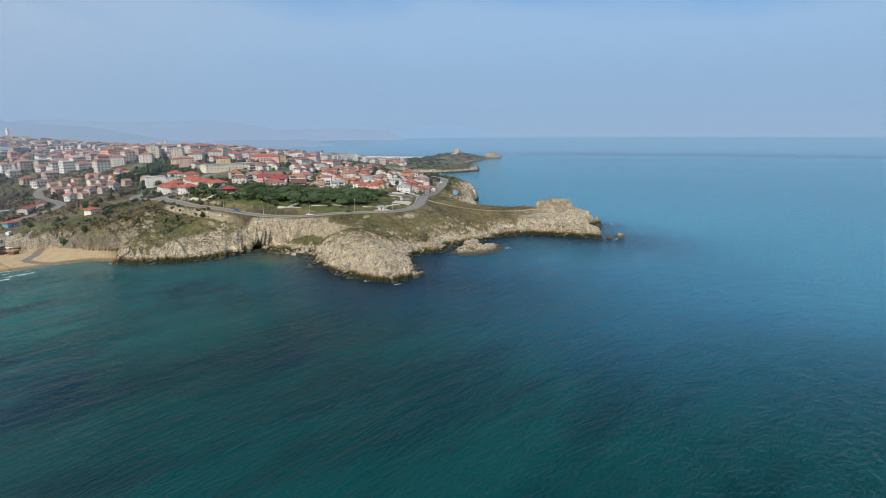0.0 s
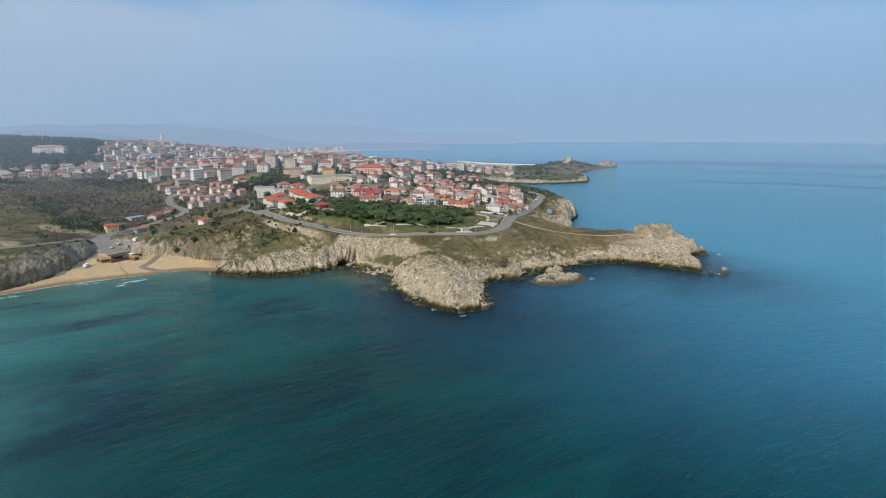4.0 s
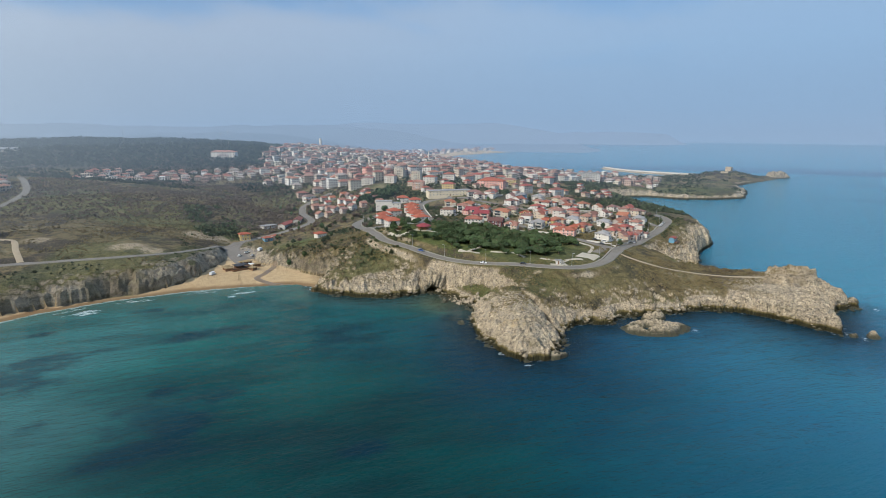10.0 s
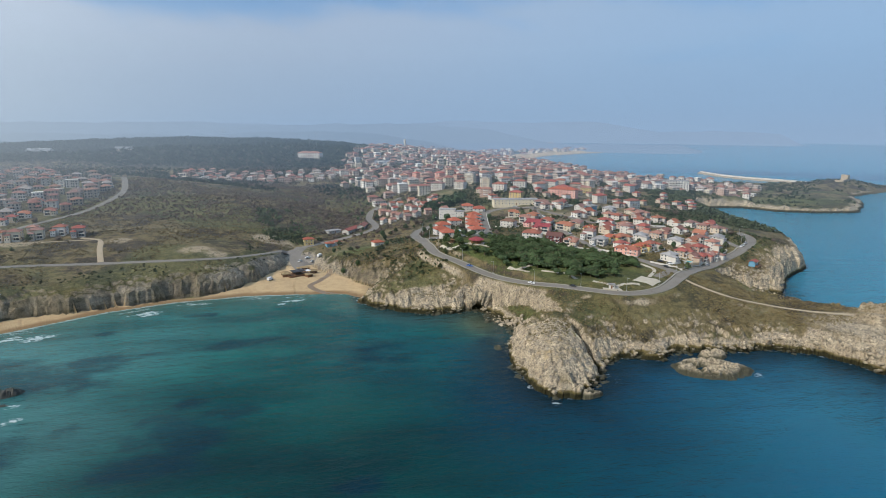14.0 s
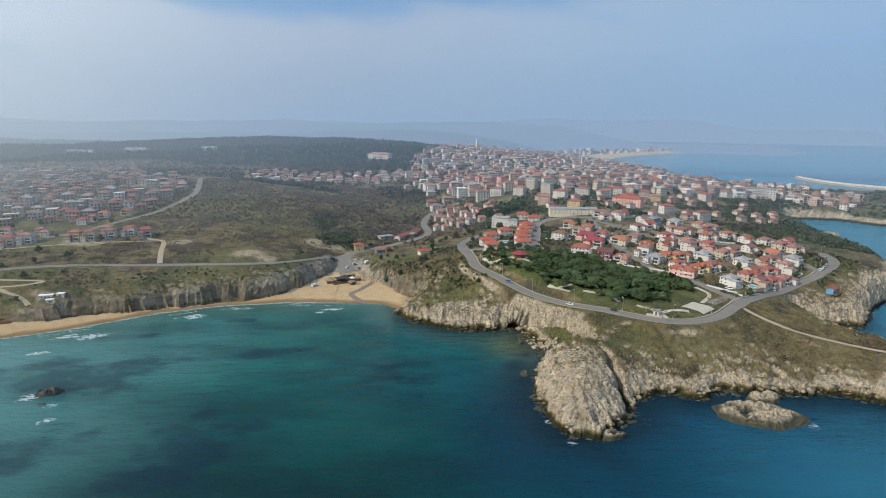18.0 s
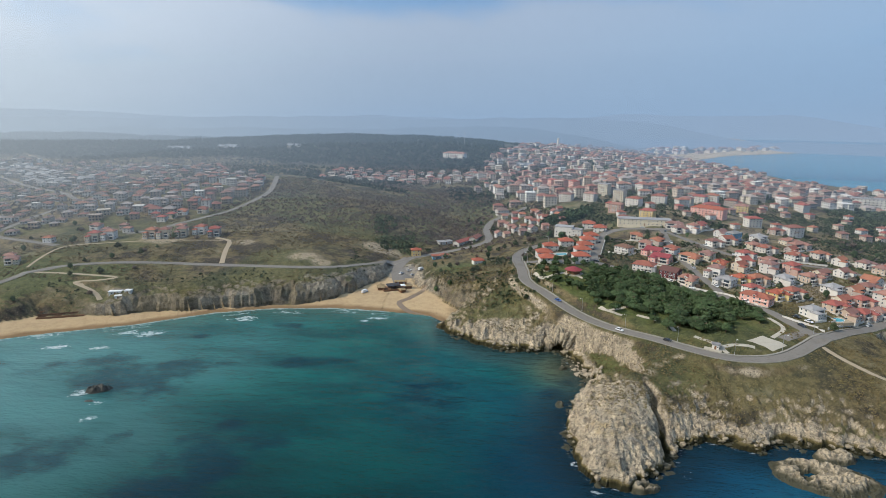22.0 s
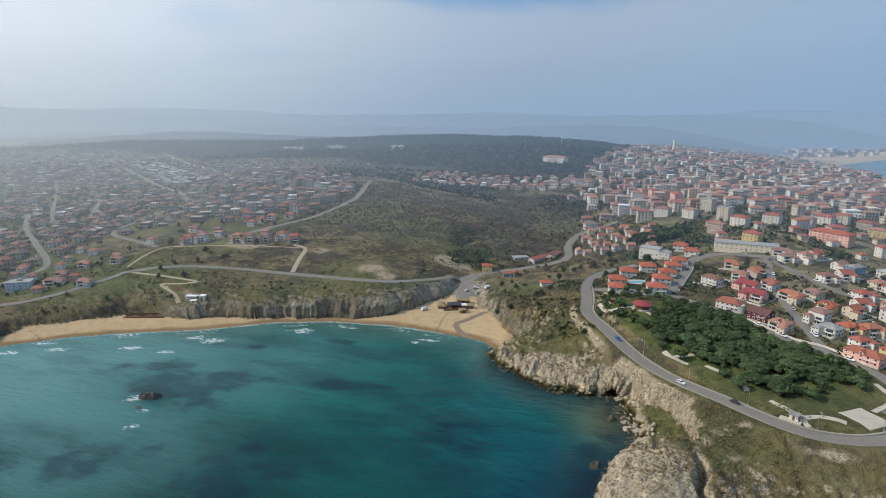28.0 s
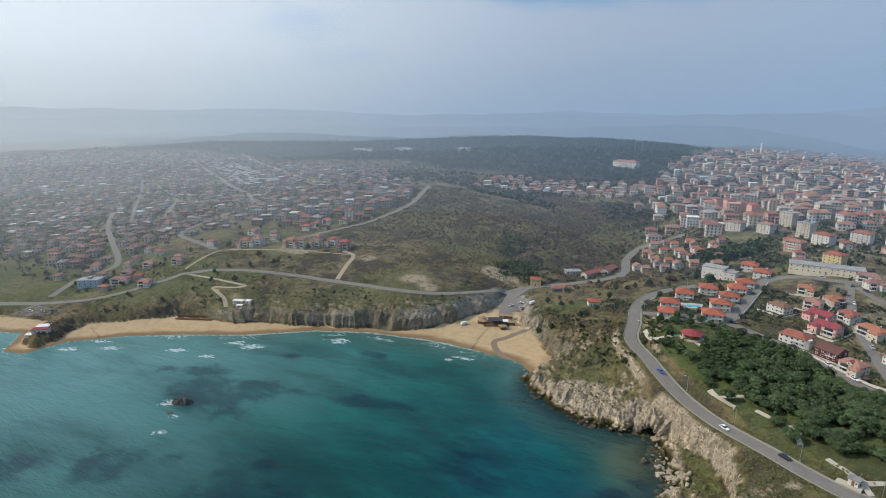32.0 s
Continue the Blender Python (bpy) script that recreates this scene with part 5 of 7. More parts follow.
# houses that stand out, as they stand on the plan: kind, x, y, turn
HERO_ESTATE = [
    ("villa_orange", -12, 210, 8),
    ("villa_orange", -13, 234, 8),
    ("villa_orange", -6, 263, 8),
    ("villa_orange", 8, 282, 8),
    ("villa_orange", 12, 215, 8),
    ("villa_orange", 16, 240, 8),
    ("villa_orange", 21, 262, 8),
    ("villa_orange", 26, 285, 8),
    ("villa_orange", 31, 301, 8),
    ("villa_orange", 35, 346, -10),
    ("villa_orange", 43, 330, -10),
]
HERO_PINES = [
    ("cross_house", 76, 178, -41),
    ("brown_house", 49, 249, -44),
    ("hip_house", 67, 293, -15),
    ("hip_house", 68, 263, -24),
    ("crimson_house", 70, 242, -43),
    ("crimson_house", 71, 224, -39),
    ("hip_house", 84, 248, -43),
    ("long_house", 92, 228, -49),
    ("hip_house", 106, 236, -45),
    ("tall_house", 99, 196, -42),
    ("dark_house", 100, 179, -47),
    ("yellow_house", 108, 215, -40),
    ("gable_house", 120, 212, 37),
    ("hip_house", 134, 242, 30),
    ("hip_house", 122, 272, 28),
    ("blue_house", 145, 293, 33),
    ("gable_house", 139, 305, 37),
    ("hip_house", 151, 269, 27),
    ("cross_house", 157, 262, 33),
    ("yellow_house", 110, 185, 34),
    ("hip_house", 121, 187, 27),
    ("pink_house", 107, 150, -45),
    ("yellow_house", 122, 160, 35),
    ("hip_house", 134, 167, 34),
    ("dark_house", 130, 134, 28),
    ("dark_house", 140, 191, 36),
    ("cross_house", 159, 198, 29),
    ("tall_house", 154, 212, 33),
    ("long_house", 191, 284, 29),
    ("cross_house", 172, 248, 33),
    ("hip_house", 195, 259, 29),
    ("gable_house", 202, 244, 37),
    ("hip_house", 217, 241, 37),
    ("cross_house", 221, 227, 37),
    ("dark_house", 164, 180, 28),
    ("gable_house", 177, 179, 29),
    ("hip_house", 188, 186, 32),
    ("hip_house", 149, 149, 37),
    ("gable_house", 155, 144, 36),
    ("hip_house", 166, 150, 37),
    ("cross_house", 178, 154, 30),
    ("gable_house", 160, 161, 28),
    ("hip_house", 173, 165, 28),
    ("tall_house", 189, 170, 29),
    ("long_house", 107, 327, -19),
    ("gable_house", 129, 328, 35),
    ("hip_house", 195, 334, 36),
    ("cross_house", 188, 294, 28),
]
HERO_TOWN = [
    ("pink_flats", 7, 616, -68),
    ("pink_flats", 19, 605, -68),
    ("pink_flats", 32, 578, -68),
    ("pink_flats", 42, 545, -68),
    ("white_flats", 25, 464, -30),
    ("cream_flats", 50, 451, -39),
    ("tall_flats", 69, 478, -35),
    ("tall_flats", 80, 442, -36),
    ("white_flats", 91, 422, -39),
    ("cream_flats", 68, 396, -28),
    ("white_flats", 120, 436, -29),
    ("cream_flats", 119, 514, -42),
    ("yellow_flats", 91, 360, -35),
    ("hotel", 157, 391, -40),
    ("cream_flats", 153, 451, -38),
    ("white_flats", 173, 470, -41),
    ("cream_flats", 191, 484, -33),
    ("cream_flats", 207, 471, -30),
    ("yellow_flats", 207, 440, -28),
    ("small_house", 66, 417, -39),
]
HERO_WEST = [
    ("tall_house", -390, 243, 14),
    ("tall_house", -380, 249, 12),
    ("tall_house", -348, 259, 6),
    ("tall_house", -338, 262, 10),
    ("tall_house", -325, 267, 16),
    ("tall_house", -313, 277, 5),
    ("tall_house", -299, 275, 17),
    ("hip_house", -401, 144, 30),
    ("long_house", -436, 146, 30),
    ("hip_house", -419, 190, 30),
    ("hip_house", -447, 182, 30),
    ("hip_house", -447, 161, 30),
    ("small_house", -427, 236, 9),
    ("small_house", -390, 281, 13),
    ("hip_house", -367, 338, 15),
    ("hip_house", -350, 346, 13),
    ("hip_house", -420, 284, 7),
    ("blue_flats", -459, 135, 30),
    ("small_house", -430, 128, 30),
]
HERO = HERO_ESTATE + HERO_PINES + HERO_TOWN + HERO_WEST
for kind, x, y, turn in HERO:
    settle(kind, x, y, turn, KINDS[kind], size=0.72 if kind.endswith("flats") else (0.82 if kind == "villa_orange" else 0.74))
# the white house with a rounded corner and the dark timber house beside the pines
white_house = villa("white villa with a rounded bay beside the pines", 17, 12, 2, "hip", WHITE_WALL, ROOF, bay=True, per=(5, 3))
white_house.matrix_basis = pose(54, 203, low_ground(54, 203, 4) + 0.4, 0, 0, -30) @ Matrix.Scale(0.8, 4)
dark_timber_house = villa("dark red timber-clad house beside the white villa", 15, 11, 2, "gable", surface("red_timber", (0.12, 0.03, 0.03), (0.06, 0.02, 0.02), 0.8, 3, 0.5, 0.3, 0.02), surface("dark_tiles", (0.13, 0.06, 0.05), (0.07, 0.04, 0.04), 0.8, 2, 0.4, 0.4, 0.05), per=(4, 2))
dark_timber_house.matrix_basis = pose(68, 190, low_ground(68, 190, 4) + 0.4, 0, 0, -40) @ Matrix.Scale(0.78, 4)
TAKEN += [(54, 203, 9), (67, 191, 8), (83, 336, 14), (-64, 250, 6), (11, 329, 7), (0, 242, 7), (90, 95, 14)]
# the rest of the quarters: filled plot by plot along the slope
def quarter(corners, step, kinds, turn, chance, seed, r=7.0, jitter=0.3, size=(0.66, 0.8)):
    rnd = random.Random(seed)
    xs, ys = [c[0] for c in corners], [c[1] for c in corners]
    plots, ca, sa = [], math.cos(radians(turn)), math.sin(radians(turn))
    cx, cy, reach = sum(xs) / len(xs), sum(ys) / len(ys), max(max(xs) - min(xs), max(ys) - min(ys))
    k = int(reach / step) + 1
    for i in range(-k, k + 1):
        for j in range(-k, k + 1):
            u, v = (i + rnd.uniform(-jitter, jitter)) * step, (j + rnd.uniform(-jitter, jitter)) * step * 1.05
            plots.append((cx + u * ca - v * sa, cy + u * sa + v * ca))
    P = np.array(plots)
    keep = (inside_distance(P[:, 0], P[:, 1], corners) > 0) & (inside_distance(P[:, 0], P[:, 1], COAST) > 14)
    out = []
    for (x, y), ok in zip(plots, keep):
        if ok and rnd.random() < chance and free(x, y, r):
            out.append((x, y, turn + rnd.choice((0, 0, -90, 0)) + rnd.uniform(-9, 9), rnd.choice(kinds), rnd.uniform(*size)))
            TAKEN.append((x, y, r))
    return out


def fill(*args, **kw):
    for x, y, turn, kind, size in quarter(*args, **kw):
        settle(kind, x, y, turn, KINDS[kind], size=size, r=0.1)


fill([(62, 215), (112, 150), (126, 116), (236, 200), (244, 245), (190, 290), (130, 320), (70, 315)], 16.5, ["hip_house", "gable_house", "veranda_house", "cross_house", "rusty_house", "tall_house", "dark_house"], 28, 0.8, 5, r=6.2)
fill([(-52, 350), (10, 345), (30, 420), (-30, 450), (-54, 420)], 13, ["terrace_house"], 20, 0.85, 6, r=5.2)
fill([(60, 350), (200, 330), (300, 330), (345, 420), (330, 480), (230, 500), (60, 470)], 22, ["town_house", "town_house", "cream_flats", "town_house"], 15, 0.5, 7, r=7.5)
fill([(-415, 236), (-320, 280), (-338, 320), (-400, 330)], 17, ["town_house", "small_house", "town_house"], 10, 0.8, 9, r=6)
fill([(-500, 130), (-425, 150), (-430, 215), (-500, 220)], 18, ["small_house", "town_house"], 30, 0.8, 10, r=6.5)


def far_house(rnd, w, d, floors):
    """Walls, roof and dark openings of a house seen from far off: a main block, often with a wing and balconies."""
    s = Shape()
    flat = rnd.random() < 0.1
    blocks = [(0.0, 0.0, w, d, floors)]
    if rnd.random() < 0.65:
        blocks.append((rnd.choice((-1, 1)) * w * 0.3, -d * rnd.uniform(0.3, 0.5), w * rnd.uniform(0.4, 0.55), d * rnd.uniform(0.5, 0.8), max(1, floors - rnd.choice((0, 1)))))
    for cx, cy, bw, bd, n in blocks:
        top = n * 2.85 + 0.4 - (0.5 if (cx or cy) else 0)
        s.box(cx - bw / 2, cy - bd / 2, -3, cx + bw / 2, cy + bd / 2, top, 0)
        across, along_ = max(2, int(bw / 2.8)), max(2, int(bd / 3.2))
        for f in range(n):
            z = f * 2.85 + 1.1
            for k in range(across):
                u = cx + (k + 0.5) / across * bw - bw / 2
                s.box(u - 0.65, cy - bd / 2 - 0.06, z, u + 0.65, cy - bd / 2 + 0.05, z + 1.45, 2)
            for k in range(along_):
                v = cy + (k + 0.5) / along_ * bd - bd / 2
                for e in (-1, 1):
                    s.box(cx + e * bw / 2 - 0.06, v - 0.6, z, cx + e * bw / 2 + 0.06, v + 0.6, z + 1.4, 2)
        if flat:
            s.box(cx - bw / 2 - 0.2, cy - bd / 2 - 0.2, top, cx + bw / 2 + 0.2, cy + bd / 2 + 0.2, top + 0.5, 0)
            continue
        a, b, rise = bw / 2 + 0.6, bd / 2 + 0.6, min(bw, bd) * rnd.uniform(0.2, 0.3)
        if a >= b:
            ends = [(cx - max(a - b, 0.1), cy), (cx + max(a - b, 0.1), cy)]
            fs = [(3, 2, 1, 0), (0, 1, 5, 4), (1, 2, 5), (2, 3, 4, 5), (3, 0, 4)]
        else:
            ends = [(cx, cy - (b - a)), (cx, cy + (b - a))]
            fs = [(3, 2, 1, 0), (0, 1, 4), (1, 2, 5, 4), (2, 3, 5), (3, 0, 4, 5)]
        s.add([(cx - a, cy - b, top), (cx + a, cy - b, top), (cx + a, cy + b, top), (cx - a, cy + b, top)] + [(x, y, top + rise) for x, y in ends], fs, 1)
    if rnd.random() < 0.5:
        for f in range(1, floors):
            z = f * 2.85 + 0.4
            s.box(-w * 0.3, -d / 2 - 1.3, z - 0.15, w * 0.3, -d / 2, z, 0).box(-w * 0.3, -d / 2 - 1.3, z, w * 0.3, -d / 2 - 1.2, z + 0.9, 0)
    if not flat:
        s.box(w * 0.15, d * 0.1, floors * 2.85, w * 0.15 + 0.8, d * 0.1 + 0.8, floors * 2.85 + 2.9, 0)
    return s


def far_quarter(name, corners, step, chance, seed, label, sizes, turn=10, floors=(2, 3), tile=ROOF, wall=PLASTER):
    """Houses too far off to pick apart, joined into one mesh; walls, dark windows and roofs."""
    rnd = random.Random(seed)
    s, tone = Shape(), []
    for x, y, t, _, _ in quarter(corners, step, ["x"], turn, chance, seed, r=step * 0.36):
        local = far_house(rnd, rnd.uniform(*sizes), rnd.uniform(*sizes) * 0.8, rnd.randint(*floors))
        z, ca, sa = low_ground(x, y, 5), math.cos(radians(t)), math.sin(radians(t))
        s.add([(x + p * ca - q * sa, y + p * sa + q * ca, z + h) for p, q, h in local.v], local.f)
        s.m[-len(local.f):] = local.m
        tone += [rnd.random()] * len(local.f)
    me = s.mesh(name, wall, tile, GLASS)
    me.attributes.new("tone", "FLOAT", "FACE").data.foreach_set("value", np.array(tone, np.float32))
    return tagged(new(name, me), label, "houses", kind="stuff")


def by_house(name, tints):
    """The same surface with its colour picked house by house."""
    m, n, l, p = nodes_of(name)
    r = n.new("ShaderNodeValToRGB")
    r.color_ramp.interpolation = "CONSTANT"
    for k, c in enumerate(tints):
        e = r.color_ramp.elements[k] if k < 2 else r.color_ramp.elements.new(k / len(tints))
        e.position, e.color = k / len(tints), (*c, 1)
    g, tone = n.new("ShaderNodeNewGeometry"), n.new("ShaderNodeAttribute")
    tone.attribute_name = "tone"
    l.new(tone.outputs["Fac"], r.inputs[0])
    f = noise_node(n, l, 0.6, 5, 0.65, g.outputs["Position"])
    l.new(blend(n, l, ramp(n, l, f, 0.5, 0.75), r.outputs[0], blend(n, l, 0.55, r.outputs[0], (0.12, 0.1, 0.09))), p.inputs["Base Color"])
    p.inputs["Roughness"].default_value, p.inputs["Specular IOR Level"].default_value = 0.9, 0.1
    return m


FAR_WALL = by_house("far_plaster", ((0.66, 0.62, 0.57), (0.6, 0.51, 0.42), (0.68, 0.66, 0.62), (0.52, 0.38, 0.31), (0.62, 0.56, 0.46), (0.45, 0.39, 0.34)))
FAR_TILE = by_house("far_tiles", ((0.29, 0.14, 0.105), (0.23, 0.125, 0.1), (0.32, 0.165, 0.115), (0.22, 0.15, 0.125), (0.27, 0.115, 0.085), (0.34, 0.29, 0.26), (0.3, 0.18, 0.14)))
PALE_WALL = by_house("pale_plaster", ((0.48, 0.45, 0.41), (0.4, 0.35, 0.29), (0.56, 0.54, 0.5), (0.36, 0.29, 0.24), (0.42, 0.4, 0.37)))
FADED_TILE = by_house("faded_tiles", ((0.24, 0.12, 0.095), (0.2, 0.12, 0.1), (0.26, 0.14, 0.1), (0.2, 0.145, 0.125), (0.23, 0.11, 0.09), (0.28, 0.25, 0.23), (0.17, 0.12, 0.105)))
PALE_TILE = by_house("pale_tiles", ((0.3, 0.285, 0.27), (0.24, 0.22, 0.2), (0.36, 0.35, 0.33)))
far_quarter("town_blocks", [(-60, 450), (60, 450), (240, 490), (400, 540), (420, 640), (250, 690), (0, 650), (-60, 600)], 18.5, 0.9, 20,
            "houses and blocks of flats packed on the hill", (9, 14), 12, (2, 4), FAR_TILE, FAR_WALL)
far_quarter("far_houses", [(-90, 600), (20, 650), (260, 690), (440, 650), (520, 760), (480, 1100), (420, 1450), (200, 1500), (0, 1250), (-80, 900)], 18.5, 0.85, 21,
            "crowded red-roofed houses and flats of the far town", (8, 13), 14, (1, 3), FAR_TILE, FAR_WALL)
far_quarter("white_terraces", [(-940, 675), (-815, 590), (-670, 508), (-615, 560), (-870, 690)], 14, 0.95, 23, "close rows of white terrace houses with pale roofs", (9, 11), 30, (2, 2), PALE_TILE, PALE_WALL)
far_quarter("west_houses", [(-560, 160), (-470, 300), (-440, 430), (-380, 520), (-520, 700), (-900, 760), (-1300, 640), (-1250, 300), (-800, 140)], 16.5, 0.8, 22,
            "small houses with faded red roofs on the far slope", (7, 10.5), 20, (1, 2), FADED_TILE, PALE_WALL)
far_quarter("ridge_villas", [(-345, 330), (-330, 400), (-345, 470), (-380, 560), (-470, 590), (-520, 480), (-520, 330), (-420, 300)], 16, 0.85, 26, "close-built villas below the ridge road", (9, 12.5), 20, (2, 3), FADED_TILE, PALE_WALL)
far_quarter("shore_houses", [(-640, 160), (-500, 150), (-490, 300), (-640, 330)], 15, 0.9, 27, "rows of small red-roofed houses near the western shore", (8, 11), 35, (1, 2), FADED_TILE, PALE_WALL)
far_quarter("bay_houses", [(620, 1900), (760, 2060), (1100, 2290), (1100, 2450), (560, 2350), (420, 1900)], 46, 0.6, 28, "scattered pale buildings behind the far beach", (14, 26), 30, (2, 4), FAR_TILE, FAR_WALL)
far_quarter("slope_houses", [(-330, 640), (-60, 700), (-80, 790), (-330, 760)], 15, 0.8, 24, "rows of cream houses below the wooded ridge", (8, 12), 5, (1, 2), FAR_TILE, FAR_WALL)
far_quarter("harbour_houses", [(400, 545), (520, 540), (620, 640), (640, 790), (560, 900), (440, 700)], 21, 0.85, 25, "pale houses above the harbour", (9, 14), 35, (1, 3), FAR_TILE, FAR_WALL)

# ---- trees and scrub ----
def leaf_cloud(count, radius, seed, leaf=0.5, squash=0.8, base=0.0):
    """Leaves in loose clumps round a crown, with gaps between them."""
    rnd = random.Random(seed)
    s = Shape()
    for _ in range(count):
        a, u = rnd.uniform(0, 2 * math.pi), rnd.uniform(-0.75, 1)
        r = radius * (0.62 + 0.42 * rnd.random())
        c = Vector((math.cos(a) * math.sqrt(1 - u * u * 0.98) * r, math.sin(a) * math.sqrt(1 - u * u * 0.98) * r, base + u * r * squash))
        k = rnd.uniform(0.7, 1.3)
        for _ in range(6):
            o = c + Vector((rnd.gauss(0, 1), rnd.gauss(0, 1), rnd.gauss(0, 0.7))) * leaf * 0.8 * k
            x = Vector((rnd.gauss(0, 1), rnd.gauss(0, 1), rnd.gauss(0, 0.5))).normalized() * leaf * k
            y = x.orthogonal().normalized() * leaf * 0.7 * k
            s.add([o - x, o - y * 0.8, o + x, o + y * 0.8], [(0, 1, 2, 3)])
    return s


def pine(seed, tall, wide, label="round-crowned green pine with a short trunk", mat=NEEDLES, squash=0.62):
    t = thing("pine_tree", label, "tree", group="pines of the park")
    rnd = random.Random(seed)
    tr = Shape().tube((0, 0, -0.6), (0.1, 0.05, tall * 0.55), 0.22, 0.14, 6)
    tr.tube((0.1, 0.05, tall * 0.55), (0.15, 0, tall * 0.92), 0.14, 0.05, 5)
    for k in range(5):
        a = k * 1.26 + rnd.random()
        tr.tube((0.1, 0.05, tall * (0.5 + 0.06 * k)), (math.cos(a) * wide * 0.6, math.sin(a) * wide * 0.6, tall * (0.62 + 0.06 * k)), 0.07, 0.03, 4)
    part("trunk", tr, BARK, t)
    # a crown of several clumps, each with a dense heart
    crown = Shape()
    n_, m_ = 8, 5
    for c in range(9):
        a, far = c * 1.05 + rnd.random(), (0.5 if c < 6 else 0.12) * wide
        cx, cy, cz = math.cos(a) * far, math.sin(a) * far, tall * (0.5 if c < 6 else 0.42 + 0.14 * (c - 6)) + wide * squash * rnd.uniform(-0.2, 0.2)
        size = wide * rnd.uniform(0.42, 0.56)
        leaves = leaf_cloud(62, size, seed * 7 + c, size * 0.13, max(squash, 0.75))
        crown.add([(x + cx, y + cy, z + cz) for x, y, z in leaves.v], leaves.f)
        core = []
        for j in range(m_ + 1):
            u = math.pi * j / m_
            for i in range(n_):
                b, r = 2 * math.pi * i / n_, size * 0.76 * (0.85 + 0.3 * rnd.random())
                core.append((cx + math.cos(b) * math.sin(u) * r, cy + math.sin(b) * math.sin(u) * r, cz + math.cos(u) * r * max(squash, 0.75)))
        crown.add(core, [(j * n_ + i, j * n_ + (i + 1) % n_, (j + 1) * n_ + (i + 1) % n_, (j + 1) * n_ + i) for j in range(m_) for i in range(n_)])
    part("crown", crown, mat, t)
    return t


def in_ring(x, y, ring):
    return inside_distance(np.array([float(x)]), np.array([float(y)]), ring)[0] > 0


PINEWOOD = [(12, 186), (24, 192), (40, 196), (56, 178), (70, 158), (86, 148), (100, 134), (102, 122), (80, 104), (58, 102), (36, 122), (22, 140), (9, 142), (9, 162)]
GAPS = [(30, 121, 7), (72, 112, 6), (62, 118, 5), (88, 112, 9), (46, 118, 5), (4, 180, 12), (86, 97, 14), (63, 85, 8)]
rnd = random.Random(11)
pines = [pine(100 + k, h, w) for k, (h, w) in enumerate(((7.5, 3.7), (6.6, 3.3), (8.2, 4.1), (6.0, 3.1)))]
spots = []
tries = 0
while len(spots) < 298 and tries < 12000:
    tries += 1
    x, y = rnd.uniform(-20, 106), rnd.uniform(94, 208)
    inside = in_ring(x, y, PINEWOOD)
    if not inside and not (in_ring(x, y, PARK) and rnd.random() < 0.09):
        continue
    gap = 2.9 if inside else 6.5
    if any((x - a) ** 2 + (y - b) ** 2 < gap * gap for a, b in spots) or any((x - a) ** 2 + (y - b) ** 2 < r * r for a, b, r in GAPS):
        continue
    if off_road(x, y) < 3.5:
        continue
    spots.append((x, y))
for k, (x, y) in enumerate(spots):
    m = place(x, y, rnd.uniform(0, 360), 0.1, rnd.uniform(0.66, 0.98))
    if k < 4:
        pines[k].matrix_basis = m
    else:
        ob = copy_thing(pines[k % 4], pose(0, 0, 0)); ob.matrix_basis = m

# evergreen and bare trees between the houses and on the slopes
garden = []
for k, (h, w, mat, label) in enumerate(((5.5, 2.6, LEAVES, "dark evergreen tree beside a garden wall"), (7.5, 2.2, NEEDLES, "tall dark conifer among the houses"), (5.0, 2.8, TWIGS, "bare grey-brown tree without leaves"))):
    garden.append(pine(140 + k, h, w, label, mat, 0.9 if k != 1 else 1.5))
    garden[-1].name = "garden_tree"
    garden[-1]["group"] = "trees among the houses"
count = 0
tries = 0
while count < 170 and tries < 4000:
    tries += 1
    x, y = rnd.uniform(-30, 260), rnd.uniform(105, 350)
    if tries % 3 == 0:
        x, y = rnd.uniform(-100, 40), rnd.uniform(200, 430)
    if tries % 7 == 0:
        x, y = rnd.uniform(-460, -300), rnd.uniform(120, 330)
    if in_ring(x, y, PARK) or inside_distance(np.array([x]), np.array([y]), COAST)[0] < 18 or not free(x, y, 1.2):
        continue
    m = place(x, y, rnd.uniform(0, 360), 0.1, rnd.uniform(0.6, 1.15))
    kind = count % 3
    if count < 3:
        garden[kind].matrix_basis = m
    else:
        ob = copy_thing(garden[kind], pose(0, 0, 0)); ob.matrix_basis = m
    count += 1


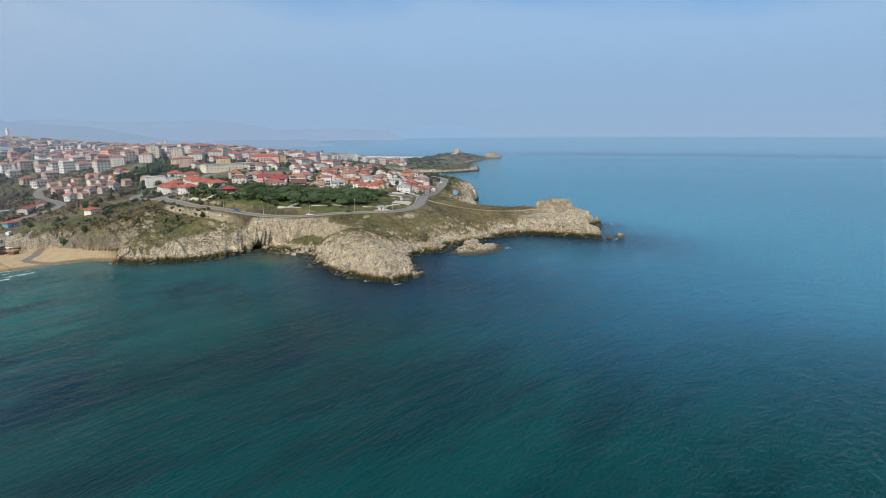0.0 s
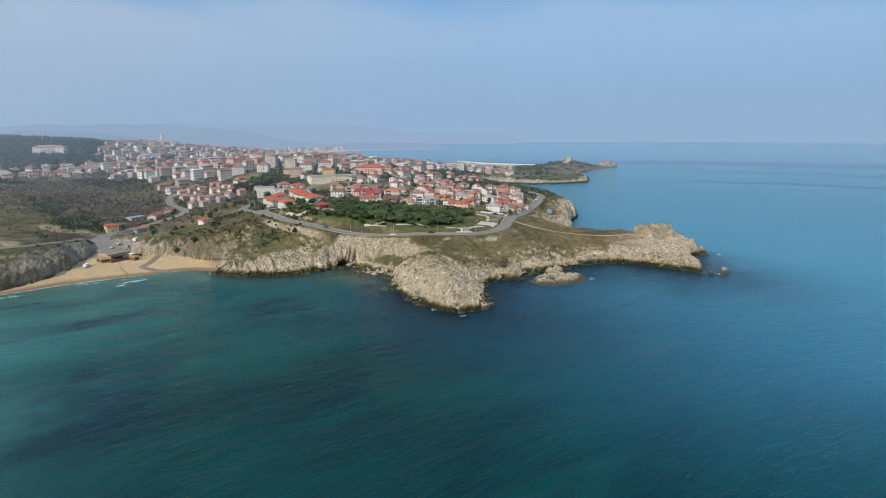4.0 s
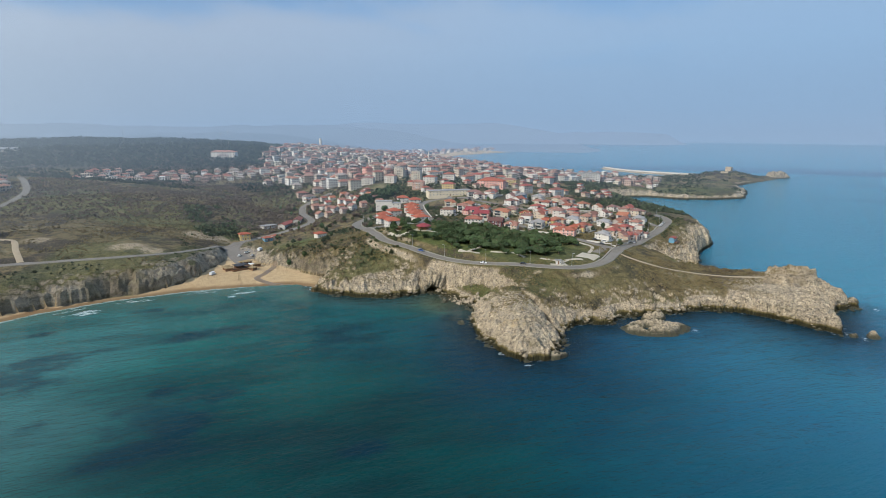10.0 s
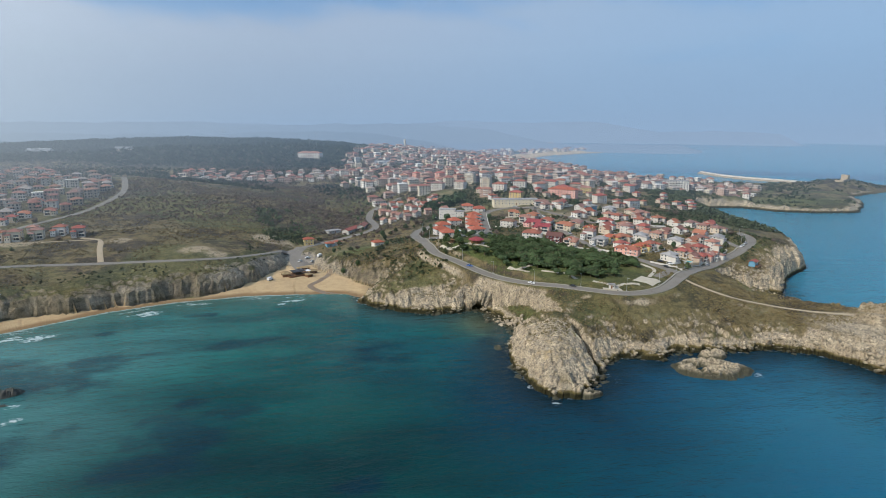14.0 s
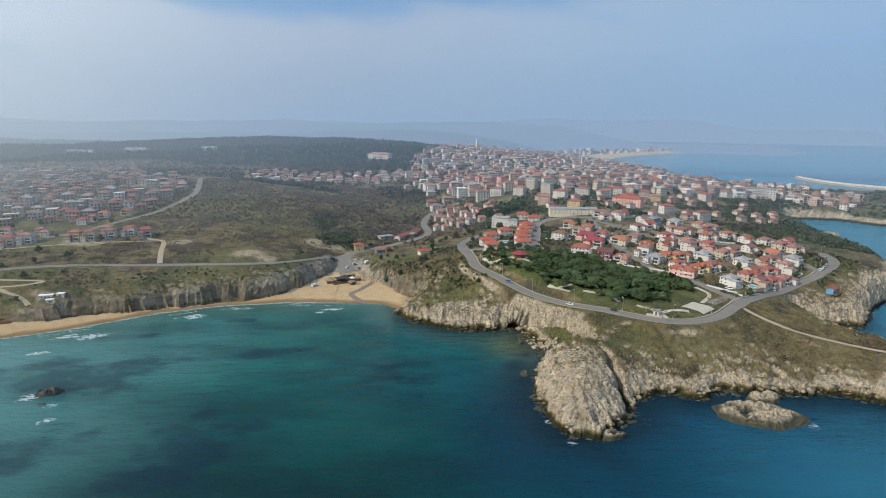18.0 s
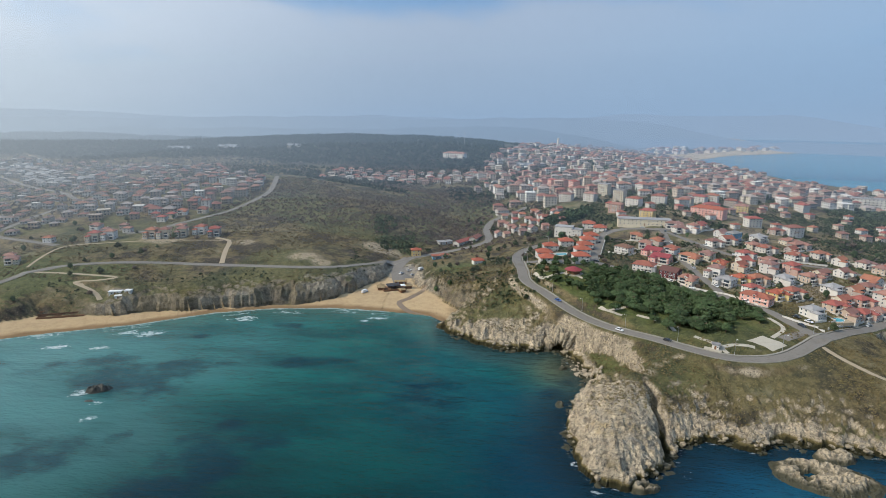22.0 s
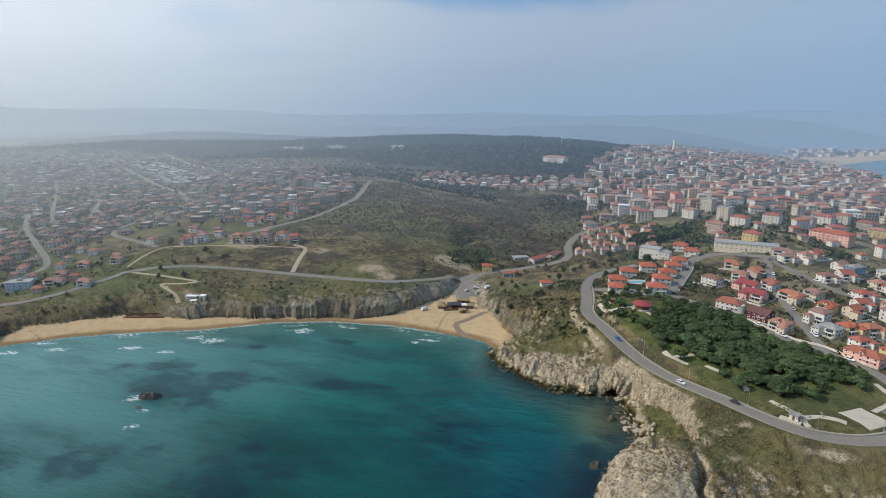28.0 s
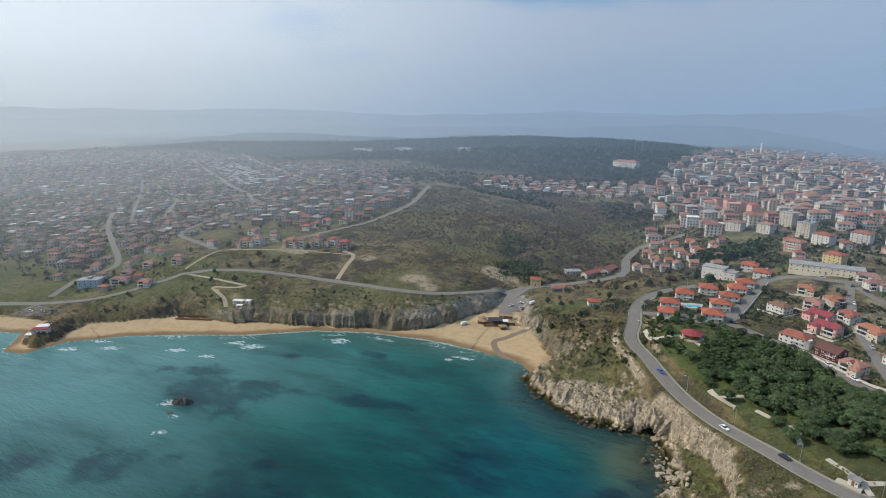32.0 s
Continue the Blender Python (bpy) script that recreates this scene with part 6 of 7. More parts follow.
def scatter(name, label, category, mat, count, area, size, seed, ok, blades=7, tall=0.7):
    """Many tufts of leaves joined into one mesh."""
    rnd = np.random.RandomState(seed)
    x, y = rnd.uniform(area[0], area[1], count * 4), rnd.uniform(area[2], area[3], count * 4)
    _, dc, df = land(x, y, rough=False)
    keep = ok(x, y, dc, df)
    for wide, line, z in LINES.values():
        keep &= near_line(x, y, line, z, 30)[0] > wide / 2 + 1.2
    idx = np.nonzero(keep)[0][:count]
    n, r = len(idx), size[0] + (size[1] - size[0]) * rnd.rand(min(count, len(idx))) ** 2
    a, q, up = rnd.uniform(0, 6.283, (n, blades)), rnd.uniform(0.1, 0.75, (n, blades)), rnd.uniform(0.15, 0.85, (n, blades))
    c = np.stack([x[idx][:, None] + np.cos(a) * r[:, None] * q, y[idx][:, None] + np.sin(a) * r[:, None] * q, ground_zs(x[idx], y[idx])[:, None] + r[:, None] * tall * up], 2)
    u, v = rnd.normal(0, 1, c.shape), rnd.normal(0, 1, c.shape)
    u *= r[:, None, None] * 0.55 / np.linalg.norm(u, axis=2)[:, :, None]
    v *= r[:, None, None] * 0.42 / np.linalg.norm(v, axis=2)[:, :, None]
    co = np.stack([c - u, c - v, c + u, c + v], 2).reshape(-1, 3)
    me = bpy.data.meshes.new(name)
    me.vertices.add(len(co)); me.vertices.foreach_set("co", co.ravel())
    me.loops.add(len(co)); me.loops.foreach_set("vertex_index", np.arange(len(co), dtype=np.int32))
    me.polygons.add(len(co) // 4); me.polygons.foreach_set("loop_start", np.arange(0, len(co), 4, dtype=np.int32))
    me.update(calc_edges=True)
    me.materials.append(mat)
    return tagged(new(name, me), label, category, kind="stuff")


def built_up(x, y):
    hit = np.zeros(x.shape, bool)
    for a, b, r in TAKEN:
        if r > 1:
            hit |= (x - a) ** 2 + (y - b) ** 2 < (r + 1) ** 2
    return hit


WOODLAND = surface("woodland", (0.036, 0.05, 0.03), (0.02, 0.028, 0.018), 0.9, 0.1, 0.01, 0.0)
GREY_TWIGS = surface("grey_twigs", (0.16, 0.145, 0.125), (0.085, 0.078, 0.068), 0.95, 0.5, 0.05, 0.0)
GRASS_TUFT = surface("dry_grass", (0.2, 0.165, 0.075), (0.1, 0.085, 0.04), 0.95, 1.0, 0.06, 0.0)
scatter("headland_scrub", "low brown and olive scrub over the headland", "scrub", SCRUB, 11000, (-110, 250, 40, 240), (0.25, 0.85), 1,
        lambda x, y, dc, df: (df > 9) & (inside_distance(x, y, PARK) < -4) & ~built_up(x, y) & (fbm(x, y, 26, 3, 91) > -0.25))
scatter("headland_grass", "dry pale grass tufts on the headland", "grass", GRASS_TUFT, 9000, (-110, 250, 36, 240), (0.25, 0.7), 2,
        lambda x, y, dc, df: (df > 7) & ~built_up(x, y) & (inside_distance(x, y, PARK) < -4) & (fbm(x, y, 18, 3, 92) > -0.1))
scatter("hill_scrub", "brown winter scrub on the hillside", "scrub", SCRUB, 16000, (-480, -40, 160, 560), (0.4, 1.2), 3,
        lambda x, y, dc, df: (df > 6) & ~built_up(x, y) & (fbm(x, y, 60, 3, 93) + 0.5 * fbm(x, y, 17, 2, 193) > -0.1))
scatter("valley_thicket", "bare grey thicket in the valley", "thicket", TWIGS, 1900, (-260, 90, 300, 820), (1.2, 2.8), 4,
        lambda x, y, dc, df: (df > 20) & ~built_up(x, y) & (np.abs(x + 90 + (y - 300) * 0.05) < 40 + (y - 300) * 0.22 + 75 * fbm(x, y, 70, 3, 94)), 8, 1.2)
scatter("dark_thicket", "dark evergreen thicket on the hillside", "thicket", LEAVES, 420, (-220, -110, 270, 400), (1.2, 3.0), 5,
        lambda x, y, dc, df: ((x + 145) / 26) ** 2 + ((y - 335) / 36) ** 2 + 1.3 * fbm(x, y, 24, 3, 95) < 0.7, 9, 1.3)
scatter("cliff_scrub", "olive bushes above the cliffs", "scrub", LEAVES, 520, (-110, 0, 140, 260), (0.6, 1.9), 6,
        lambda x, y, dc, df: (df > 12) & ~built_up(x, y) & (fbm(x, y, 24, 3, 96) > 0.15), 8, 0.9)
scatter("pine_grove", "dark dense conifers above the villas", "trees", NEEDLES, 520, (-20, 70, 340, 420), (1.8, 3.4), 7,
        lambda x, y, dc, df: (((x - 18) * 0.8 + (y - 385) * 0.6) / 32) ** 2 + ((-(x - 18) * 0.6 + (y - 385) * 0.8) / 14) ** 2 < 1, 10, 2.2)
scatter("ridge_forest", "dark forest along the far ridge", "forest", WOODLAND, 17000, (-1350, 60, 790, 1330), (2.0, 5.0), 8,
        lambda x, y, dc, df: (dc > 100) & (y + 60 * fbm(x, y, 200, 3, 75) > 840 + 0.1 * (x + 300)) & (x < -60 + 50 * fbm(x, y, 150, 2, 97)), 8, 1.5)
scatter("town_trees", "dark trees among the houses of the town", "trees", LEAVES, 4200, (-100, 480, 330, 1300), (1.5, 3.8), 9,
        lambda x, y, dc, df: (dc > 25) & ~built_up(x, y) & (fbm(x, y, 80, 3, 98) > -0.15), 8, 1.3)
scatter("west_trees", "grey winter trees among the western houses", "trees", GREY_TWIGS, 8500, (-1350, -380, 120, 950), (1.4, 3.6), 10,
        lambda x, y, dc, df: (dc > 45) & ~built_up(x, y) & ((x < -480) | (y > 560)), 8, 1.3)
scatter("west_evergreens", "dark evergreen trees on the western slope", "trees", LEAVES, 4200, (-1350, -420, 120, 950), (1.3, 3.4), 12,
        lambda x, y, dc, df: (dc > 45) & ~built_up(x, y) & (fbm(x, y, 120, 3, 99) > 0.1 - 0.5 * (y < 300)), 8, 1.3)
scatter("bay_cliff_scrub", "dark shrubs on the cliffs of the north bay", "scrub", LEAVES, 1500, (280, 460, 250, 560), (1.5, 3.5), 13,
        lambda x, y, dc, df: (dc > 6) & (dc < 70) & ~built_up(x, y), 8, 1.0)
scatter("garden_shrubs", "green hedges and shrubs in the gardens", "shrubs", LEAVES, 6500, (-25, 330, 115, 480), (0.6, 2.0), 14,
        lambda x, y, dc, df: (dc > 22) & ~built_up(x, y) & (y > 215 - 0.9 * x) & (fbm(x, y, 30, 3, 88) > -0.1), 9, 0.9)
scatter("bare_wood", "leafless brown wood over the valley sides", "wood", TWIGS, 12000, (-340, 10, 330, 900), (0.7, 1.9), 15,
        lambda x, y, dc, df: (df > 20) & ~built_up(x, y) & (fbm(x, y, 75, 4, 101) > -0.12), 8, 1.1)
scatter("slope_shrubs", "dark shrubs dotted over the brown slope", "scrub", LEAVES, 900, (-340, -40, 225, 820), (0.5, 1.7), 16,
        lambda x, y, dc, df: (df > 10) & ~built_up(x, y) & (fbm(x, y, 50, 4, 103) > 0.05), 8, 0.9)
scatter("cape_scrub", "dark scrub on the harbour headland", "scrub", LEAVES, 900, (500, 980, 440, 830), (1.5, 4.0), 17,
        lambda x, y, dc, df: (dc > 6) & ~built_up(x, y) & (fbm(x, y, 60, 3, 105) > 0.0), 8, 0.8)
scatter("upper_wood", "dark mixed wood below the ridge", "wood", WOODLAND, 1900, (-460, -60, 540, 930), (1.6, 3.6), 18,
        lambda x, y, dc, df: (df > 20) & ~built_up(x, y) & (fbm(x, y, 90, 3, 107) > -0.15), 8, 1.2)
scatter("west_cliff_scrub", "dark shrubs clinging to the cliffs above the beach", "scrub", LEAVES, 1300, (-420, -120, 50, 270), (0.5, 1.5), 19,
        lambda x, y, dc, df: (df > 4) & (df < 30) & (fbm(x, y, 22, 3, 109) > -0.05), 8, 0.8)

# ---- rocks in the sea ----
def rock_mesh(rx, ry, h, seed, cells=46, hollow=0.0):
    """An uneven rock that rises out of the water, as a small sheet of its own."""
    u = np.linspace(-1.25, 1.25, cells)
    U, V = np.meshgrid(u, u)
    x, y = U * rx, V * ry
    n = fbm(x + seed * 31, y, max(rx, ry) * 0.7, 4, seed)
    r = np.hypot(U, V) + 0.22 * n
    z = h * (1 - smooth(0.35, 1.02, r)) * (0.8 + 0.5 * n) - 0.9 * smooth(0.85, 1.15, r) - 0.15
    z = z + (0.45 + 0.26 * h) * fbm(x + seed, y, 4.2, 4, seed + 4, True) * smooth(-0.3, 1.2, z) - hollow * np.exp(-((U / 0.4) ** 2 + ((V - 0.1) / 0.25) ** 2))
    z = z + (0.25 + 0.08 * h) * fbm(x + 3 * seed, y, 1.5, 3, seed + 9, True) * smooth(-0.4, 0.6, z)
    s = Shape()
    s.v = [tuple(q) for q in np.stack([x.ravel(), y.ravel(), z.ravel()], 1)]
    s.f = [(j * cells + i, j * cells + i + 1, (j + 1) * cells + i + 1, (j + 1) * cells + i) for j in range(cells - 1) for i in range(cells - 1)]
    s.m = [0] * len(s.f)
    return s


def shore_rock_material():
    m, n, l, p = nodes_of("shore_rock")
    pos = n.new("ShaderNodeNewGeometry").outputs["Position"]
    up = n.new("ShaderNodeSeparateXYZ"); l.new(pos, up.inputs[0])
    f, b = noise_node(n, l, 0.8, 6, 0.65, pos), noise_node(n, l, 0.15, 4, 0.6, pos)
    c = blend(n, l, ramp(n, l, f, 0.4, 0.65), (0.36, 0.295, 0.2), (0.12, 0.1, 0.07))
    wet = maths(n, l, "ADD", up.outputs[2], maths(n, l, "MULTIPLY", b, -2.2))
    c = blend(n, l, ramp(n, l, wet, 1.5, -0.3), c, (0.04, 0.037, 0.018))
    l.new(c, p.inputs["Base Color"])
    p.inputs["Roughness"].default_value = 0.8
    bumped(n, l, p, f, 0.8, 0.4)
    return m


SHORE_ROCK = shore_rock_material()


def sea_rock(label, x, y, turn, rx, ry, h, seed, mat=SHORE_ROCK, hollow=0.0, cells=46):
    me = rock_mesh(rx, ry, h, seed, cells, hollow).mesh("rock", mat)
    ob = tagged(new("rock", me), label, "rock")
    ob.matrix_basis = pose(x, y, 0, 0, 0, turn)
    return ob


sea_rock("low hollow limestone islet just off the shore", 81, 16, -8, 20, 12.5, 2.7, 3, hollow=1.6, cells=96)
sea_rock("low rock shelf joining the islet to the shore", 92, 30, 10, 10, 6, 2.4, 17)
sea_rock("small dark islet beyond the tip of the point", 180, -32, 30, 6, 3.2, 1.4, 5)
sea_rock("dark rock awash at the tip of the point", 171, -28, 40, 4.5, 2.6, 1.3, 6, cells=30)
sea_rock("lone black rock ringed by foam in the bay", -239, 45, 25, 7.5, 3.2, 2.3, 7, mat=WETROCK)
sea_rock("small black rock awash beside the larger one", -236, 35, 10, 2.6, 1.4, 0.7, 8, mat=WETROCK, cells=24)
sea_rock("pale flat rock in the northern bay", 392, 402, 30, 22, 12, 4.5, 9)
sea_rock("low rock off the eastern side of the point", 232, 14, 60, 6, 3.5, 1.6, 10)
sea_rock("bare pale islet beyond the castle headland", 1010, 715, 20, 45, 24, 12, 11)
sea_rock("dark rock at the foot of the peninsula", -14, 60, 80, 4, 2.2, 1.2, 12, cells=24)
sea_rock("rock shelf at the foot of the peninsula", 12, 1, 20, 8, 3.4, 2.4, 13, cells=34)
sea_rock("dark rock below the sea cave", -9, 100, 40, 3, 2, 1.1, 14, cells=24)

# the sea cave under the cove's cliff: a rough arch with a dark hollow behind it
def cave_arch(x, y, turn, wide, tall, deep):
    s = Shape()
    n_, rings = 21, ((1.95, 2.5), (1.6, -0.2), (1.22, -1.3), (0.95, -0.8), (0.8, deep * 0.5), (0.45, deep), (0.05, deep + 0.5))
    rnd = random.Random(5)
    for k, (r, v) in enumerate(rings):
        for i in range(n_):
            a = math.pi * i / (n_ - 1)
            q = r * (1 + rnd.uniform(-0.16, 0.16))
            s.v.append((math.cos(a) * wide * q, v + rnd.uniform(-0.8, 0.8), -1.5 + math.sin(a) * tall * q * (1.1 if k < 2 else 1.0)))
    s.f = [(k * n_ + i, k * n_ + i + 1, (k + 1) * n_ + i + 1, (k + 1) * n_ + i) for k in range(len(rings) - 1) for i in range(n_ - 1)]
    s.m = [0] * len(s.f)
    ob = tagged(new("sea_cave", s.mesh("sea_cave", SHORE_ROCK)), "rough rock arch of a dark sea cave in the cliff", "cave")
    ob.matrix_basis = pose(x, y, 0, 0, 0, turn)
    return ob


cave_arch(-9.5, 121.5, -14, 5.4, 7.5, 9)

# tumbled stones below the cove's cliff
def stone_mesh(seed):
    bm = bmesh.new()
    bmesh.ops.create_icosphere(bm, subdivisions=1, radius=1)
    rnd = random.Random(seed)
    for v in bm.verts:
        v.co *= rnd.uniform(0.75, 1.2)
        v.co.z *= 0.7
    me = bpy.data.meshes.new("boulder")
    bm.to_mesh(me); bm.free()
    me.materials.append(ROCK)
    return me


stones = [stone_mesh(k) for k in range(6)]
rnd = random.Random(31)
made = 0
while made < 180:
    u = rnd.random()
    x, y = -6 + 14 * u + rnd.gauss(0, 2.4), 103 - 17 * u + rnd.gauss(0, 2.2)
    g = ground_z(x, y)
    if g < -0.5 or g > 7:
        x, y = x - 1.5, y - 1.5
        g = ground_z(x, y)
        if g < -0.8 or g > 9:
            made += 0.2
            continue
    r = 0.3 + 1.1 * rnd.random() ** 3
    b = tagged(new("boulder", stones[int(made) % 6]), "pale limestone boulder tumbled below the cliff", "boulder", "boulders in the cove")
    b.matrix_basis = pose(x, y, max(g, -0.3) + r * 0.2, rnd.uniform(0, 40), rnd.uniform(0, 40), rnd.uniform(0, 360)) @ Matrix.Scale(r, 4)
    made += 1

# broken rock along the waterline of the headland
def shore_rubble(count, seed):
    rnd = np.random.RandomState(seed)
    x, y = rnd.uniform(-95, 245, count * 60), rnd.uniform(-45, 150, count * 60)
    d = inside_distance(x, y, COAST)
    idx = np.nonzero((d > -2.2 + 1.6 * fbm(x, y, 9, 2, 111)) & (d < 2.2) & (fbm(x, y, 14, 2, 113) > -0.35) & ~((x < -72) & (y > 140)))[0][:count]
    shapes = [np.array([v.co[:] for v in me.vertices]) for me in stones]
    tris = np.array([p.vertices[:] for p in stones[0].polygons])
    s = Shape()
    for k, i in enumerate(idx):
        r, a = 0.35 + 1.35 * rnd.rand() ** 2.2, rnd.uniform(0, 6.283)
        v = shapes[k % 6] * (r * rnd.uniform(0.8, 1.4), r, r * rnd.uniform(0.6, 1.1))
        ca, sa = math.cos(a), math.sin(a)
        z = max(ground_z(x[i], y[i]), -0.5) + 0.1 * r
        s.add(np.stack([x[i] + v[:, 0] * ca - v[:, 1] * sa, y[i] + v[:, 0] * sa + v[:, 1] * ca, z + v[:, 2]], 1), tris)
    return tagged(new("shore_rocks", s.mesh("shore_rocks", SHORE_ROCK)), "broken dark rocks along the waterline of the headland", "rocks", kind="stuff")


shore_rubble(1500, 61)

# ---- pavements, paths and walls ----
def ribbon(name, pts, wide, lift, mat, label, category, thick=0.12, step=2.0):
    line = spaced(pts, step)
    h = wide / 2
    return strip(name, line, (-h - 0.02, -h, h, h + 0.02), (lift - thick - 0.3, lift, lift, lift - thick - 0.3), mat, label, category)


def beside(name, off, step=3.0):
    """A line that runs beside a road."""
    wide, line, z = LINES[name]
    t = np.gradient(line, axis=0)
    t /= np.linalg.norm(t, axis=1)[:, None]
    return [tuple(q) for q in line + np.stack([-t[:, 1], t[:, 0]], 1) * off]


KERB = surface("grey_kerb", (0.27, 0.25, 0.21), (0.19, 0.175, 0.15), 0.9, 1.8, 0.25, 0.3, 0.02)
PAVING = surface("pale_paving", (0.42, 0.38, 0.31), (0.3, 0.27, 0.22), 0.9, 1.8, 0.25, 0.3, 0.02)
park_side, sea_side = beside("park_road", 4.1), beside("park_road", -3.55)
ribbon("pavement_park", park_side[8:], 1.1, 0.35, KERB, "pale paved footway beside the park road", "pavement")
ribbon("kerb_sea", sea_side[8:], 0.3, 0.4, KERB, "pale stone kerb on the seaward side", "kerb")
ribbon("kerb_coast", beside("coast_road", -3.5)[4:], 0.35, 0.4, KERB, "pale stone kerb along the coast road", "kerb")
PATHS = [[(14, 135), (18, 129), (21, 126), (25, 124)], [(17, 129), (28, 133), (35, 136)], [(33, 124), (38, 120), (42, 117)], [(45, 116), (47, 110), (48, 103)], [(47, 110), (50, 114), (54, 118)],
         [(56, 97), (60, 93), (63, 90), (67, 88), (74, 90), (82, 88)], [(66, 88), (67, 85), (68, 83)], [(-22, 186), (-17, 174), (-9, 177), (-3, 180)], [(2, 178), (6, 173), (11, 169)], [(104, 126), (106, 117), (104, 109), (95, 100)]]
for pts in PATHS:
    ribbon("path", pts, 2.1, 0.2, PAVING, "pale paved path through the park lawn", "path", step=1.5)


def plate(name, corners, lift, mat, label, category):
    """A paved area laid on the ground, with an edge all round."""
    if len(corners) == 5:
        corners = [corners[0], corners[1], corners[2], corners[4]]
    (ax, ay), (bx, by), (cx, cy), (dx, dy) = corners
    s, k = Shape(), 12
    for j in range(k + 1):
        for i in range(k + 1):
            u, v = min(max((i - 0.5) / (k - 1), 0), 1), min(max((j - 0.5) / (k - 1), 0), 1)
            x = (ax * (1 - u) + bx * u) * (1 - v) + (dx * (1 - u) + cx * u) * v
            y = (ay * (1 - u) + by * u) * (1 - v) + (dy * (1 - u) + cy * u) * v
            edge = i in (0, k) or j in (0, k)
            s.v.append((x, y, ground_z(x, y) + (-0.4 if edge else lift)))
    s.f = [(j * (k + 1) + i, j * (k + 1) + i + 1, (j + 1) * (k + 1) + i + 1, (j + 1) * (k + 1) + i) for j in range(k) for i in range(k)]
    s.m = [0] * len(s.f)
    return tagged(new(name, s.mesh(name, mat)), label, category, kind="structure")


plate("plaza", [(80, 95), (90, 86.5), (100, 93), (91, 102.5)], 0.12, PAVING, "square of pale concrete in the park", "plaza")
plate("tarmac_court", [(97, 101), (101, 96.5), (121, 110), (117, 113)], 0.1, ASPHALT, "dark tarmac strip beside the plaza", "court")
plate("car_park", [(-139, 262), (-124, 272), (-108, 258), (-112, 238), (-132, 240)], 0.15, ASPHALT, "grey parking ground behind the beach", "car park")
plate("lay_by", [(-466, 74), (-440, 82), (-416, 93), (-420, 99), (-458, 90)], 0.1, ASPHALT, "grey parking strip beside the coast road", "car park")


def garden_wall(pts, h=1.3, mat=WHITE_WALL, label="white plastered garden wall along the street"):
    line = spaced(pts, 3.0)
    s = Shape()
    w = thing("garden_wall", label, "wall", group="garden walls")
    cap = Shape()
    for (ax, ay), (bx, by) in zip(line[:-1], line[1:]):
        d = math.hypot(bx - ax, by - ay)
        nx, ny = -(by - ay) / d * 0.13, (bx - ax) / d * 0.13
        z = min(ground_z(ax, ay), ground_z(bx, by))
        s.slab([(ax - nx, ay - ny), (bx - nx, by - ny), (bx + nx, by + ny), (ax + nx, ay + ny)], z - 0.6, z + h)
        cap.slab([(ax - nx * 1.5, ay - ny * 1.5), (bx - nx * 1.5, by - ny * 1.5), (bx + nx * 1.5, by + ny * 1.5), (ax + nx * 1.5, ay + ny * 1.5)], z + h, z + h + 0.09)
    part("wall", s, mat, w)
    part("coping", cap, CONCRETE, w)


garden_wall([(-20, 204.5), (-5, 203.5), (14, 205.5)])
garden_wall([(26, 222), (31, 244), (37, 272), (46, 312)], 1.1)
garden_wall([(112, 128), (118, 121), (127, 113.5)], 1.2)
garden_wall([(131, 118), (150, 133), (168, 147), (190, 160)], 1.4)
garden_wall([(56, 192), (66, 181), (80, 166), (94, 159), (106, 145)], 1.2)
garden_wall([(132, 252), (152, 244), (190, 236)], 1.3)
garden_wall([(196, 262), (214, 250), (232, 236)], 1.3)

# low walls on two sides of the plots by the pines
for kind, x, y, turn in HERO_PINES:
    ca, sa = math.cos(radians(turn)), math.sin(radians(turn))
    pts = [(x + u * ca - v * sa, y + u * sa + v * ca) for u, v in ((-8.5, -8.5), (0, -8.7), (8.3, -8.3), (8.7, 0), (8.5, 8.0))]
    if all(off_road(*q) > 1.0 and all(math.hypot(q[0] - a, q[1] - b) > 6.5 for a, b, r in TAKEN if r > 1) for q in pts):
        garden_wall(pts, 1.0)

# ---- street lamps, poles and cars ----
def street_lamp():
    t = thing("street_lamp", "grey steel street lamp beside the park road", "street lamp", group="lamps along the road")
    part("pole", Shape().tube((0, 0, -0.3), (0, 0, 8), 0.11, 0.06, 8), STEEL, t)
    part("base_plate", Shape().box(-0.22, -0.22, 0, 0.22, 0.22, 0.25), CONCRETE, t)
    part("arm", Shape().tube((0, 0, 7.9), (0, -1.5, 8.3), 0.05, 0.045, 6), STEEL, t)
    part("lamp_head", Shape().box(-0.17, -2.1, 8.22, 0.17, -1.4, 8.38), FRAME, t)
    return t


wide, line, z = LINES["park_road"]
picked = [q for k, q in enumerate(beside("park_road", 5.5)) if k % 7 == 3]
nxt = [q for k, q in enumerate(beside("park_road", 5.5)) if k % 7 == 4]
lamp = None
for (x, y), (x2, y2) in zip(picked, nxt):
    m = place(x, y, math.degrees(math.atan2(y2 - y, x2 - x)), 0.0)
    if lamp is None:
        lamp = street_lamp(); lamp.matrix_basis = m
    else:
        copy_thing(lamp, m)


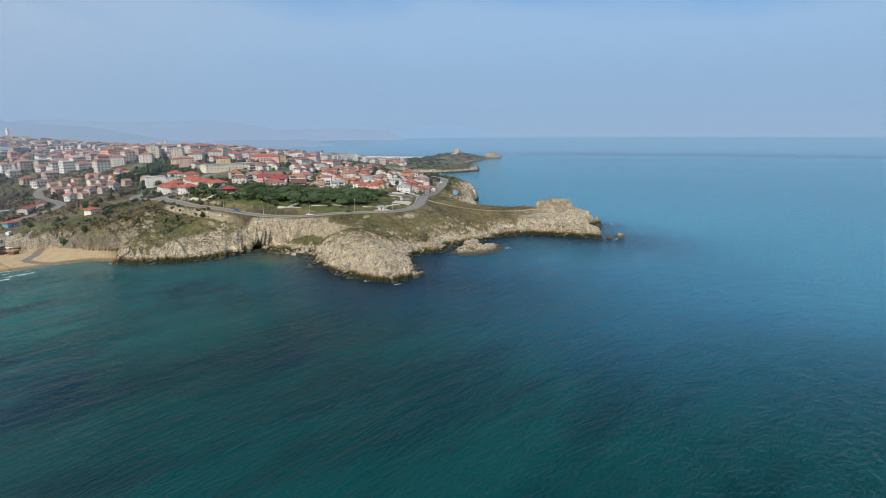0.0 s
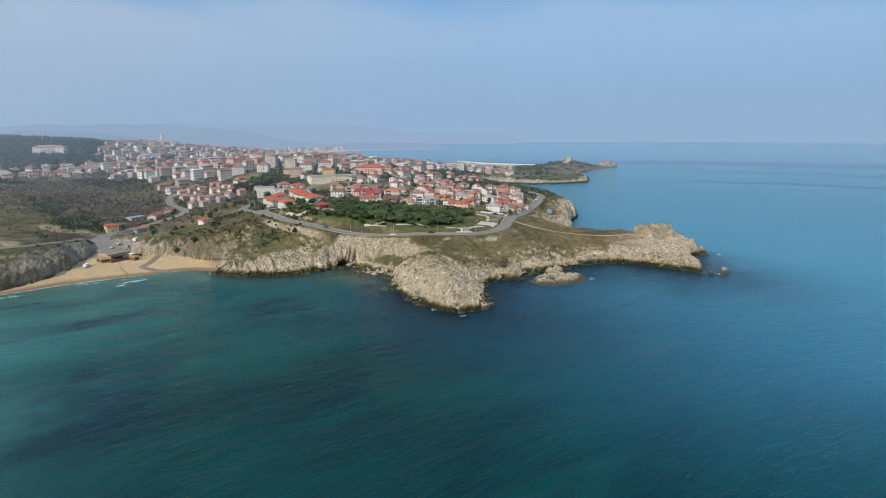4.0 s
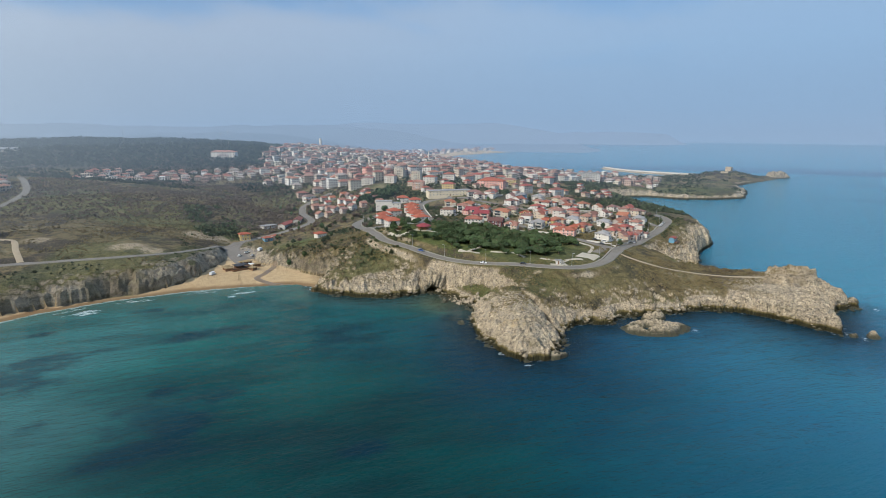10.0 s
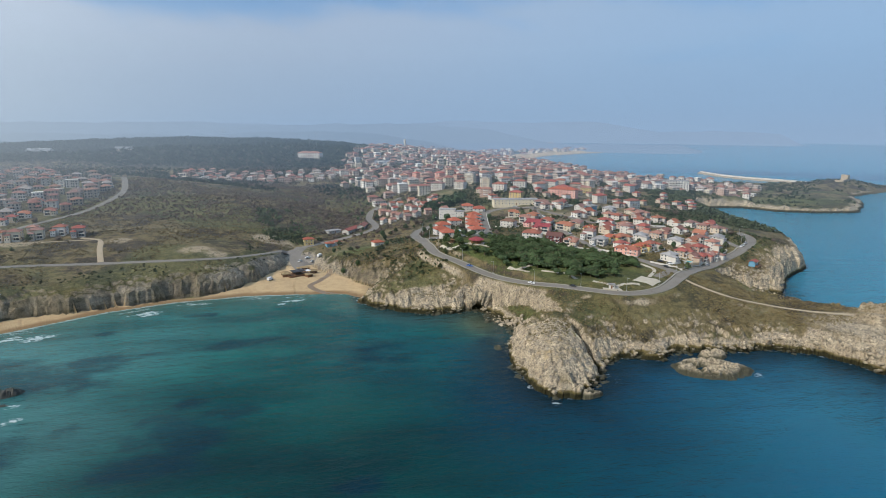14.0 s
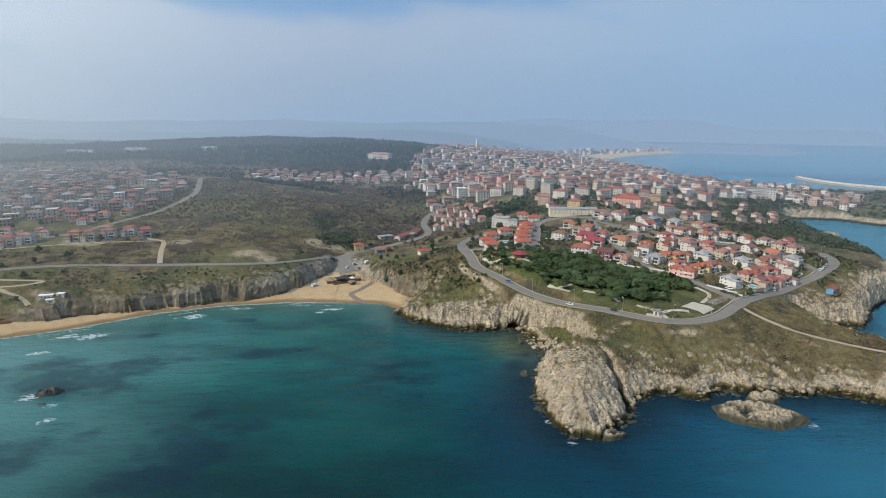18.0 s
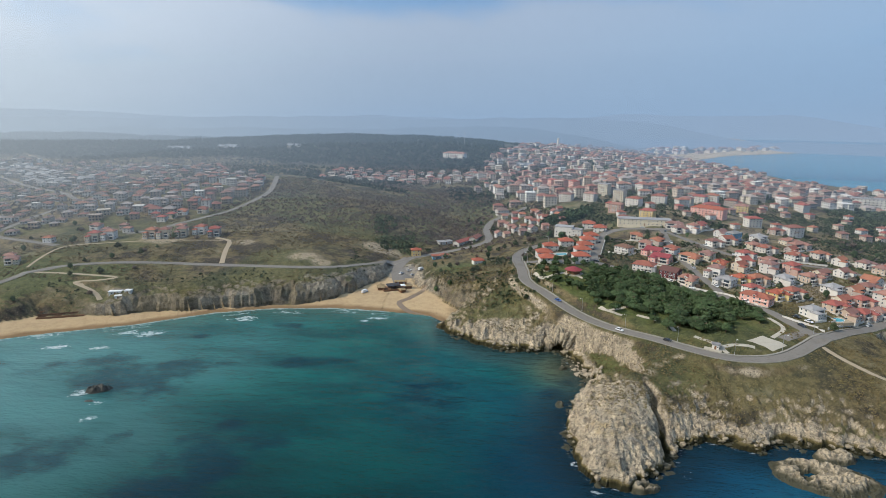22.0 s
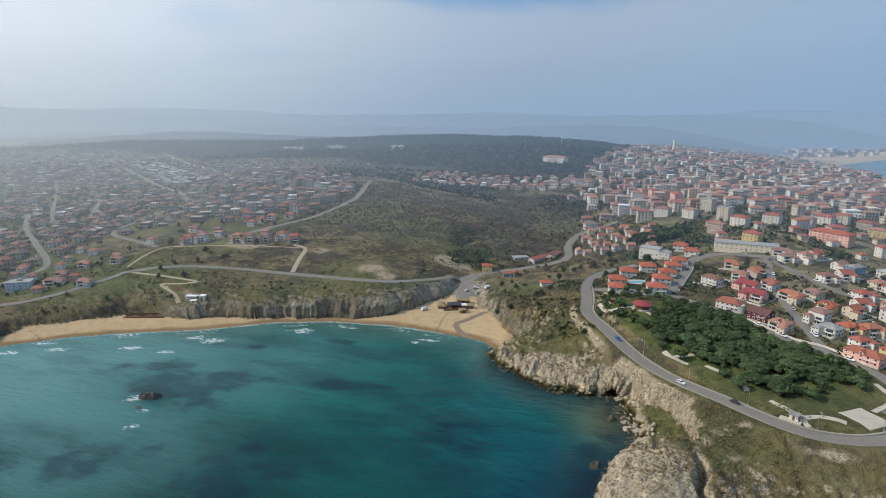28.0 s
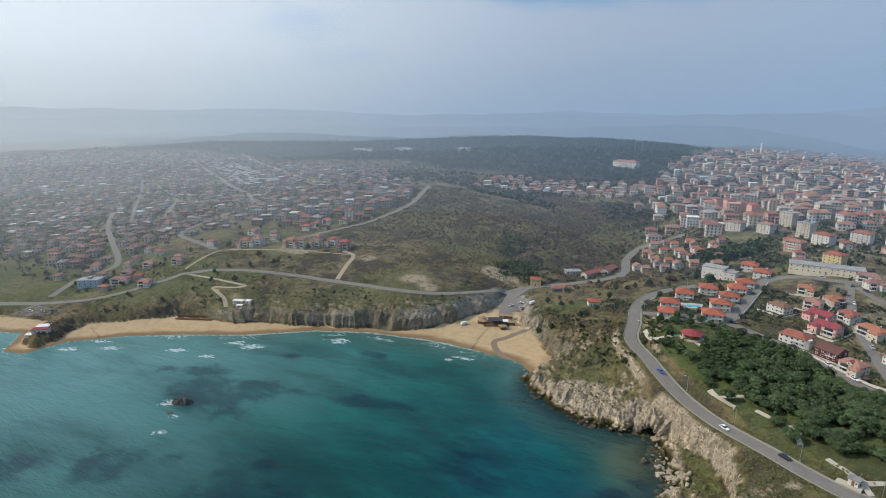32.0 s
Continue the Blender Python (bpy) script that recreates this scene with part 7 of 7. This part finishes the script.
def car(colour, label, name):
    paint = surface(name, colour, tuple(c * 0.7 for c in colour), 0.3, 2, 0.4, 0.0)
    t = thing("car", label, "car", group="cars")
    body = Shape()
    prof = [(-2.1, 0.35), (2.1, 0.35), (2.15, 0.75), (1.2, 0.9), (-2.05, 0.95)]
    cab = [(-1.75, 0.92), (1.0, 0.88), (0.35, 1.42), (-1.2, 1.45)]
    for pr, half, mat in ((prof, 0.86, 0),):
        n_ = len(pr)
        body.add([(x, -half, h) for x, h in pr] + [(x, half, h) for x, h in pr], [tuple(range(n_)), tuple(range(n_, 2 * n_))[::-1]] + [(i, n_ + i, n_ + (i + 1) % n_, (i + 1) % n_) for i in range(n_)])
    part("body", body, paint, t)
    g = Shape().add([(x, -0.74, h) for x, h in cab] + [(x, 0.74, h) for x, h in cab], [(0, 1, 2, 3), (7, 6, 5, 4), (0, 4, 5, 1), (1, 5, 6, 2), (2, 6, 7, 3), (3, 7, 4, 0)])
    part("window", g, GLASS, t)
    part("roof", Shape().box(-1.15, -0.7, 1.44, 0.32, 0.7, 1.5), paint, t)
    for x in (-1.3, 1.3):
        for y in (-0.8, 0.8):
            wh = part("wheel", Shape().tube((x, y - 0.1, 0.32), (x, y + 0.1, 0.32), 0.32, 0.32, 12), surface("tyre", (0.03, 0.03, 0.03), (0.02, 0.02, 0.02), 0.9) if "tyre" not in bpy.data.materials else bpy.data.materials["tyre"], t)
            part("rim", Shape().tube((x, y - 0.11, 0.32), (x, y + 0.11, 0.32), 0.18, 0.18, 8), STEEL, wh)
    for y in (-0.6, 0.6):
        part("headlight", Shape().box(2.1, y - 0.16, 0.6, 2.17, y + 0.16, 0.74), FRAME, t)
    return t


CARS = {"white": car((0.75, 0.75, 0.74), "white hatchback car on the grey asphalt", "white_car_paint"),
        "blue": car((0.05, 0.12, 0.35), "blue saloon car on the coast road", "blue_car_paint"),
        "dark": car((0.03, 0.03, 0.035), "black car on the asphalt road", "black_car_paint"),
        "silver": car((0.4, 0.41, 0.42), "silver grey car parked by the roadside", "silver_car_paint")}
used, PARKED = set(), []
for colour, x, y, turn in (("blue", -9, 148, -48), ("white", 21, 109, -43), ("dark", 42, 94, -36), ("white", 123, 122, -55), ("dark", 119.5, 128, -55), ("silver", 164, 139, 35), ("white", 215, 170, 40),
                           ("white", 219.5, 173.5, 40), ("silver", 225, 178, 40), ("white", -122, 262, 20), ("silver", -118, 254, 60), ("white", -128, 256, 70), ("silver", -440, 85, 20), ("white", -452, 83, 20),
                           ("dark", -432, 89, 20), ("white", 66, 180, -60), ("silver", 88, 232, 85), ("dark", 36, 285, 75), ("white", 130, 247, -30)):
    PARKED.append((colour, x, y, turn))
rnd = random.Random(77)
for name in ("villa_street", "upper_street", "north_street", "pine_street"):
    kerb = beside(name, LINES[name][0] / 2 - 1.0)
    for k in range(3, len(kerb) - 3, 8):
        (x, y), (x2, y2) = kerb[k], kerb[k + 1]
        PARKED.append((rnd.choice(("white", "silver", "dark", "white")), x, y, math.degrees(math.atan2(y2 - y, x2 - x))))
for colour, x, y, turn in PARKED:
    m = pose(x, y, ground_z(x, y) + 0.26, 0, 0, turn)
    if colour in used:
        copy_thing(CARS[colour], m)
    else:
        CARS[colour].matrix_basis = m
        used.add(colour)

# ---- the park and its small buildings ----
def pavilion(x, y, r, h, mat, label, sides=8):
    t = thing("pavilion", label, "pavilion", pose(x, y, ground_z(x, y)))
    rim = [(math.cos(2 * math.pi * k / sides) * r, math.sin(2 * math.pi * k / sides) * r) for k in range(sides)]
    part("floor", Shape().slab([(a * 1.05, b * 1.05) for a, b in rim], -1.0, 0.25), PAVING, t)
    for a, b in rim:
        part("post", Shape().box(a * 0.86 - 0.1, b * 0.86 - 0.1, 0.2, a * 0.86 + 0.1, b * 0.86 + 0.1, h), WOOD, t)
    part("wall", Shape().slab([(a * 0.7, b * 0.7) for a, b in rim], 0.2, h), WOOD, t)
    roof = Shape()
    n_ = sides
    roof.add([(a, b, h) for a, b in rim] + [(a * 0.25, b * 0.25, h + r * 0.3) for a, b in rim] + [(0, 0, h + r * 0.36)],
             [(k, (k + 1) % n_, n_ + (k + 1) % n_, n_ + k) for k in range(n_)] + [(n_ + k, n_ + (k + 1) % n_, 2 * n_) for k in range(n_)] + [tuple(range(n_))[::-1]])
    part("roof", roof, mat, t)
    return t


pavilion(3, 179, 6.0, 2.9, RED_ROOF, "octagonal park pavilion under a crimson roof")
pavilion(-14, 186, 2.6, 2.3, WOOD, "small timber shelter on the park lawn", 6)
hut = thing("kiosk", "small white kiosk on a concrete base beside the road", "kiosk", pose(63, 86.5, ground_z(63, 86.5), 0, 0, -25))
part("base", Shape().box(-5, -3, -0.8, 3, 3, 0.25), PAVING, hut)
part("wall", Shape().box(-1.6, -1.5, 0.25, 1.6, 1.5, 2.7), WHITE_WALL, hut)
part("roof", Shape().box(-2, -1.9, 2.7, 2, 1.9, 2.9), GREY_ROOF, hut)
part("door", Shape().box(-0.45, -1.56, 0.25, 0.45, -1.48, 2.25), WOOD, hut)
add_window(hut, 1.05, -1.53, 1.2, 0, 0.8, 0.9)
blue_kiosk = thing("kiosk", "turquoise wooden kiosk on the northern headland", "kiosk", pose(203, 141, ground_z(203, 141), 0, 0, 35))
part("wall", Shape().box(-3.4, -2.2, -0.8, 3.4, 2.2, 3.0), BLUE, blue_kiosk)
part("roof", gable_roof(6.8, 4.4, 3.1, 1.0, 0.5), ROOF, blue_kiosk)
part("deck", Shape().box(-4, -4.6, -0.8, 4, -2.2, 0.15), WOOD, blue_kiosk)
for u in (-2, 0, 2):
    add_window(blue_kiosk, u, -2.24, 1.0, 0, 1.1, 1.1)
fallen = thing("bench", "timber bench beside the park path", "bench", pose(40, 138, ground_z(40, 138), 0, 0, 20))
part("seat", Shape().box(-0.9, -0.25, 0.42, 0.9, 0.25, 0.48), WOOD, fallen)
part("leg", Shape().box(-0.75, -0.2, -0.1, -0.65, 0.2, 0.42), CONCRETE, fallen)
part("leg", Shape().box(0.65, -0.2, -0.1, 0.75, 0.2, 0.42), CONCRETE, fallen)

# swimming pools
for x, y, r, label in ((143, 133, 3.8, "round blue swimming pool on a brick terrace"), (1, 243, 4.2, "rectangular turquoise pool between the estate villas")):
    t = thing("swimming_pool", label, "pool", pose(x, y, ground_z(x, y), 0, 0, 15))
    part("terrace", Shape().box(-r * 1.7, -r * 1.3, -1.5, r * 1.7, r * 1.3, 0.3), DIRT if x > 100 else PAVING, t)
    pts = [(math.cos(k * math.pi / 10) * r * 1.1, math.sin(k * math.pi / 10) * r * 0.75) for k in range(20)] if x > 100 else [(-r, -r * 0.55), (r, -r * 0.55), (r, r * 0.55), (-r, r * 0.55)]
    part("rim", Shape().slab([(a * 1.12, b * 1.12) for a, b in pts], 0.2, 0.36), WHITE_WALL, t)
    part("water", Shape().slab(pts, 0.25, 0.4), POOL, t)

# ---- single buildings ----
def small_house(name, x, y, turn, w, d, h, wall, tile, label, roof="gable", category="house"):
    t = thing(name, label, category, pose(x, y, low_ground(x, y, 3), 0, 0, turn))
    part("wall", Shape().box(-w / 2, -d / 2, -2.5, w / 2, d / 2, h), wall, t)
    part("roof", gable_roof(w, d, h + 0.05, d * 0.24) if roof == "gable" else (hip_roof(w, d, h + 0.05, min(w, d) * 0.22) if roof == "hip" else Shape().box(-w / 2 - 0.3, -d / 2 - 0.3, h, w / 2 + 0.3, d / 2 + 0.3, h + 0.3)), tile, t)
    if roof == "gable":
        for s_ in (-1, 1):
            a, b = s_ * (w / 2 - 0.02), s_ * (w / 2 - 0.2)
            part("gable", Shape().add([(x_, y_, z_) for x_ in (a, b) for y_, z_ in ((-d / 2, h), (d / 2, h), (0, h + d * 0.23))], [(0, 2, 1), (3, 4, 5), (0, 1, 4, 3), (1, 2, 5, 4), (2, 0, 3, 5)]), wall, t)
    part("door", Shape().box(-0.5, -d / 2 - 0.07, 0, 0.5, -d / 2 + 0.02, 2.1), WOOD, t)
    for k in range(max(1, int(w / 3.5))):
        u = (k + 0.5) / max(1, int(w / 3.5)) * w - w / 2
        if abs(u) > 1.0:
            add_window(t, u, -d / 2 - 0.04, 0.95, 0, 1.1, 1.2)
            if h > 5:
                add_window(t, u, -d / 2 - 0.04, 3.75, 0, 1.1, 1.2)
    return t


small_house("house", -123, 303, 12, 8.5, 7, 5.6, YELLOW, ORANGE_ROOF, "yellow house with an orange roof beside the coast road", "hip")
small_house("house", -104, 298, 22, 7, 5.5, 3.2, BLUE, ROOF, "low blue-walled house with a red roof", "hip")
small_house("house", -97, 300, 22, 5.5, 5, 3.6, WHITE_WALL, ROOF, "small white house beside the blue one", "hip")
small_house("house", -64, 250, 20, 8, 7, 3.8, WHITE_WALL, ORANGE_ROOF, "red-roofed cottage on the grassy slope", "hip")
small_house("shed", -84, 342, 60, 22, 7, 3.2, CONCRETE, ROOF, "long low shed with a rusty red roof", "gable", "shed")
small_house("shed", -72, 352, 75, 18, 7, 3.2, CONCRETE, ROOF, "low shed with a red roof beside the road", "gable", "shed")
small_house("shed", -101, 340, 30, 14, 8, 2.4, CONCRETE, GREY_ROOF, "half-collapsed pale concrete shed", "flat", "shed")
small_house("warehouse", 83, 338, -6, 46, 13, 5.5, surface("cream_render", (0.66, 0.58, 0.43), (0.46, 0.4, 0.3), 0.85, 1, 0.2, 0.1), GREY_ROOF, "long cream warehouse with a flat grey roof", "flat", "warehouse")
small_house("house", 11, 331, -15, 16, 11, 9, WHITE_WALL, GREY_ROOF, "white three storey stepped house with a flat roof", "flat")
small_house("house", 22, 326, -15, 9, 10, 6, WHITE_WALL, GREY_ROOF, "white annex with a roof terrace", "flat")
ap = block("long cream apartment block on the wooded ridge", 44, 14, 4, PLASTER, ROOF, per=(9, 3), group="apartment blocks")
ap.matrix_basis = pose(-145, 890, low_ground(-145, 890, 6), 0, 0, -22)
wh = block("long white hotel on stilts above the northern bay", 40, 15, 5, WHITE_WALL, ROOF, per=(10, 3), flat=True, group="apartment blocks")
wh.matrix_basis = pose(408, 565, low_ground(408, 565, 6), 0, 0, -25)
for x, y, w, d in ((-737, 948, 52, 18), (-637, 965, 42, 18), (-16, 822, 36, 18), (-504, 998, 30, 14)):
    small_house("hall", x, y, -4, w, d, 3.4, CONCRETE, surface("pale_sheet", (0.2, 0.21, 0.22), (0.15, 0.16, 0.17), 0.8, 0.5, 0.1, 0.1) if "pale_sheet" not in bpy.data.materials else bpy.data.materials["pale_sheet"], "long hall with a pale metal roof", "gable", "hall")

# the striped light tower, the white tower, the old castle and the masts
lt = thing("light_tower", "short white light tower with dark bands", "lighthouse", pose(378, 590, low_ground(378, 590, 3)))
for k in range(6):
    part("band", Shape().tube((0, 0, -2 + k * 2.6), (0, 0, 0.6 + k * 2.6), 4.2 - 0.15 * k, 4.05 - 0.15 * k, 16), WHITE_WALL if k % 2 == 0 else GREY_ROOF, lt)
part("lantern", Shape().tube((0, 0, 13.6), (0, 0, 16), 1.8, 1.8, 12), GLASS, lt)
part("cap", Shape().tube((0, 0, 16), (0, 0, 17.4), 2.0, 0.2, 12), GREY_ROOF, lt)
tw = thing("tower", "slender white tower standing over the far town", "tower", pose(76, 1236, low_ground(76, 1236, 4)))
part("shaft", Shape().tube((0, 0, -3), (0, 0, 24), 3.4, 3.0, 12), WHITE_WALL, tw)
part("cap", Shape().tube((0, 0, 24), (0, 0, 26), 3.6, 2.4, 12), CONCRETE, tw)
mn = thing("minaret", "slim white minaret with a pointed tip", "minaret", pose(250, 900, low_ground(250, 900, 3)))
part("shaft", Shape().tube((0, 0, -2), (0, 0, 24), 1.4, 1.1, 10), WHITE_WALL, mn)
part("gallery", Shape().tube((0, 0, 18), (0, 0, 19.2), 1.9, 1.9, 12), WHITE_WALL, mn)
part("tip", Shape().tube((0, 0, 24), (0, 0, 29), 1.2, 0.05, 10), GREY_ROOF, mn)
cs = thing("castle_tower", "square ruined stone tower on a rocky islet", "castle", pose(852, 700, low_ground(852, 700, 6), 0, 0, 28) @ Matrix.Scale(0.66, 4))
part("wall", Shape().box(-8.5, -8.5, -4, 8.5, 8.5, 15).box(-8.5, -8.5, 15, -4, 8.5, 17.5).box(3, -8.5, 15, 8.5, -2, 16.6).box(-2, 4, 15, 8.5, 8.5, 17), surface("old_stone", (0.46, 0.38, 0.27), (0.3, 0.25, 0.18), 0.9, 0.8, 0.15, 0.6, 0.15), cs)
for u in (-3, 3):
    part("window", Shape().box(u - 0.7, -8.6, 6, u + 0.7, -8.4, 8.4), GLASS, cs)
part("bastion", Shape().box(-42, -9, -4, -10, -6, 5).box(-42, -9, -4, -39, 12, 4), surface("old_stone_wall", (0.42, 0.36, 0.27), (0.28, 0.24, 0.18), 0.9, 0.8, 0.15, 0.6, 0.15), cs)
for x, y, h in ((-152, 1030, 27), (-138, 1032, 31), (-343, 1130, 28)):
    t = thing("radio_mast", "thin steel lattice mast on the wooded ridge", "mast", pose(x, y, ground_z(x, y)), "radio masts")
    legs = [(0.9, 0), (-0.45, 0.78), (-0.45, -0.78)]
    for a, b in legs:
        part("leg", Shape().tube((a, b, -0.5), (a * 0.3, b * 0.3, h), 0.09, 0.06, 5), STEEL, t)
    br = Shape()
    for k in range(int(h / 1.5)):
        f0, f1 = 1 - 0.7 * k * 1.5 / h, 1 - 0.7 * (k + 1) * 1.5 / h
        for i in range(3):
            a, b = legs[i], legs[(i + 1) % 3]
            br.tube((a[0] * f0, a[1] * f0, k * 1.5), (b[0] * f1, b[1] * f1, k * 1.5 + 1.5), 0.04, 0.04, 4)
    part("bracing", br, STEEL, t)
    part("antenna", Shape().box(-0.5, -0.5, h - 3, 0.5, 0.5, h), FRAME, t)

# the harbour wall
bw = thing("breakwater", "long harbour breakwater of pale rock with a wall", "breakwater")
line = spaced([(820, 1090), (806, 1000), (812, 930), (842, 860), (868, 790), (862, 745)], 8)
bank = Shape()
for (ax, ay), (bx, by) in zip(line[:-1], line[1:]):
    d = math.hypot(bx - ax, by - ay)
    nx, ny = -(by - ay) / d, (bx - ax) / d
    bank.add([(ax - nx * 14, ay - ny * 14, -3), (bx - nx * 14, by - ny * 14, -3), (bx - nx * 5, by - ny * 5, 3.2), (ax - nx * 5, ay - ny * 5, 3.2), (ax + nx * 5, ay + ny * 5, 3.2), (bx + nx * 5, by + ny * 5, 3.2), (bx + nx * 13, by + ny * 13, -3), (ax + nx * 13, ay + ny * 13, -3)],
             [(0, 1, 2, 3), (3, 2, 5, 4), (4, 5, 6, 7)])
part("rubble", bank, ROCK, bw)
para = Shape()
for x, y in line:
    k = min(range(len(line)), key=lambda i: (line[i][0] - x) ** 2 + (line[i][1] - y) ** 2)
    tx, ty = line[min(k + 1, len(line) - 1)] - line[max(k - 1, 0)]
    d = math.hypot(tx, ty)
    nx, ny = -ty / d, tx / d
    para.v += [(x - nx * 2, y - ny * 2, 2.8), (x - nx * 2, y - ny * 2, 6.2), (x - nx * 0.6, y - ny * 0.6, 6.2), (x - nx * 0.6, y - ny * 0.6, 2.8)]
para.f = [(k * 4 + j, k * 4 + j + 1, k * 4 + j + 5, k * 4 + j + 4) for k in range(len(line) - 1) for j in range(3)]
para.m = [0] * len(para.f)
part("parapet", para, WHITE_WALL, bw)

# ---- the beach ----
WET = surface("wet_sand", (0.2, 0.135, 0.075), (0.14, 0.095, 0.055), 0.35, 0.8, 0.15, 0.2, 0.02)
ribbon("stream", [(-103, 222), (-106, 212), (-111, 202), (-117, 194), (-114, 186), (-107, 178), (-97, 172)], 4.2, 0.1, WET, "dark shallow stream winding across the sand", "stream", step=1.5)
cafe = thing("beach_cafe", "timber beach cafe with a dark canopy on the sand", "cafe", pose(-127, 221, ground_z(-127, 221), 0, 0, 25))
part("deck", Shape().box(-9, -6, -0.8, 9, 6, 0.5), WOOD, cafe)
part("canopy", Shape().box(-5.5, -4, 3.1, 4.5, 4, 3.35), surface("dark_canvas", (0.05, 0.05, 0.055), (0.03, 0.03, 0.03), 0.9, 2, 0.4, 0.2), cafe)
part("counter", Shape().box(-4, 1.5, 0.5, 3, 3.6, 2.9), WOOD, cafe)
for u in (-5.2, -1.8, 1.4, 4.2):
    for v in (-3.8, 3.8):
        part("post", Shape().box(u - 0.08, v - 0.08, 0.5, u + 0.08, v + 0.08, 3.1), WOOD, cafe)
part("awning", Shape().box(4.8, -3.5, 2.6, 8.8, 1.5, 2.75), FRAME, cafe)
part("railing", Shape().box(-9, -6, 0.5, -8.9, 6, 1.4).box(-9, -6, 0.5, 9, -5.9, 1.4), WOOD, cafe)
for x, y, turn, w, d, h, label in ((-136, 217, 10, 5, 4, 2.4, "small timber beach hut with a straw roof"), (-119, 214, 40, 4, 4, 2.3, "square straw-roofed beach shelter"), (-124, 234, 15, 9, 3, 2.6, "low timber hut behind the cafe"), (-138, 223, 60, 4, 3, 2.2, "weathered timber hut on the sand"), (-116, 224, 20, 5, 3, 2.3, "timber hut beside the cafe deck")):
    small_house("beach_hut", x, y, turn, w, d, h, WOOD, surface("straw", (0.3, 0.22, 0.12), (0.18, 0.13, 0.07), 0.95, 3, 0.5, 0.5, 0.05) if "straw" not in bpy.data.materials else bpy.data.materials["straw"], label, "hip", "hut")
for x, y, label in ((-112, 260, "white van beside the car park behind the beach"), (-147, 209, "white parked van at the cliff foot")):
    t = thing("van", label, "van", pose(x, y, ground_z(x, y), 0, 0, 60))
    part("body", Shape().box(-2.4, -0.95, 0.4, 2.0, 0.95, 2.3).box(2.0, -0.95, 0.4, 2.7, 0.95, 1.3), FRAME, t)
    part("windscreen", Shape().box(1.95, -0.85, 1.35, 2.05, 0.85, 2.1), GLASS, t)
    for a in (-1.5, 1.7):
        for b in (-0.9, 0.9):
            part("wheel", Shape().tube((a, b - 0.1, 0.36), (a, b + 0.1, 0.36), 0.36, 0.36, 10), bpy.data.materials["tyre"], t)
terr = thing("terrace_bar", "stepped timber terraces with a red-roofed bar", "terrace", pose(-334, 136, ground_z(-334, 131), 0, 0, 22))
for k in range(4):
    part("deck", Shape().box(-14, -6 + k * 3.6, -1.5, 14, -2.7 + k * 3.6, 0.4 + k * 1.0), WOOD, terr)
    part("railing", Shape().box(-14, -6 + k * 3.6, 0.4 + k, 14, -5.9 + k * 3.6, 1.3 + k), WOOD, terr)
part("bar", Shape().box(-6, 4.6, 3.4, 3, 8.4, 6), WOOD, terr)
part("roof", hip_roof(9.4, 4.2, 0, 1.2), ROOF, terr, at=pose(-1.5, 6.5, 6.1))
for x, y, turn, w in ((-305, 150, 15, 8), (-297, 152, 10, 4), (-301, 147, 20, 4)):
    small_house("cabin", x, y, turn, w, 3.2, 2.6, WHITE_WALL, FRAME, "white portable cabin above the beach", "flat", "cabin")
for x, y, turn, w, d, h in ((-399, 62, 35, 10, 5, 2.8), (-407, 68, 35, 8, 6, 3.4), (-408, 60, 35, 6, 4, 2.6)):
    small_house("restaurant", x, y, turn, w, d, h, WHITE_WALL, FRAME if w != 10 else RED_ROOF, "white-roofed restaurant hut on the western rocks", "flat", "restaurant")
